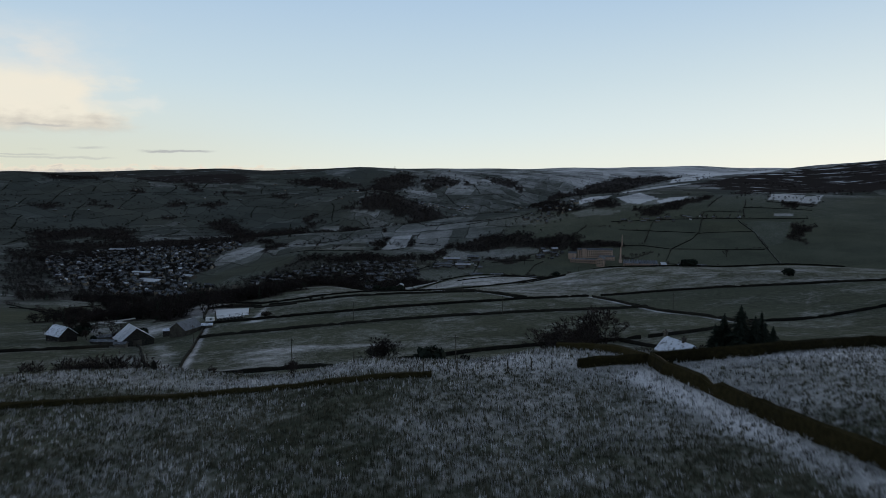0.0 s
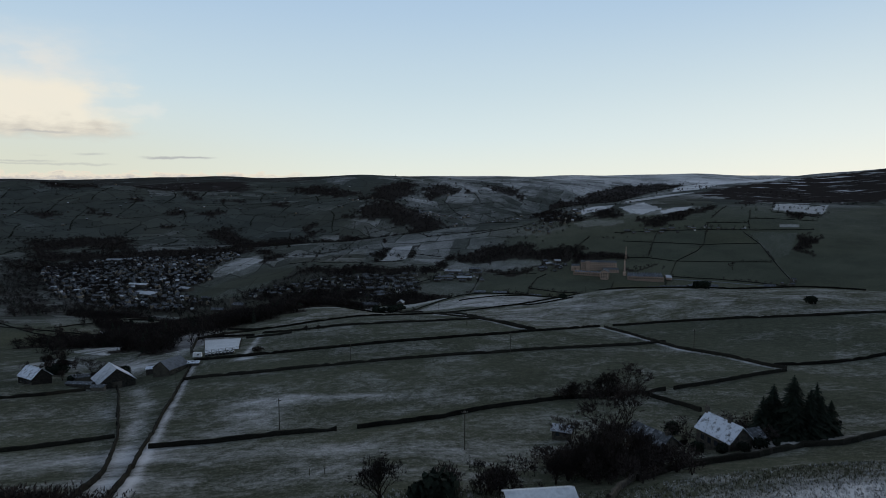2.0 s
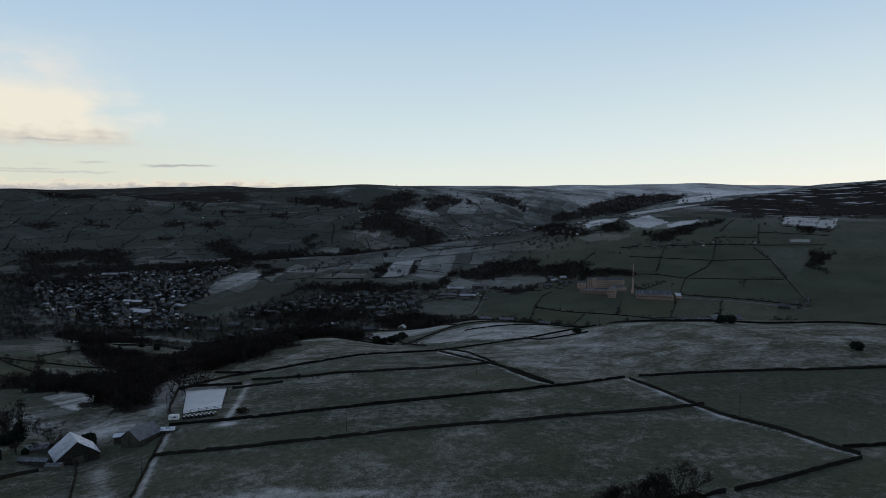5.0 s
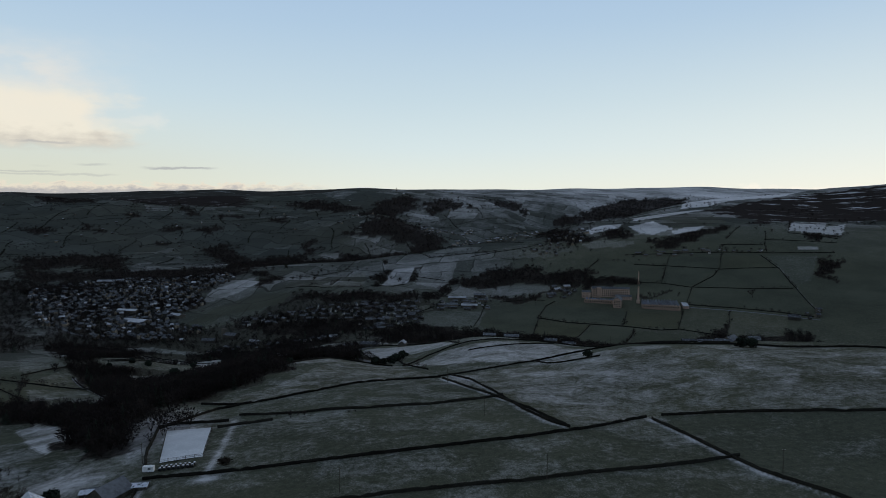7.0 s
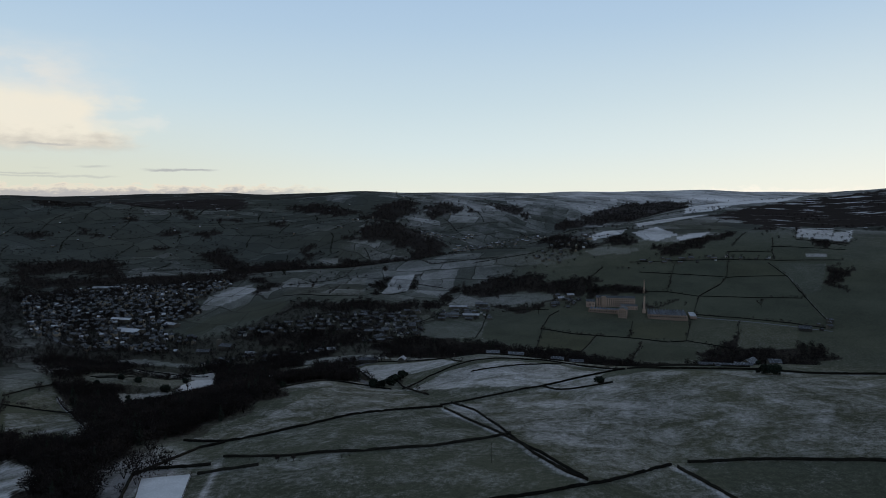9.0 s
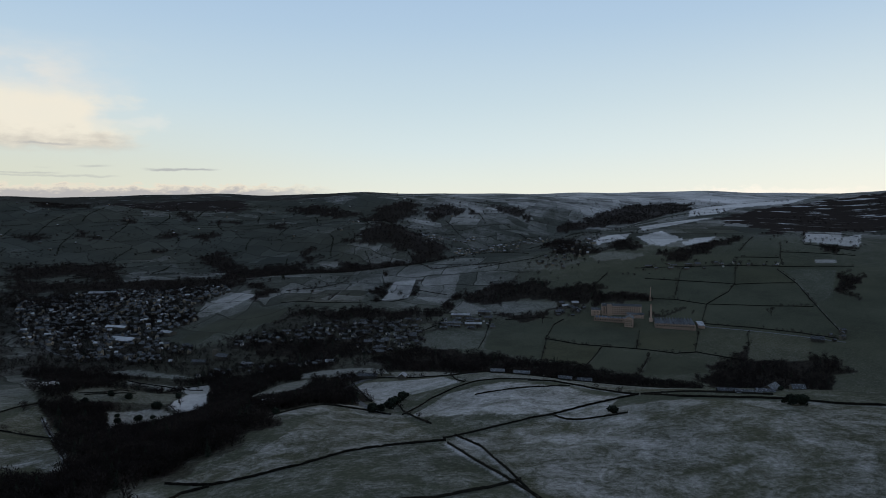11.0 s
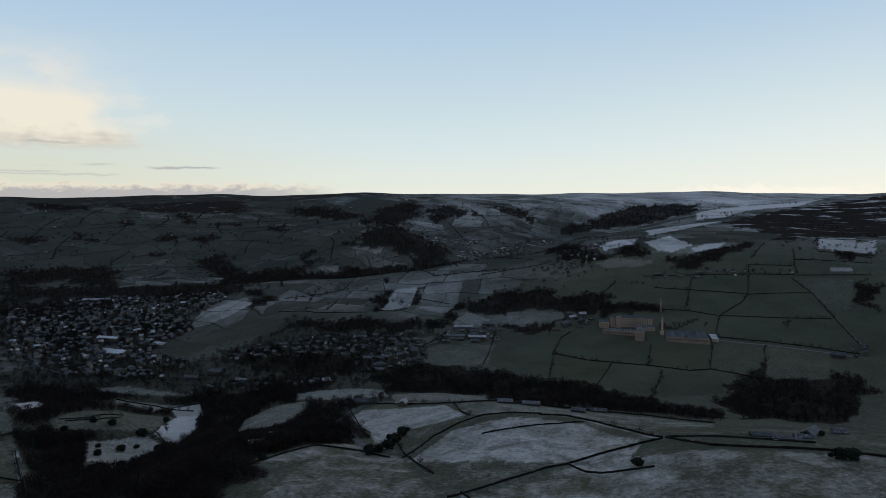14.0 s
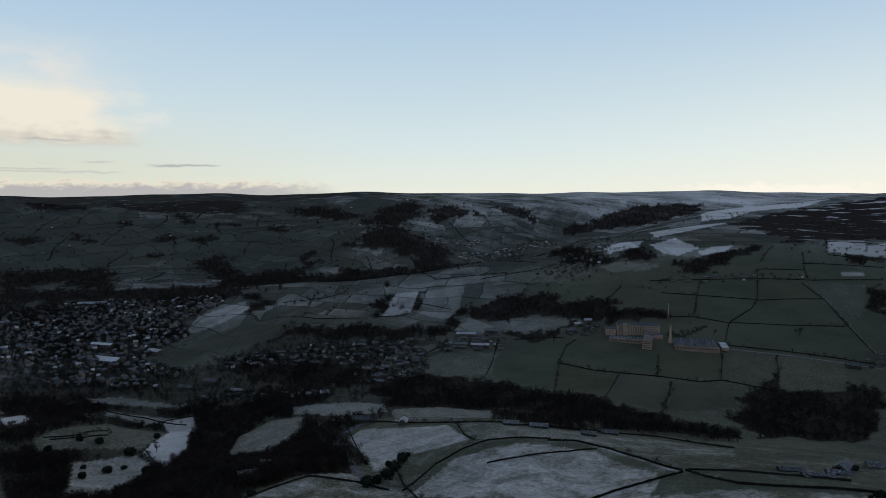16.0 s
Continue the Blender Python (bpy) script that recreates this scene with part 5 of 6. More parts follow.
dry_wall([(-217.9, 1475.6), (-218.7, 1648.9)], 1.3, 5.0)
dry_wall([(-329.4, 1531.1), (-232.4, 1444.9), (-146.8, 1456.1)], 1.3, 5.0)
dry_wall([(-132.8, 1481.6), (-81.9, 1472.9), (-55.4, 1508.7)], 1.3, 5.0)
dry_wall([(-34.2, 1597.8), (31.0, 1523.4)], 1.3, 5.0)
dry_wall([(103.8, 1727.1), (254.7, 1749.1), (285.9, 1771.2)], 1.3, 5.0)
dry_wall([(139.5, 1998.5), (253.5, 1826.2)], 1.3, 5.0)
dry_wall([(385.5, 1544.6), (309.8, 1432.9)], 1.3, 5.0)
# walls: valley left
dry_wall([(-397.7, 852.5), (-373.5, 862.4), (-370.3, 923.5)], 1.2, 5.0)
dry_wall([(-387.8, 846.2), (-362.0, 862.0), (-353.2, 889.1)], 1.2, 5.0)
dry_wall([(-452.3, 1082.5), (-391.2, 1065.0), (-315.4, 1005.7)], 1.3, 5.0)
dry_wall([(-374.1, 1000.6), (-356.5, 1053.9), (-328.0, 1067.3)], 1.2, 5.0)
dry_wall([(-467.6, 716.3), (-384.2, 682.5), (-352.6, 669.7), (-306.3, 647.5)], 1.2, 2.2)
dry_wall([(-412.6, 725.4), (-415.3, 770.5), (-407.8, 796.6)], 1.2, 5.0)
dry_wall([(-373.2, 744.9), (-298.5, 637.8), (-213.8, 508.5)], 1.2, 2.2)
dry_wall([(-308.1, 873.9), (-260.6, 808.0)], 1.2, 5.0)
dry_wall([(-505.7, 771.2), (-442.9, 706.7), (-353.1, 614.4), (-328.7, 588.5)], 1.2, 2.2)
dry_wall([(-408.1, 721.2), (-328.7, 588.5)], 1.2, 2.2)

# ---- single trees and bushes ----
TREE_LABELS = ("tall leafless tree with a dark trunk and a wide crown", "leafless field tree with fine upright twigs",
               "many-stemmed bare tree beside a field wall", "small bare tree on a field boundary")
bare = [bare_tree(10, 11, TREE_LABELS[0], 1.0), bare_tree(10, 23, TREE_LABELS[1], 0.8), bare_tree(10, 35, TREE_LABELS[2], 1.1, 3), bare_tree(10, 47, TREE_LABELS[3], 1.25)]
BARE_AT = (
    (-6.9, 103.5, 8.0, 2), (7.2, 118, 6.0, 1), (3.6, 114, 4.0, 3), (10.5, 118, 6.0, 2), (24.8, 131.8, 12.9, 0), (30.3, 134.5, 15.0, 1), (37.0, 142.3, 14.1, 0),
    (21.8, 138.2, 9.3, 1), (26.6, 128.1, 11.0, 2), (36.2, 129.1, 9.1, 1), (17.7, 130.1, 6.5, 3), (30.5, 125.6, 9.8, 0), (33.5, 138, 12.5, 2), (27.5, 136, 12, 3), (23, 127, 8, 2), (35, 134, 11, 3), (39, 137, 9, 2), (31, 130, 12, 3), (20, 124, 7, 2), (27, 122, 6, 3), (41, 146, 8, 2), (63, 221, 10, 0), (46, 220, 8, 2),
    (49.9, 222, 11.5, 1), (57.3, 222.7, 11.5, 2), (60.1, 222.7, 9.1, 1), (66.9, 223, 8.3, 0), (38.9, 218.9, 5.8, 3), (43.7, 219.3, 4.4, 3), (54.8, 222.6, 8.5, 2),
)
BARE_AFAR = (
    (-152, 306, 10, 0), (-146, 309.5, 9, 2), (-157, 304, 8.5, 1), (-149, 303, 7.5, 2), (-55, 102, 5.4, 2), (-50, 104, 4.2, 3), (-60, 103, 4.6, 2), (-53, 103.5, 4.8, 2), (-57, 104, 5.0, 1), (-89.6, 410, 3.4, 3), (-81.9, 406, 4.2, 3), (-73.9, 401, 5.0, 2), (-69.8, 399.4, 5, 3),
    (-66.1, 398, 4.2, 2), (-63.2, 396, 3.2, 3), (-44.6, 396, 4.6, 3), (-41, 396.5, 4.3, 3), (-174, 314, 14, 0), (-170.5, 316, 11, 2), (-178, 318, 12, 1), (-161, 300, 7, 2), (-184, 340, 13, 0), (-188.4, 334.5, 11, 2), (-177, 341, 10, 1),
    (-291, 865, 12, 0), (587, 1238, 15, 0), (412, 1229, 12, 2), (194, 1275, 15, 0),
)
used = set()
for x, y, h, k in BARE_AT + BARE_AFAR:
    m = place(x, y, (x * 37 + y * 11) % 360) @ Matrix.Scale(h / 10, 4)
    if k in used:
        copy_thing(bare[k], m)
    else:
        bare[k].matrix_basis = m
        used.add(k)


def evergreen(h, seed, label, wide=0.62):
    root = tagged(new("evergreen_bush"), label, "bush", "evergreen bushes")
    t = Shape()
    tube(t, (0, 0, -0.3), (0.05, 0, h * 0.5), h * 0.04, h * 0.02, 6)
    sub("trunk", t.mesh("trunk", BARK), root)
    sub("crown", bush_mesh(h, seed, NEEDLES, 640, wide), root, label="dense dark green leaves")
    return root


holly = [evergreen(6, 3, "dense dark evergreen bush on a frosted field", 0.62), evergreen(6, 8, "tall dark holly with an uneven crown", 0.45)]
EVERGREENS = (
    (0.2, 101.0, 4.8, 0), (-2.4, 102.5, 3.0, 1), (57, 143, 2.6, 0), (61.5, 143.6, 2.4, 0), (66, 145.4, 2.8, 0), (70.5, 148, 3.0, 1), (66.5, 158, 4.2, 0), (240, 583, 4.0, 0), (231, 585, 3.4, 0),
    (-150, 313, 9, 1), (-142, 315, 7, 0), (-158, 300, 5, 1), (-175, 313, 8.5, 1), (-171, 315, 7, 0), (75.3, 166, 4.8, 1), (79.4, 168, 3.8, 0), (67.8, 175, 4.0, 0), (57.8, 170, 3.8, 0), (54.5, 148, 5.2, 1), (225.5, 392, 6.2, 0), (74, 157, 9, 1), (84, 155, 9.5, 1), (80, 158, 10.5, 1), (88, 157, 8.5, 1), (77, 153.5, 7, 1),
    (110, 544, 6.2, 0), (214, 524, 7.6, 0), (219, 523, 8.2, 0), (212, 530, 4.8, 1), (-40.3, 685, 9, 1), (-26.6, 705, 7.5, 1), (-30.5, 690, 9, 0), (-35, 672, 8.7, 0),
    (-39.4, 650, 8.5, 0), (-45, 638, 7.3, 0), (-50.6, 629, 8.8, 0), (-318, 777, 13, 1), (-372, 818, 13, 1), (-345, 859, 15, 1), (-362, 852, 13, 1),
    (-311, 849, 11, 0), (-313, 919, 13, 1), (-310, 803, 8, 0), (-272, 798, 8, 0), (-195, 775, 14, 1), (-116, 596, 10, 1), (-300, 815, 5, 0), (-330, 800, 5, 0), (-255, 850, 9, 1),
)
for n, (x, y, h, k) in enumerate(EVERGREENS):
    m = place(x, y, (x * 53) % 360) @ Matrix.Scale(h / 6, 4)
    if n < 2:
        holly[k].matrix_basis = m
    else:
        copy_thing(holly[k], m)


def conifer(h, seed):
    root = tagged(new("conifer"), "tall dark spruce beside the farmhouse", "tree", "conifers by the farmhouse")
    t, c = conifer_mesh(h, seed)
    sub("trunk", t, root)
    sub("crown", c, root, label="drooping dark green sprays")
    return root


for n, (x, y, h) in enumerate(((75.2, 158, 12.4), (78.2, 155.6, 14.2), (84, 156.7, 12.0), (80.6, 153.2, 11.0), (72.6, 157.4, 9.8), (81.2, 159.5, 12.4), (77.0, 152.8, 9.4), (83.4, 153.6, 9.0), (86.0, 154.6, 8.0))):
    conifer(h, 60 + n).matrix_basis = place(x, y, n * 50)

for x, y, h in ((-15.5, 72.3, 3.0), (-31.7, 92, 2.6), (-27, 90, 1.8), (-43, 96, 2.6)):
    o = copy_thing(bare[2], place(x, y, x * 31 % 360) @ Matrix.Scale(h / 10, 4))
    tagged(o, "small leafless thorn bush beside the brow wall", "bush", "thorn bushes")


# ---- telegraph poles ----
def pole_mesh(h=9.0):
    s = Shape()
    tube(s, (0, 0, -0.8), (0, 0, h), 0.15, 0.11, 8)
    return s.mesh("shaft", TIMBER)


POLE_SHAFT = pole_mesh()
POLE_ARM = Shape().box(-0.7, -0.06, 8.3, 0.7, 0.06, 8.45).mesh("cross_arm", TIMBER)
POLE_CAP = Shape().box(-0.05, -0.05, 8.45, 0.05, 0.05, 8.62, 0.015).mesh("insulator", PALE_RENDER)
pole = tagged(new("telegraph_pole"), "weathered wooden telegraph pole standing in a field", "pole", "telegraph poles")
sub("shaft", POLE_SHAFT, pole)
arm = sub("cross_arm", POLE_ARM, pole)
for k in (-0.6, -0.2, 0.2, 0.6):
    sub("insulator", POLE_CAP, arm, Matrix.Translation((k, 0, 0)))
POLES = ((6.9, 156.8), (-42.8, 197.4), (-34.9, 296.3), (35.5, 300.1), (118.1, 301.4), (-99.1, 267.4), (-121.5, 343.3), (21, 382), (6.7, 487.1), (18.2, 712), (87.5, 664.9), (142.7, 598.6))
pole.matrix_basis = place(*POLES[0], 15)
for x, y in POLES[1:]:
    copy_thing(pole, place(x, y, 15))


# ---- houses ----
def windows_on(parent, w, d, h, cols, rows, side=-1, size=(0.9, 1.2), mat=None, first=1.2, storey=2.7, span=0.8):
    """Panes set in a long wall, each with a stone sill."""
    pane = Shape().box(-size[0] / 2, -0.03, 0, size[0] / 2, 0.03, size[1]).mesh("pane", mat or GLASS_DARK)
    sill = Shape().box(-size[0] / 2 - 0.1, -0.1, -0.16, size[0] / 2 + 0.1, 0.1, 0.0).mesh("sill", HOUSE_STONE)
    for r in range(rows):
        for c in range(cols):
            x = w * span * ((c + 0.5) / cols - 0.5)
            win = sub("window", pane, parent, Matrix.Translation((x, side * (d / 2 + 0.01), first + r * storey)))
            sub("sill", sill, win)


def chimney_mesh(x, y, z0, z1, mat):
    s = Shape().box(x - 0.45, y - 0.35, z0, x + 0.45, y + 0.35, z1, 0.03).box(x - 0.52, y - 0.42, z1 - 0.25, x + 0.52, y + 0.42, z1 - 0.08)
    for k in (-0.2, 0.2):
        tube(s, (x + k, y, z1 - 0.1), (x + k, y, z1 + 0.45), 0.13, 0.10, 6)
    return s.mesh("chimney", mat)


def house(w, d, h, r, roof_mats, wall, label, chimneys=(), win=None, name="house", group=""):
    root = tagged(new(name), label, "house" if name == "house" else name.replace("_", " "), group)
    walls = sub("wall", Shape().gabled(w, d, h, r).mesh("wall", wall), root)
    for side, mat in zip((-1, 1), roof_mats):
        sub("roof_slope", Shape().slope(w, d, h, r, side).mesh("roof_slope", mat), root)
    for cx, cz in chimneys:
        sub("chimney", chimney_mesh(cx, 0, h + r - 0.7, h + r + cz, wall), root)
    if win:
        cols, rows = win
        for side in (-1, 1):
            windows_on(root, w, d, h, cols, rows, side)
        sub("door", Shape().box(-0.5, -0.04, 0, 0.5, 0.04, 2.05).mesh("door", TIMBER), root, Matrix.Translation((w * 0.44, -d / 2 - 0.02, 0)))
    return root


# the farmhouse under the brow and its outbuildings
farm = house(9.5, 5.8, 3.4, 2.8, (PATCHY_ROOF, PATCHY_ROOF), HOUSE_STONE, "stone farmhouse with half-melted snow on its slate roof", ((-5.0, 1.3), (1.6, 1.2)), (4, 1), "farmhouse")
farm.matrix_basis = place(60.7, 150.2, -71.5, 174.7)
ext = house(4.6, 4.2, 2.0, 1.3, (SLATE, SLATE), HOUSE_STONE, "low stone wing behind the farmhouse with thin snow", (), None, "outhouse")
ext.matrix_basis = place(67.5, 153.0, 18)
hut = house(4.4, 3.4, 2.5, 0.9, (SNOW_ROOF, SNOW_ROOF), HOUSE_STONE, "small stone hut with snow on its roof", (), (2, 1), "hut")
hut.matrix_basis = place(31.1, 169.5, -25)
ruin = house(10, 5, 2.7, 1.9, (SLATE, SLATE), HOUSE_STONE, "dark stone outbuilding with streaks of snow on the slates", ((4.2, 0.8),), (2, 1), "outbuilding")
ruin.matrix_basis = place(47.5, 155.5, -62)
shed = house(9.0, 2.8, 1.6, 0.55, (SNOW, SNOW), TIMBER, "long low timber shed under a sheet of snow", (), None, "shed")
shed.matrix_basis = place(13.8, 103.6, 6, 187.0)

# the farmstead at the end of the lane
barn = house(12.6, 14.6, 3.6, 5.6, (PATCHY_ROOF, SNOW_ROOF), SOOT_STONE, "wide dark stone barn with snow on its steep roof", (), None, "barn")
barn.matrix_basis = place(-138.7, 298.9, 129)
sub("barn_door", Shape().box(-0.06, -1.9, 0, 0.06, 1.9, 3.6).mesh("barn_door", TIMBER), barn, Matrix.Translation((-6.35, 0, 0)))
barn = house(11.5, 9.5, 3.2, 3.4, (SHEET_ROOF, SLATE), TIMBER, "dark sheet-roofed barn with boarded sides", (), None, "barn")
barn.matrix_basis = place(-118.6, 311.0, 68)
cott = house(11, 8, 3.4, 3.6, (PATCHY_ROOF, PATCHY_ROOF), SOOT_STONE, "stone farm cottage with frosted slates", ((-5.2, 1.2), (5.2, 1.2)), (4, 1), "farmhouse")
cott.matrix_basis = place(-167, 290, -32)
for x, y, t, w, d, lab in ((-156, 307, 20, 11, 6, "low lean-to with a flat snow-covered roof"), (-148, 289.5, -6, 11, 3, "low stone outhouse with a snowy coping"),
                           (-138, 284.8, 4, 5, 2.6, "small store with a pale sheet roof"), (-126, 318, 12, 12, 5, "low shed with thin snow on its roof"), (-112, 316, 8, 9, 4, "open-sided store with a snowy roof")):
    o = house(w, d, 1.9, 0.55, (SLATE, SLATE) if y < 310 else (PATCHY_ROOF, SLATE), HOUSE_STONE, lab, (), None, "outhouse")
    o.matrix_basis = place(x, y, t)


# the snow-covered riding arena with its rails
def arena():
    a, b, c, d = (-113.5, 340.5), (-97.0, 343.5), (-110.5, 394.5), (-131.0, 391.0)
    n, m = 24, 12
    v, f = [], []
    for i in range(n + 1):
        for j in range(m + 1):
            u, w = j / m, i / n
            x = (a[0] * (1 - u) + b[0] * u) * (1 - w) + (d[0] * (1 - u) + c[0] * u) * w
            y = (a[1] * (1 - u) + b[1] * u) * (1 - w) + (d[1] * (1 - u) + c[1] * u) * w
            v.append((x, y, ground(x, y) + 0.35))
    f = [(i * (m + 1) + j, i * (m + 1) + j + 1, (i + 1) * (m + 1) + j + 1, (i + 1) * (m + 1) + j) for i in range(n) for j in range(m)]
    tagged(new("riding_arena", mesh_of("riding_arena", v, f, SNOW, True)), "level riding arena under smooth snow", "arena", kind="structure")
    fence = tagged(new("arena_fence"), "dark timber post-and-rail fence round the arena", "fence")
    post = Shape().box(-0.08, -0.08, -0.3, 0.08, 0.08, 1.35, 0.01).mesh("post", TIMBER)
    ring = [a, b, c, d, a]
    for p, q in zip(ring, ring[1:]):
        k = int(math.hypot(q[0] - p[0], q[1] - p[1]) / 3.2)
        pts = [(p[0] + (q[0] - p[0]) * i / k, p[1] + (q[1] - p[1]) * i / k) for i in range(k + 1)]
        for x, y in pts[:-1]:
            sub("post", post, fence, Matrix.Translation((x, y, ground(x, y) + 0.3)))
        for z in (0.6, 1.2):
            s = Shape()
            for (x0, y0), (x1, y1) in zip(pts, pts[1:]):
                tube(s, (x0, y0, ground(x0, y0) + 0.3 + z), (x1, y1, ground(x1, y1) + 0.3 + z), 0.06, 0.06, 4)
            sub("rail", s.mesh("rail", TIMBER), fence)


arena()


def bale_mesh():
    """A round bale in its wrap, lying on its side."""
    s = Shape()
    rings = ((-0.62, 0.45), (-0.58, 0.60), (-0.5, 0.66), (0.5, 0.66), (0.58, 0.60), (0.62, 0.45))
    n = 14
    v = [(x, r * math.cos(6.2832 * k / n), 0.66 + r * math.sin(6.2832 * k / n)) for x, r in rings for k in range(n)]
    f = [(i * n + k, i * n + (k + 1) % n, (i + 1) * n + (k + 1) % n, (i + 1) * n + k) for i in range(5) for k in range(n)]
    return s.add(v, f + [tuple(range(n)), tuple(range(5 * n, 6 * n))]).mesh("wrap", BLACK_WRAP)


BALE = bale_mesh()
BALE_SNOW = mesh_of("snow_cap", [(x, y, 1.33 - 0.35 * y * y + 0.02) for x in (-0.5, 0, 0.5) for y in (-0.4, -0.15, 0.15, 0.4)], [(i * 4 + j, i * 4 + j + 1, i * 4 + j + 5, i * 4 + j + 4) for i in range(2) for j in range(3)], SNOW)
for row in range(2):
    for k in range(8):
        bale = tagged(new("silage_bale"), "round silage bale in black wrap with a cap of snow", "bale", "silage bales by the arena")
        sub("wrap", BALE, bale)
        sub("snow_cap", BALE_SNOW, bale)
        bale.matrix_basis = place(-109.5 + k * 1.75, 331.5 + row * 2.1 + 0.12 * k, 88 + 5 * math.sin(k * 2.1 + row))
trailer = tagged(new("horse_trailer"), "pale box trailer with snow on its roof", "trailer")
s = Shape().box(-2.2, -1.0, 0.5, 2.0, 1.0, 2.5, 0.08)
sub("body", s.mesh("body", PALE_PAINT), trailer)
sub("side_window", Shape().box(-0.5, -0.02, 0, 0.5, 0.02, 0.6).mesh("side_window", GLASS_DARK), trailer, Matrix.Translation((0.4, -1.0, 1.4)))
for x in (-0.5, 0.5):
    for y in (-1.02, 1.02):
        w = Shape()
        tube(w, (x, y - 0.1, 0.35), (x, y + 0.1, 0.35), 0.35, 0.35, 12)
        sub("wheel", w.mesh("wheel", BLACK_WRAP), trailer)
sub("drawbar", Shape().box(2.0, -0.06, 0.45, 3.3, 0.06, 0.55).mesh("drawbar", TIMBER), trailer)
trailer.matrix_basis = place(-113.8, 331.8, 5)
heap_ob = bush_mesh(2.6, 77, BARK, 500, 1.3, "brush_heap")
hb = new("brush_heap", heap_ob)
hb.matrix_basis = place(-84.5, 332.5)
tagged(hb, "dark heap of cut brush beside the arena track", "brush heap", kind="stuff")


# ---- the mill: weaving block, front block, sheds and chimney ----
def sawtooth(w, d, h, teeth, name, label, wall=None):
    """A shed with a row of ridges, one side slate, the other glass."""
    root = tagged(new(name), label, "mill shed")
    sub("wall", Shape().box(-w / 2, -d / 2, -4, w / 2, d / 2, h).mesh("wall", wall or MILL_STONE), root)
    t = w / teeth
    back = Shape().add([(0, -d / 2 + 0.2, 0.06), (t * 0.68, -d / 2 + 0.2, 2.6), (t * 0.68, d / 2 - 0.2, 2.6), (0, d / 2 - 0.2, 0.06)], [(0, 1, 2, 3)]).mesh("slate_slope", SLATE)
    front = Shape().add([(t * 0.68, -d / 2 + 0.2, 2.6), (t, -d / 2 + 0.2, 0.06), (t, d / 2 - 0.2, 0.06), (t * 0.68, d / 2 - 0.2, 2.6)], [(0, 1, 2, 3)]).mesh("roof_light", GLASS_SKY)
    gable = Shape().add([(0, 0, 0), (t, 0, 0), (t * 0.68, 0, 2.6)], [(0, 1, 2)]).mesh("gable", wall or MILL_STONE)
    for k in range(teeth):
        m = Matrix.Translation((-w / 2 + k * t, 0, h))
        bay = sub("slate_slope", back, root, m)
        sub("roof_light", front, bay)
        for y in (-d / 2 + 0.2, d / 2 - 0.2):
            sub("gable", gable, bay, Matrix.Translation((0, y, 0)))
    return root


def mill_block(w, d, h, r, cols, rows, name, label, side_cols=0):
    root = tagged(new(name), label, "mill")
    sub("wall", Shape().gabled(w, d, h, r, -4).mesh("wall", MILL_STONE), root)
    for side in (-1, 1):
        sub("roof_slope", Shape().slope(w, d, h, r, side).mesh("roof_slope", SLATE), root)
    st = (h - 1.0) / rows
    windows_on(root, w, d, h, cols, rows, -1, (w * 0.92 / cols * 0.52, st * 0.58), GLASS_MILL, 1.0, st, 0.94)
    if side_cols:
        pane = Shape().box(-0.03, -1.0, 0, 0.03, 1.0, st * 0.58).mesh("pane", GLASS_MILL)
        for q in (-1, 1):
            for a in range(side_cols):
                for b in range(rows):
                    sub("window", pane, root, Matrix.Translation((q * (w / 2 + 0.01), d * 0.84 * ((a + 0.5) / side_cols - 0.5), 1.0 + b * st)))
    return root


GLASS_MILL = speckled("old_mill_glass", (0.02, 0.02, 0.02), (0.10, 0.09, 0.075), 0.3, 0.2, 0.2, bump=0.0)
mill = mill_block(70, 15, 15, 3.2, 17, 4, "mill_block", "long four-storey mill of warm stone with rows of windows", 3)
mill.matrix_basis = place(343, 1301, -10.3)
tower = Shape().box(-4, -4, -4, 4, 4, 17.5, 0.1).box(-4.3, -4.3, 16.9, 4.3, 4.3, 17.3)
sub("stair_tower", tower.mesh("stair_tower", MILL_STONE), mill, Matrix.Translation((-22, -8.5, 0)))
front = mill_block(24, 14.5, 13, 4.2, 6, 4, "mill_block", "four-storey gabled mill wing of warm stone", 4)
front.matrix_basis = place(339.5, 1240, 68)
weave = sawtooth(66, 74, 4.2, 13, "weaving_shed", "weaving shed with a saw-tooth roof of slate and glass")
weave.matrix_basis = place(421, 1252, -15.7, 50.5)
windows_on(weave, 66, 74, 4.2, 16, 1, -1, (1.9, 1.9), GLASS_MILL, 1.2, 3, 0.94)
low = sawtooth(52, 16, 5.0, 10, "mill_shed", "low mill shed with a saw-tooth roof before the main block")
low.matrix_basis = place(312, 1268, -22)
windows_on(low, 52, 16, 5, 12, 1, -1, (1.8, 2.0), GLASS_MILL, 1.4, 3, 0.94)
link = house(30, 9, 6, 2.5, (SLATE, SNOW_ROOF), MILL_STONE, "two-storey stone range joining the mill blocks", ((9, 1.0),), (8, 2), "mill_range")
link.matrix_basis = place(362, 1279, -12)
annex = house(16, 12, 10, 3, (SLATE, SLATE), MILL_STONE, "stone annexe at the end of the mill", (), (5, 3), "mill_annexe")
annex.matrix_basis = place(297, 1304, -10)
snow_slab = house(10, 40, 3.5, 1.2, (SNOW_ROOF, SNOW_ROOF), MILL_STONE, "white-roofed store at the end of the weaving shed", (), None, "mill_store")
snow_slab.matrix_basis = place(460, 1232, -15.7)


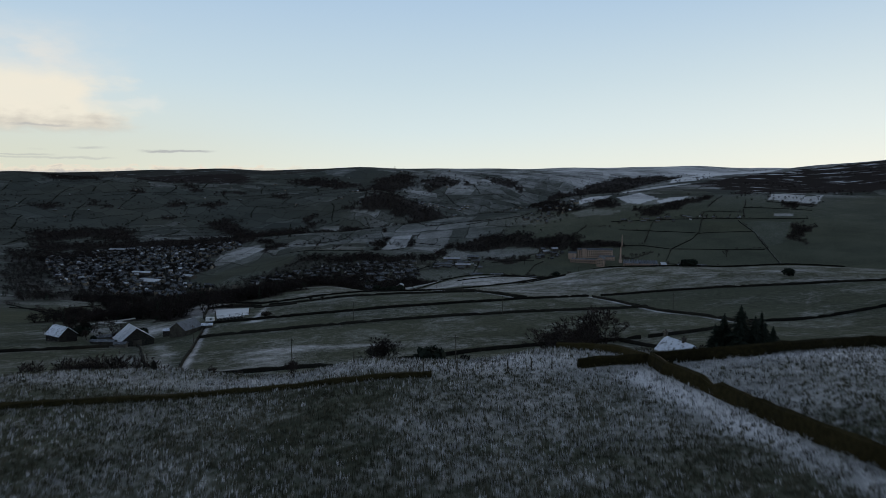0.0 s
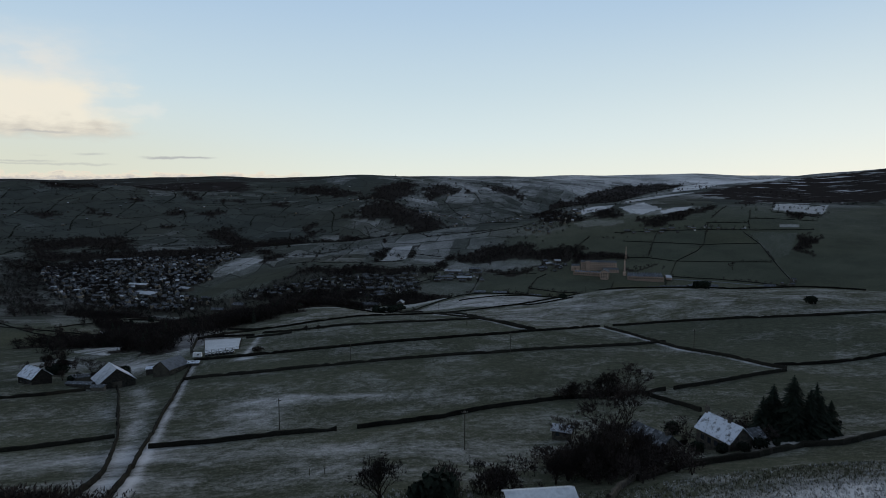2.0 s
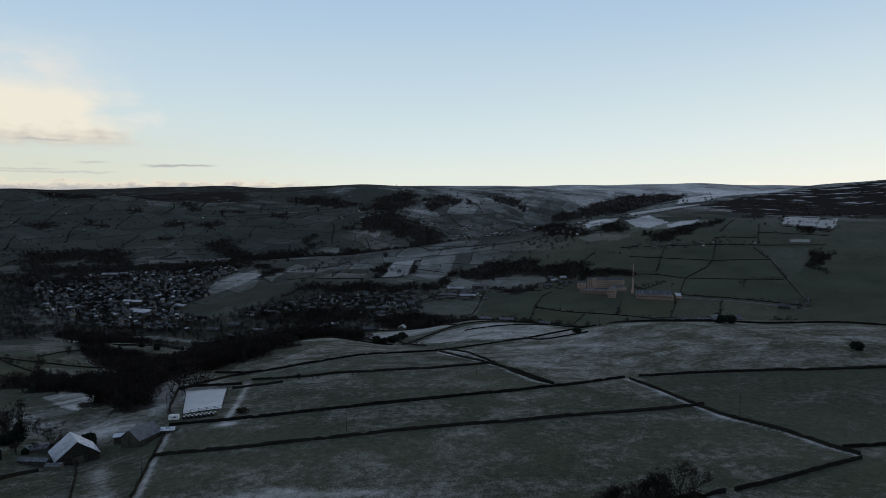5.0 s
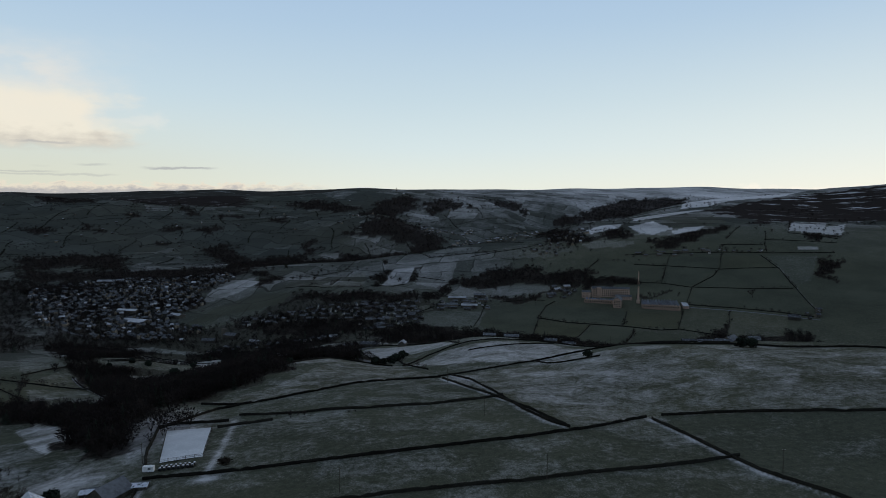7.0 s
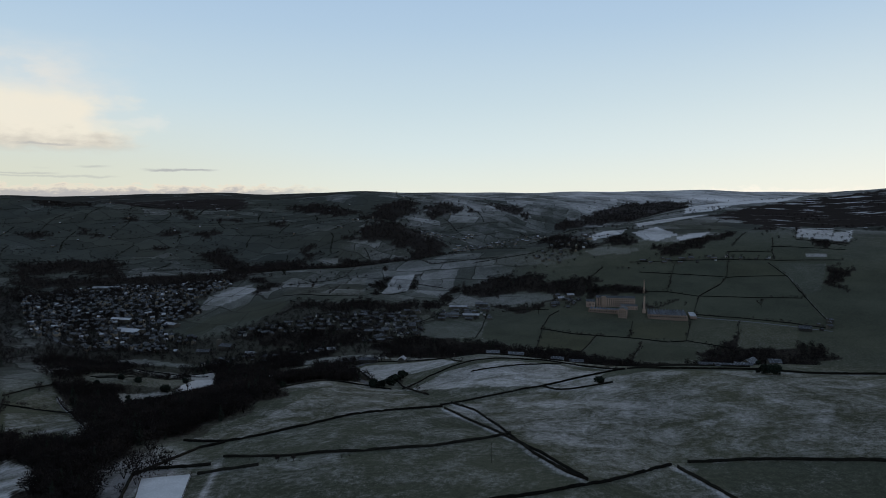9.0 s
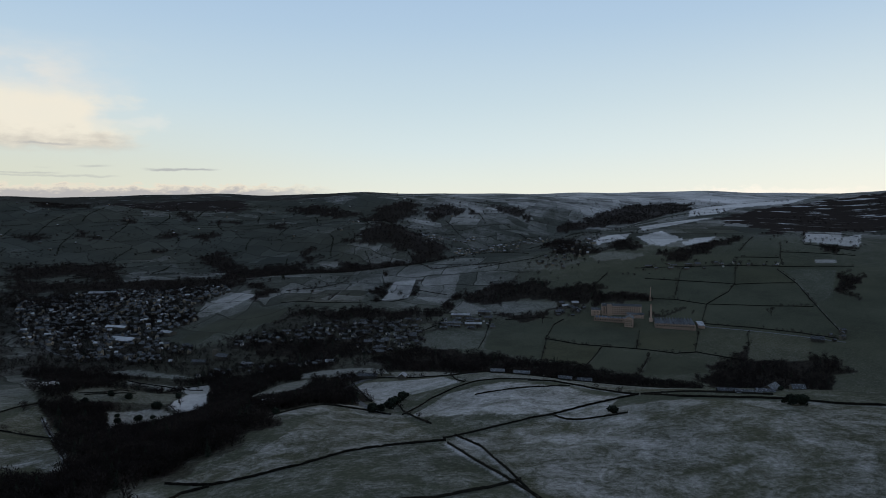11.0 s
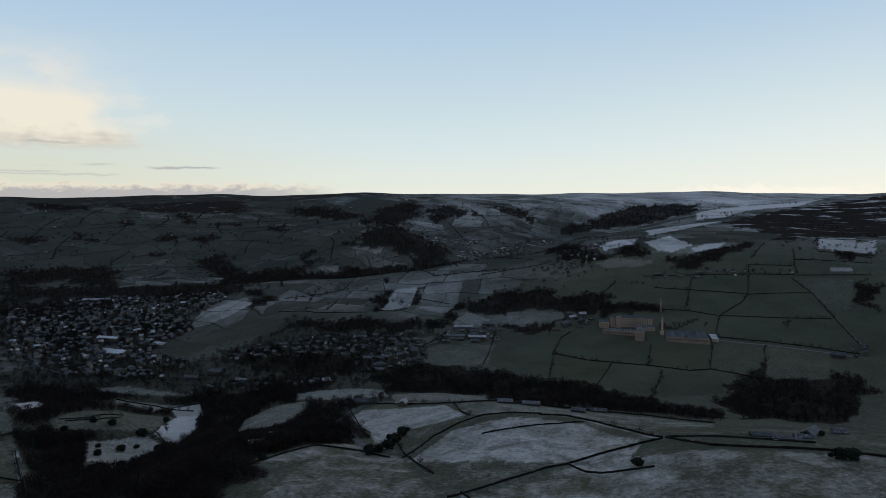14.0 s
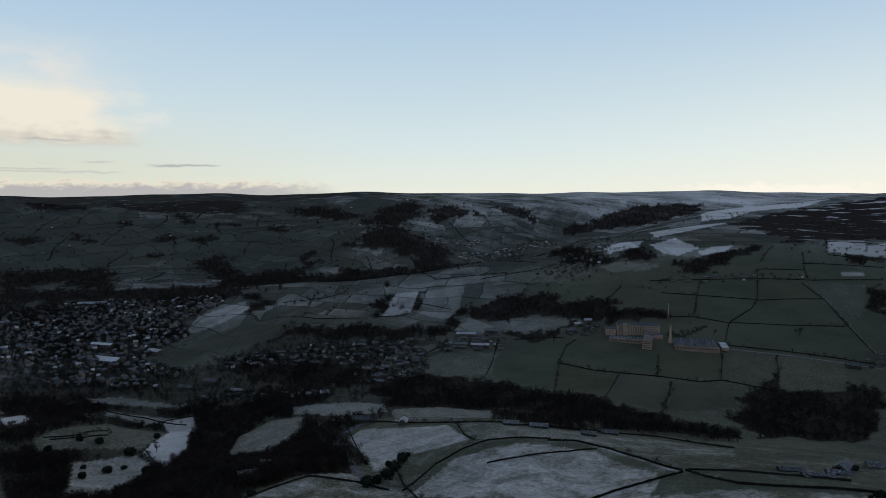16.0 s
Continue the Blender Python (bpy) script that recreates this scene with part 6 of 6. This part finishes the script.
def chimney(h, r0, r1, label, n=8):
    root = tagged(new("mill_chimney"), label, "chimney")
    base = Shape().box(-r0 * 1.5, -r0 * 1.5, -4, r0 * 1.5, r0 * 1.5, h * 0.16, 0.1).box(-r0 * 1.7, -r0 * 1.7, h * 0.16, r0 * 1.7, r0 * 1.7, h * 0.16 + 0.5, 0.1)
    sub("plinth", base.mesh("plinth", MILL_STONE), root)
    s = Shape()
    tube(s, (0, 0, h * 0.16), (0, 0, h * 0.95), r0, r1, n)
    sub("shaft", s.mesh("shaft", MILL_STONE), root)
    c = Shape()
    tube(c, (0, 0, h * 0.93), (0, 0, h * 0.96), r1 * 1.25, r1 * 1.35, n)
    tube(c, (0, 0, h * 0.96), (0, 0, h), r1 * 1.1, r1 * 1.05, n)
    sub("cap", c.mesh("cap", MILL_STONE), root)
    return root


chimney(31, 2.0, 1.3, "tall tapered stone mill chimney").matrix_basis = place(382.5, 1256, -12)
chimney(26, 1.3, 0.8, "slender pale stone chimney on the hillside").matrix_basis = place(417, 1361, 0)

# ---- town, estate and hamlets ----
TERRACE = [
    house(9, 8, 5.4, 2.8, (SLATE, SLATE), HOUSE_STONE, "two-storey stone house with frosted slates", ((-3.9, 1.1),), None, "house", "houses of the valley"),
    house(20, 8, 5.6, 2.8, (SLATE, SNOW_ROOF), HOUSE_STONE, "terrace of sooty stone with snow on the roof", ((-9, 1.1), (-3, 1.1), (5, 1.1)), None, "house", "houses of the valley"),
    house(8, 7, 5.0, 2.4, (SLATE, SLATE), PALE_RENDER, "pale rendered house with a dark slate roof", ((3.4, 1.0),), None, "house", "houses of the valley"),
    house(16, 9, 7.8, 3.2, (SLATE, SNOW_ROOF), HOUSE_STONE, "tall stone house pair with several chimneys", ((-7, 1.2), (0, 1.2), (7, 1.2)), None, "house", "houses of the valley"),
    house(11, 7, 3.4, 2.4, (SLATE, SNOW_ROOF), HOUSE_STONE, "stone bungalow with thin snow on one slope", ((2, 0.9),), None, "house", "houses of the valley"),
]


def settle_row(poly, spacing, turn, mix, swing=14, keep=1.0):
    for x, y in fill(poly, spacing):
        if rng.random() > keep:
            continue
        k = mix[int(rng.integers(0, len(mix)))]
        m = place(x, y, turn + rng.normal(0, swing)) @ Matrix.Scale(rng.uniform(0.64, 0.98), 4)
        if k < len(TERRACE) and k not in placed:
            TERRACE[k].matrix_basis = m
            placed.add(k)
        else:
            copy_thing(TERRACE[k], m)


placed = set()
settle_row(TOWN_B, 14.5, -8, (0, 1, 2, 3, 4, 0), 25, 0.85)
settle_row(TOWN_C, 19, -6, (0, 1, 4, 2), 6)
settle_row(TOWN_D, 18, 20, (0, 3, 4), 25)
settle_row(TOWN_E, 24, 2, (0, 1, 2, 4), 10)
settle_row(TOWN_G, 18, 10, (3, 0), 20)
settle_row(TOWN_I, 20, -15, (1, 0, 4, 2), 14, 0.9)
settle_row(TOWN_J, 20, 5, (3, 2, 0), 15)


def far_house(w, d, h, r):
    """A light house for streets far off; roof and walls apart."""
    wall = Shape().gabled(w, d, h, r, -2)
    roof = Shape()
    for side in (-1, 1):
        roof.slope(w, d, h, r, side)
    return wall, roof


def streets(name, polys, spacing, label, keep=0.8, snowy=0.09):
    pts = np.concatenate([fill(p, spacing) for p in polys])
    pts = pts[rng.random(len(pts)) < keep]
    zs = height(pts[:, 0], pts[:, 1])
    kinds = [far_house(w, d, h, r) for w, d, h, r in ((6, 6, 5.2, 2.6), (11, 6.5, 5.2, 2.6), (5.5, 5, 5, 2.3), (8, 6, 7, 2.8), (15, 8, 5, 2))]
    parts = {"walls": Shape(), "pale_walls": Shape(), "frosted_roofs": Shape(), "snowy_roofs": Shape()}
    for i, (x, y) in enumerate(pts):
        wall, roof = kinds[int(rng.choice(5, p=(0.36, 0.26, 0.2, 0.14, 0.04)))]
        m = place(x, y, 20 * math.sin(x / 90) + 25 * math.cos(y / 120) + (90 if rng.random() < 0.3 else 0) + rng.normal(0, 14), zs[i])
        parts["pale_walls" if rng.random() < 0.25 else "walls"].add([tuple(m @ Vector(v)) for v in wall.v], wall.f)
        parts["snowy_roofs" if rng.random() < snowy else "frosted_roofs"].add([tuple(m @ Vector(v)) for v in roof.v], roof.f)
    root = tagged(new(name), label, "houses", kind="stuff")
    for k, mat in (("walls", HOUSE_STONE), ("pale_walls", OCHRE_STONE), ("frosted_roofs", SLATE), ("snowy_roofs", SNOW_ROOF)):
        if parts[k].v:
            sub(k, mesh_of(k, parts[k].v, parts[k].f, mat), root)


streets("town_streets", [TOWN_A], 12, "close streets of stone houses with frosted roofs", 0.42)
streets("upland_houses", [TOWN_F], 30, "scattered stone houses among upland fields", 0.8)
HILL_FARMS = [(-1900, 2650), (-400, 2500), (300, 3300), (500, 4100), (-300, 4000), (-2300, 3500)]
streets("hill_farms", [HILL_FARMS], 85, "stone farms strewn over the far hillside", 0.22)
streets("distant_town", [TOWN_H, TOWN_K], 21, "distant town in the valley floor with pale roofs", 0.7, 0.5)

for x, y, t, w, d, h, lab in ((-890, 1880, 4, 70, 22, 8, "long pale works shed in the town"), (-577, 1342, -20, 46, 26, 6, "white-roofed hall in the town"), (-520, 1395, -30, 30, 16, 6, "broad works building with thin snow"),
                              (-640, 1440, -15, 46, 14, 8, "long stone works range in the town"), (236, 588, 40, 13, 8, 2.0, "stone barn with a streaked pale roof on the brow"), (256, 590, -8, 9, 6, 1.8, "low stone cottage on the brow with frosted slates")):
    o = house(w, d, h, d * (0.17 if w > 20 else 0.36), (SNOW_ROOF, SNOW_ROOF) if w > 20 else (SLATE, SLATE), HOUSE_STONE, lab, (), None, "works_building" if w > 20 else "barn")
    o.matrix_basis = place(x, y, t)

for x, y, t, w, d, roof, lab in HOMESTEADS:
    o = house(w, d, 4.2, d * 0.34, (roof, roof), HOUSE_STONE, lab, ((w * 0.38, 1.0),), (3, 1), "cottage")
    o.matrix_basis = place(x, y, t)

# terraces above the mill fields and the hamlet beside the mill
for x, y, t, w, roof, lab in ((50, 1330, -6, 34, SNOW_ROOF, "long terrace of stone houses under snowy roofs"), (70, 1266, -6, 30, SNOW_ROOF, "terrace of stone houses with rows of dark windows"), (37, 1269, -4, 22, SLATE, "short stone terrace with frosted slates"), (96, 1349, -8, 24, SLATE, "stone terrace at the edge of a frosted field"), (233, 1320, 15, 18, SLATE, "stone house row beside the mill lane"), (250, 1351, 20, 13, SNOW_ROOF, "white-roofed house above the mill lane"), (272, 1365, 12, 14, SNOW_ROOF, "stone house with snowy slates beside the mill"), (247, 1372, 30, 12, SLATE, "stone cottage behind the mill houses")):
    o = house(w, 8, 5.4, 2.8, (roof, SLATE), HOUSE_STONE, lab, ((-w * 0.3, 1.1), (w * 0.3, 1.1)), (max(3, w // 5), 2), "terrace" if w > 16 else "house")
    o.matrix_basis = place(x, y, t)
# cottages and sheds along the lane under the brow
for x, y, t, w, roof, lab in ((58, 746, -8, 13, SLATE, "low stone cottage beside the lane and trees"), (80, 738, -12, 15, SLATE, "frost-roofed cottage beside the lane"), (118, 723, -20, 12, SLATE, "dark stone cottage half hidden by trees"), (143, 752, -15, 14, SLATE, "stone house with frosted slates beside the lane"), (203, 585, -10, 14, SLATE, "low frost-roofed shed beside the brow farm"), (210, 570, -8, 17, SLATE, "long low stone byre beside the brow farm"), (225, 576, -14, 12, SLATE, "small barn with a frosted slate roof on the brow")):
    o = house(w, 6, 2.4 if y > 700 else 1.1, 1.7 if y > 700 else 1.2, (roof, SLATE), SOOT_STONE, lab, (), (3, 1) if y > 700 else None, "cottage" if y > 700 else "shed")
    o.matrix_basis = place(x, y, t)

# church tower among the trees
church = tagged(new("church"), "squat stone church with a square tower among trees", "church")
sub("nave", Shape().gabled(24, 10, 7, 4, -2).mesh("nave", HOUSE_STONE), church)
for side in (-1, 1):
    sub("roof_slope", Shape().slope(24, 10, 7, 4, side).mesh("roof_slope", SLATE), church)
tw = Shape().box(-17, -3.5, -2, -10.5, 3.5, 17)
for a in (-17, -11.7):
    for b in (-3.5, 2.3):
        tw.box(a, b, 17, a + 1.2, b + 1.2, 18.4, 0.1)
sub("tower", tw.mesh("tower", HOUSE_STONE), church)
church.matrix_basis = place(-354, 1208, -20)

# monument on the far skyline
mon = tagged(new("monument"), "dark stone obelisk on a square base on the skyline", "monument")
s = Shape().box(-7, -7, -3, 7, 7, 9, 1.0)
sub("base", s.mesh("base", HOUSE_STONE), mon)
s = Shape()
tube(s, (0, 0, 9), (0, 0, 36), 3.6, 1.2, 8)
sub("shaft", s.mesh("shaft", HOUSE_STONE), mon)
mon.matrix_basis = place(-205, 4050, 0, s=0.55)

# ---- lanes ----
lane(LANE_VALLEY, 7, ASPHALT, "winding frosted lane below the brow")
lane(ROAD_MILL, 3.5, ASPHALT, "frosted hillside road beside a field wall")
lane(TRACK_LEFT, 4, SNOW_TRACK, "pale straight track across frosted fields")

lane([(-905, 1545), (-820, 1440), (-745, 1346), (-648, 1240), (-574, 1197)], 7, ASPHALT, "frosted street curving through the valley town", "street")
lane([(-780, 1737), (-628, 1550), (-574, 1421), (-575, 1348), (-596, 1313)], 6, ASPHALT, "frosted street between rows of stone houses", "street")

# ---- woods ----
BARE_SHAPES = [far_tree(100 + k) for k in range(7)]
SPRUCE_SHAPES = [far_tree(200 + k, True) for k in range(4)]
near_pts, near_h, fir_pts, fir_h, dist_pts, dist_h = [], [], [], [], [], []
for poly, gap in list(zip(WOODS, WOOD_SPACING)) + [(z, (15, 11, 11, 11)[k] if k < 4 else 15) for k, z in enumerate(ZONES)]:
    p = fill(poly, gap * 0.85, True)
    for _, patch in FIELD_PATCHES:
        for step in (0, 6, 12, 18):
            p = p[inside(p[:, 0] * (1 + step / 800), p[:, 1] + step, patch) < 0.5]
    thin = np.sin(p[:, 0] / 17 + np.sin(p[:, 1] / 29)) * np.sin(p[:, 1] / 21 + np.sin(p[:, 0] / 33))
    p = p[rng.random(len(p)) > np.clip(thin * 0.9, 0, 0.8)]
    h = rng.uniform(4.0, 11.0, len(p)) * (1 if gap < 10 else 1.1)
    far_off = p[:, 1] > 1750
    fir = (rng.random(len(p)) < 0.05) & ~far_off
    near_pts.append(p[~fir & ~far_off]), near_h.append(h[~fir & ~far_off])
    fir_pts.append(p[fir]), fir_h.append(h[fir] * 1.1)
    dist_pts.append(p[far_off]), dist_h.append(h[far_off] * 1.1)
for a, b in ((TOWN_A, 12.5), (TOWN_B, 12), (TOWN_I, 10), (TOWN_F, 20), (TOWN_D, 15), (TOWN_E, 24), (TOWN_C, 20)):
    p = fill(a, b)
    near_pts.append(p), near_h.append(rng.uniform(5, 11, len(p)))
tagged(scatter_mesh("bare_woods", np.concatenate(near_pts), np.concatenate(near_h), BARE_SHAPES, TWIGS), "dark leafless woods along the valley side", "woods", kind="stuff")
tagged(scatter_mesh("evergreens_in_woods", np.concatenate(fir_pts), np.concatenate(fir_h), SPRUCE_SHAPES, NEEDLES), "dark evergreens standing in the bare woods", "woods", kind="stuff")
tagged(scatter_mesh("distant_woods", np.concatenate(dist_pts), np.concatenate(dist_h) * 1.25, [far_tree(150 + k, sprays=44) for k in range(5)], TWIGS), "dark woods on the far valley side", "woods", kind="stuff")
# trees strewn along far field edges
strewn = np.stack([rng.uniform(-1, 1, 7000), rng.uniform(1500, 4300, 7000)], -1)
strewn[:, 0] *= 0.75 * strewn[:, 1]
strewn = strewn[np.sin(strewn[:, 0] / 97 + 2 * np.sin(strewn[:, 1] / 160)) * np.sin(strewn[:, 1] / 83 + np.sin(strewn[:, 0] / 140)) > 0.30]
strewn = strewn[height(strewn[:, 0], strewn[:, 1]) < 250]


def far_hedges():
    """Lines of thorn and small trees along the far field edges, broken by gaps."""
    out = []
    for turn, gap in ((0.42, 88.0), (1.78, 150.0)):
        c, s = math.cos(turn), math.sin(turn)
        for k in range(-45, 60):
            u = np.arange(-4200, 6200, 6.0)
            v = k * gap + 26 * np.sin(u / 210 + k * 1.7) + 14 * np.sin(u / 77 + k)
            on = np.sin(u / 95 + k * 2.3) + 0.7 * np.sin(u / 41 + k * 5.1) > 0.15
            p = np.stack([c * u - s * v, s * u + c * v], -1)[on]
            p = p[(p[:, 1] > 1850) & (p[:, 1] < 4600) & (np.abs(p[:, 0]) < 0.7 * p[:, 1]) & (p[:, 0] < 500)]
            out.append(p)
    p = np.concatenate(out) + rng.normal(0, 1.2, (sum(map(len, out)), 2))
    return p[height(p[:, 0], p[:, 1]) < 215]


def thorn_shape(seed):
    r = random.Random(seed)
    s = Shape()
    for i in range(18):
        d = Vector((r.gauss(0, 1), r.gauss(0, 1), r.gauss(0, 1))).normalized()
        at = Vector((d.x * 0.6, d.y * 0.6, 0.5 + d.z * 0.4))
        w = Vector((r.uniform(-1, 1), r.uniform(-1, 1), r.uniform(-0.2, 1))).normalized() * 0.4
        q = w.cross(d).normalized() * 0.16
        s.add([tuple(at - q), tuple(at + q), tuple(at + w)], [(0, 1, 2)])
    return s


hedge_pts = far_hedges()
tagged(scatter_mesh("far_hedges", hedge_pts, rng.uniform(2.0, 5.5, len(hedge_pts)), [thorn_shape(500 + k) for k in range(5)], HEDGE), "dark broken hedges along distant field edges", "hedges", kind="stuff")
tagged(scatter_mesh("hedgerow_trees", strewn, rng.uniform(5, 11, len(strewn)), BARE_SHAPES, TWIGS), "scattered bare trees along distant field edges", "trees", kind="stuff")

# bushes and small trees along the walls of the mill side and the valley
edge_pts = np.concatenate([along(w, 5.0) for w in FIELD_EDGES if w[0][1] > 620])
cluster = np.sin(edge_pts[:, 0] / 47 + np.sin(edge_pts[:, 1] / 31)) * np.sin(edge_pts[:, 1] / 39)
edge_pts = edge_pts[rng.random(len(edge_pts)) < 0.3 + 0.5 * cluster]
edge_pts = edge_pts + rng.normal(0, 1.6, edge_pts.shape)
tagged(scatter_mesh("wallside_trees", edge_pts, rng.uniform(2.5, 7, len(edge_pts)), BARE_SHAPES, TWIGS), "small bare trees and thorns along field walls", "trees", kind="stuff")

# undergrowth round the farmhouse trees and below the brow
thicket = np.concatenate([np.stack([rng.normal(31, 6.0, 240), rng.normal(133, 6, 240)], -1), np.stack([rng.normal(54, 7, 60), rng.normal(221, 1.5, 60)], -1), np.stack([rng.normal(70, 7, 50), rng.normal(162, 5, 50)], -1),
                          np.stack([rng.normal(7, 5, 26), rng.normal(116, 2.0, 26)], -1), np.stack([rng.normal(-54, 4.5, 60), rng.normal(103, 2, 60)], -1), np.stack([rng.normal(-182, 8, 24), rng.normal(338, 5, 24)], -1)])
tagged(scatter_mesh("undergrowth", thicket, rng.uniform(1.6, 5.0, len(thicket)), BARE_SHAPES, TWIGS), "tangled bare undergrowth beneath the trees", "bushes", kind="stuff")

# ---- rough grass on the brow ----


def tuft_shapes():
    out = []
    for k in range(6):
        r = random.Random(300 + k)
        s = Shape()
        for _ in range(6):
            a, lean = r.uniform(0, 6.28), r.uniform(0.1, 0.4)
            c, q = (r.uniform(-0.5, 0.5), r.uniform(-0.5, 0.5)), r.uniform(0.07, 0.16)
            s.add([(c[0] - math.sin(a) * q, c[1] + math.cos(a) * q, 0), (c[0] + math.sin(a) * q, c[1] - math.cos(a) * q, 0), (c[0] + math.cos(a) * lean, c[1] + math.sin(a) * lean, r.uniform(0.7, 1.5))], [(0, 1, 2)])
        out.append(s)
    return out


TUFTS = tuft_shapes()
n = 120000
gy = 16 + 100 * rng.random(n) ** 1.25
gx = rng.uniform(-1, 1, n) * (26 + 0.80 * gy)
grass_pts = np.stack([gx, gy], -1)
white = np.sin(gx / 7 + np.sin(gy / 5)) * np.sin(gy / 6 + np.sin(gx / 9)) * 0.25 + rng.random(n) + 0.9 * (soft_spots(gx, gy, FROST_SPOTS) + frost_lines(gx, gy) - 0.05) - 0.11 * np.clip((56 - gy) / 12, 0, 1) * (gx < 22) > 0.76
tagged(scatter_mesh("frosted_grass", grass_pts[white], rng.uniform(0.14, 0.42, white.sum()), TUFTS, FROST_GRASS), "frost-whitened tufts of rough grass", "grass", kind="stuff")
tagged(scatter_mesh("dead_grass", grass_pts[~white], rng.uniform(0.14, 0.40, (~white).sum()), TUFTS, GRASS), "dull tufts of rough winter grass", "grass", kind="stuff")

# ---- fence posts on the brow ----
POST = Shape().box(-0.07, -0.06, -0.4, 0.07, 0.06, 1.25, 0.015).mesh("fence_post", TIMBER)
for x, y in POSTS:
    o = tagged(new("fence_post", POST), "thin weathered fence post in rough grass", "fence post", "fence posts on the brow")
    o.matrix_basis = place(x, y, x * 40 % 90)
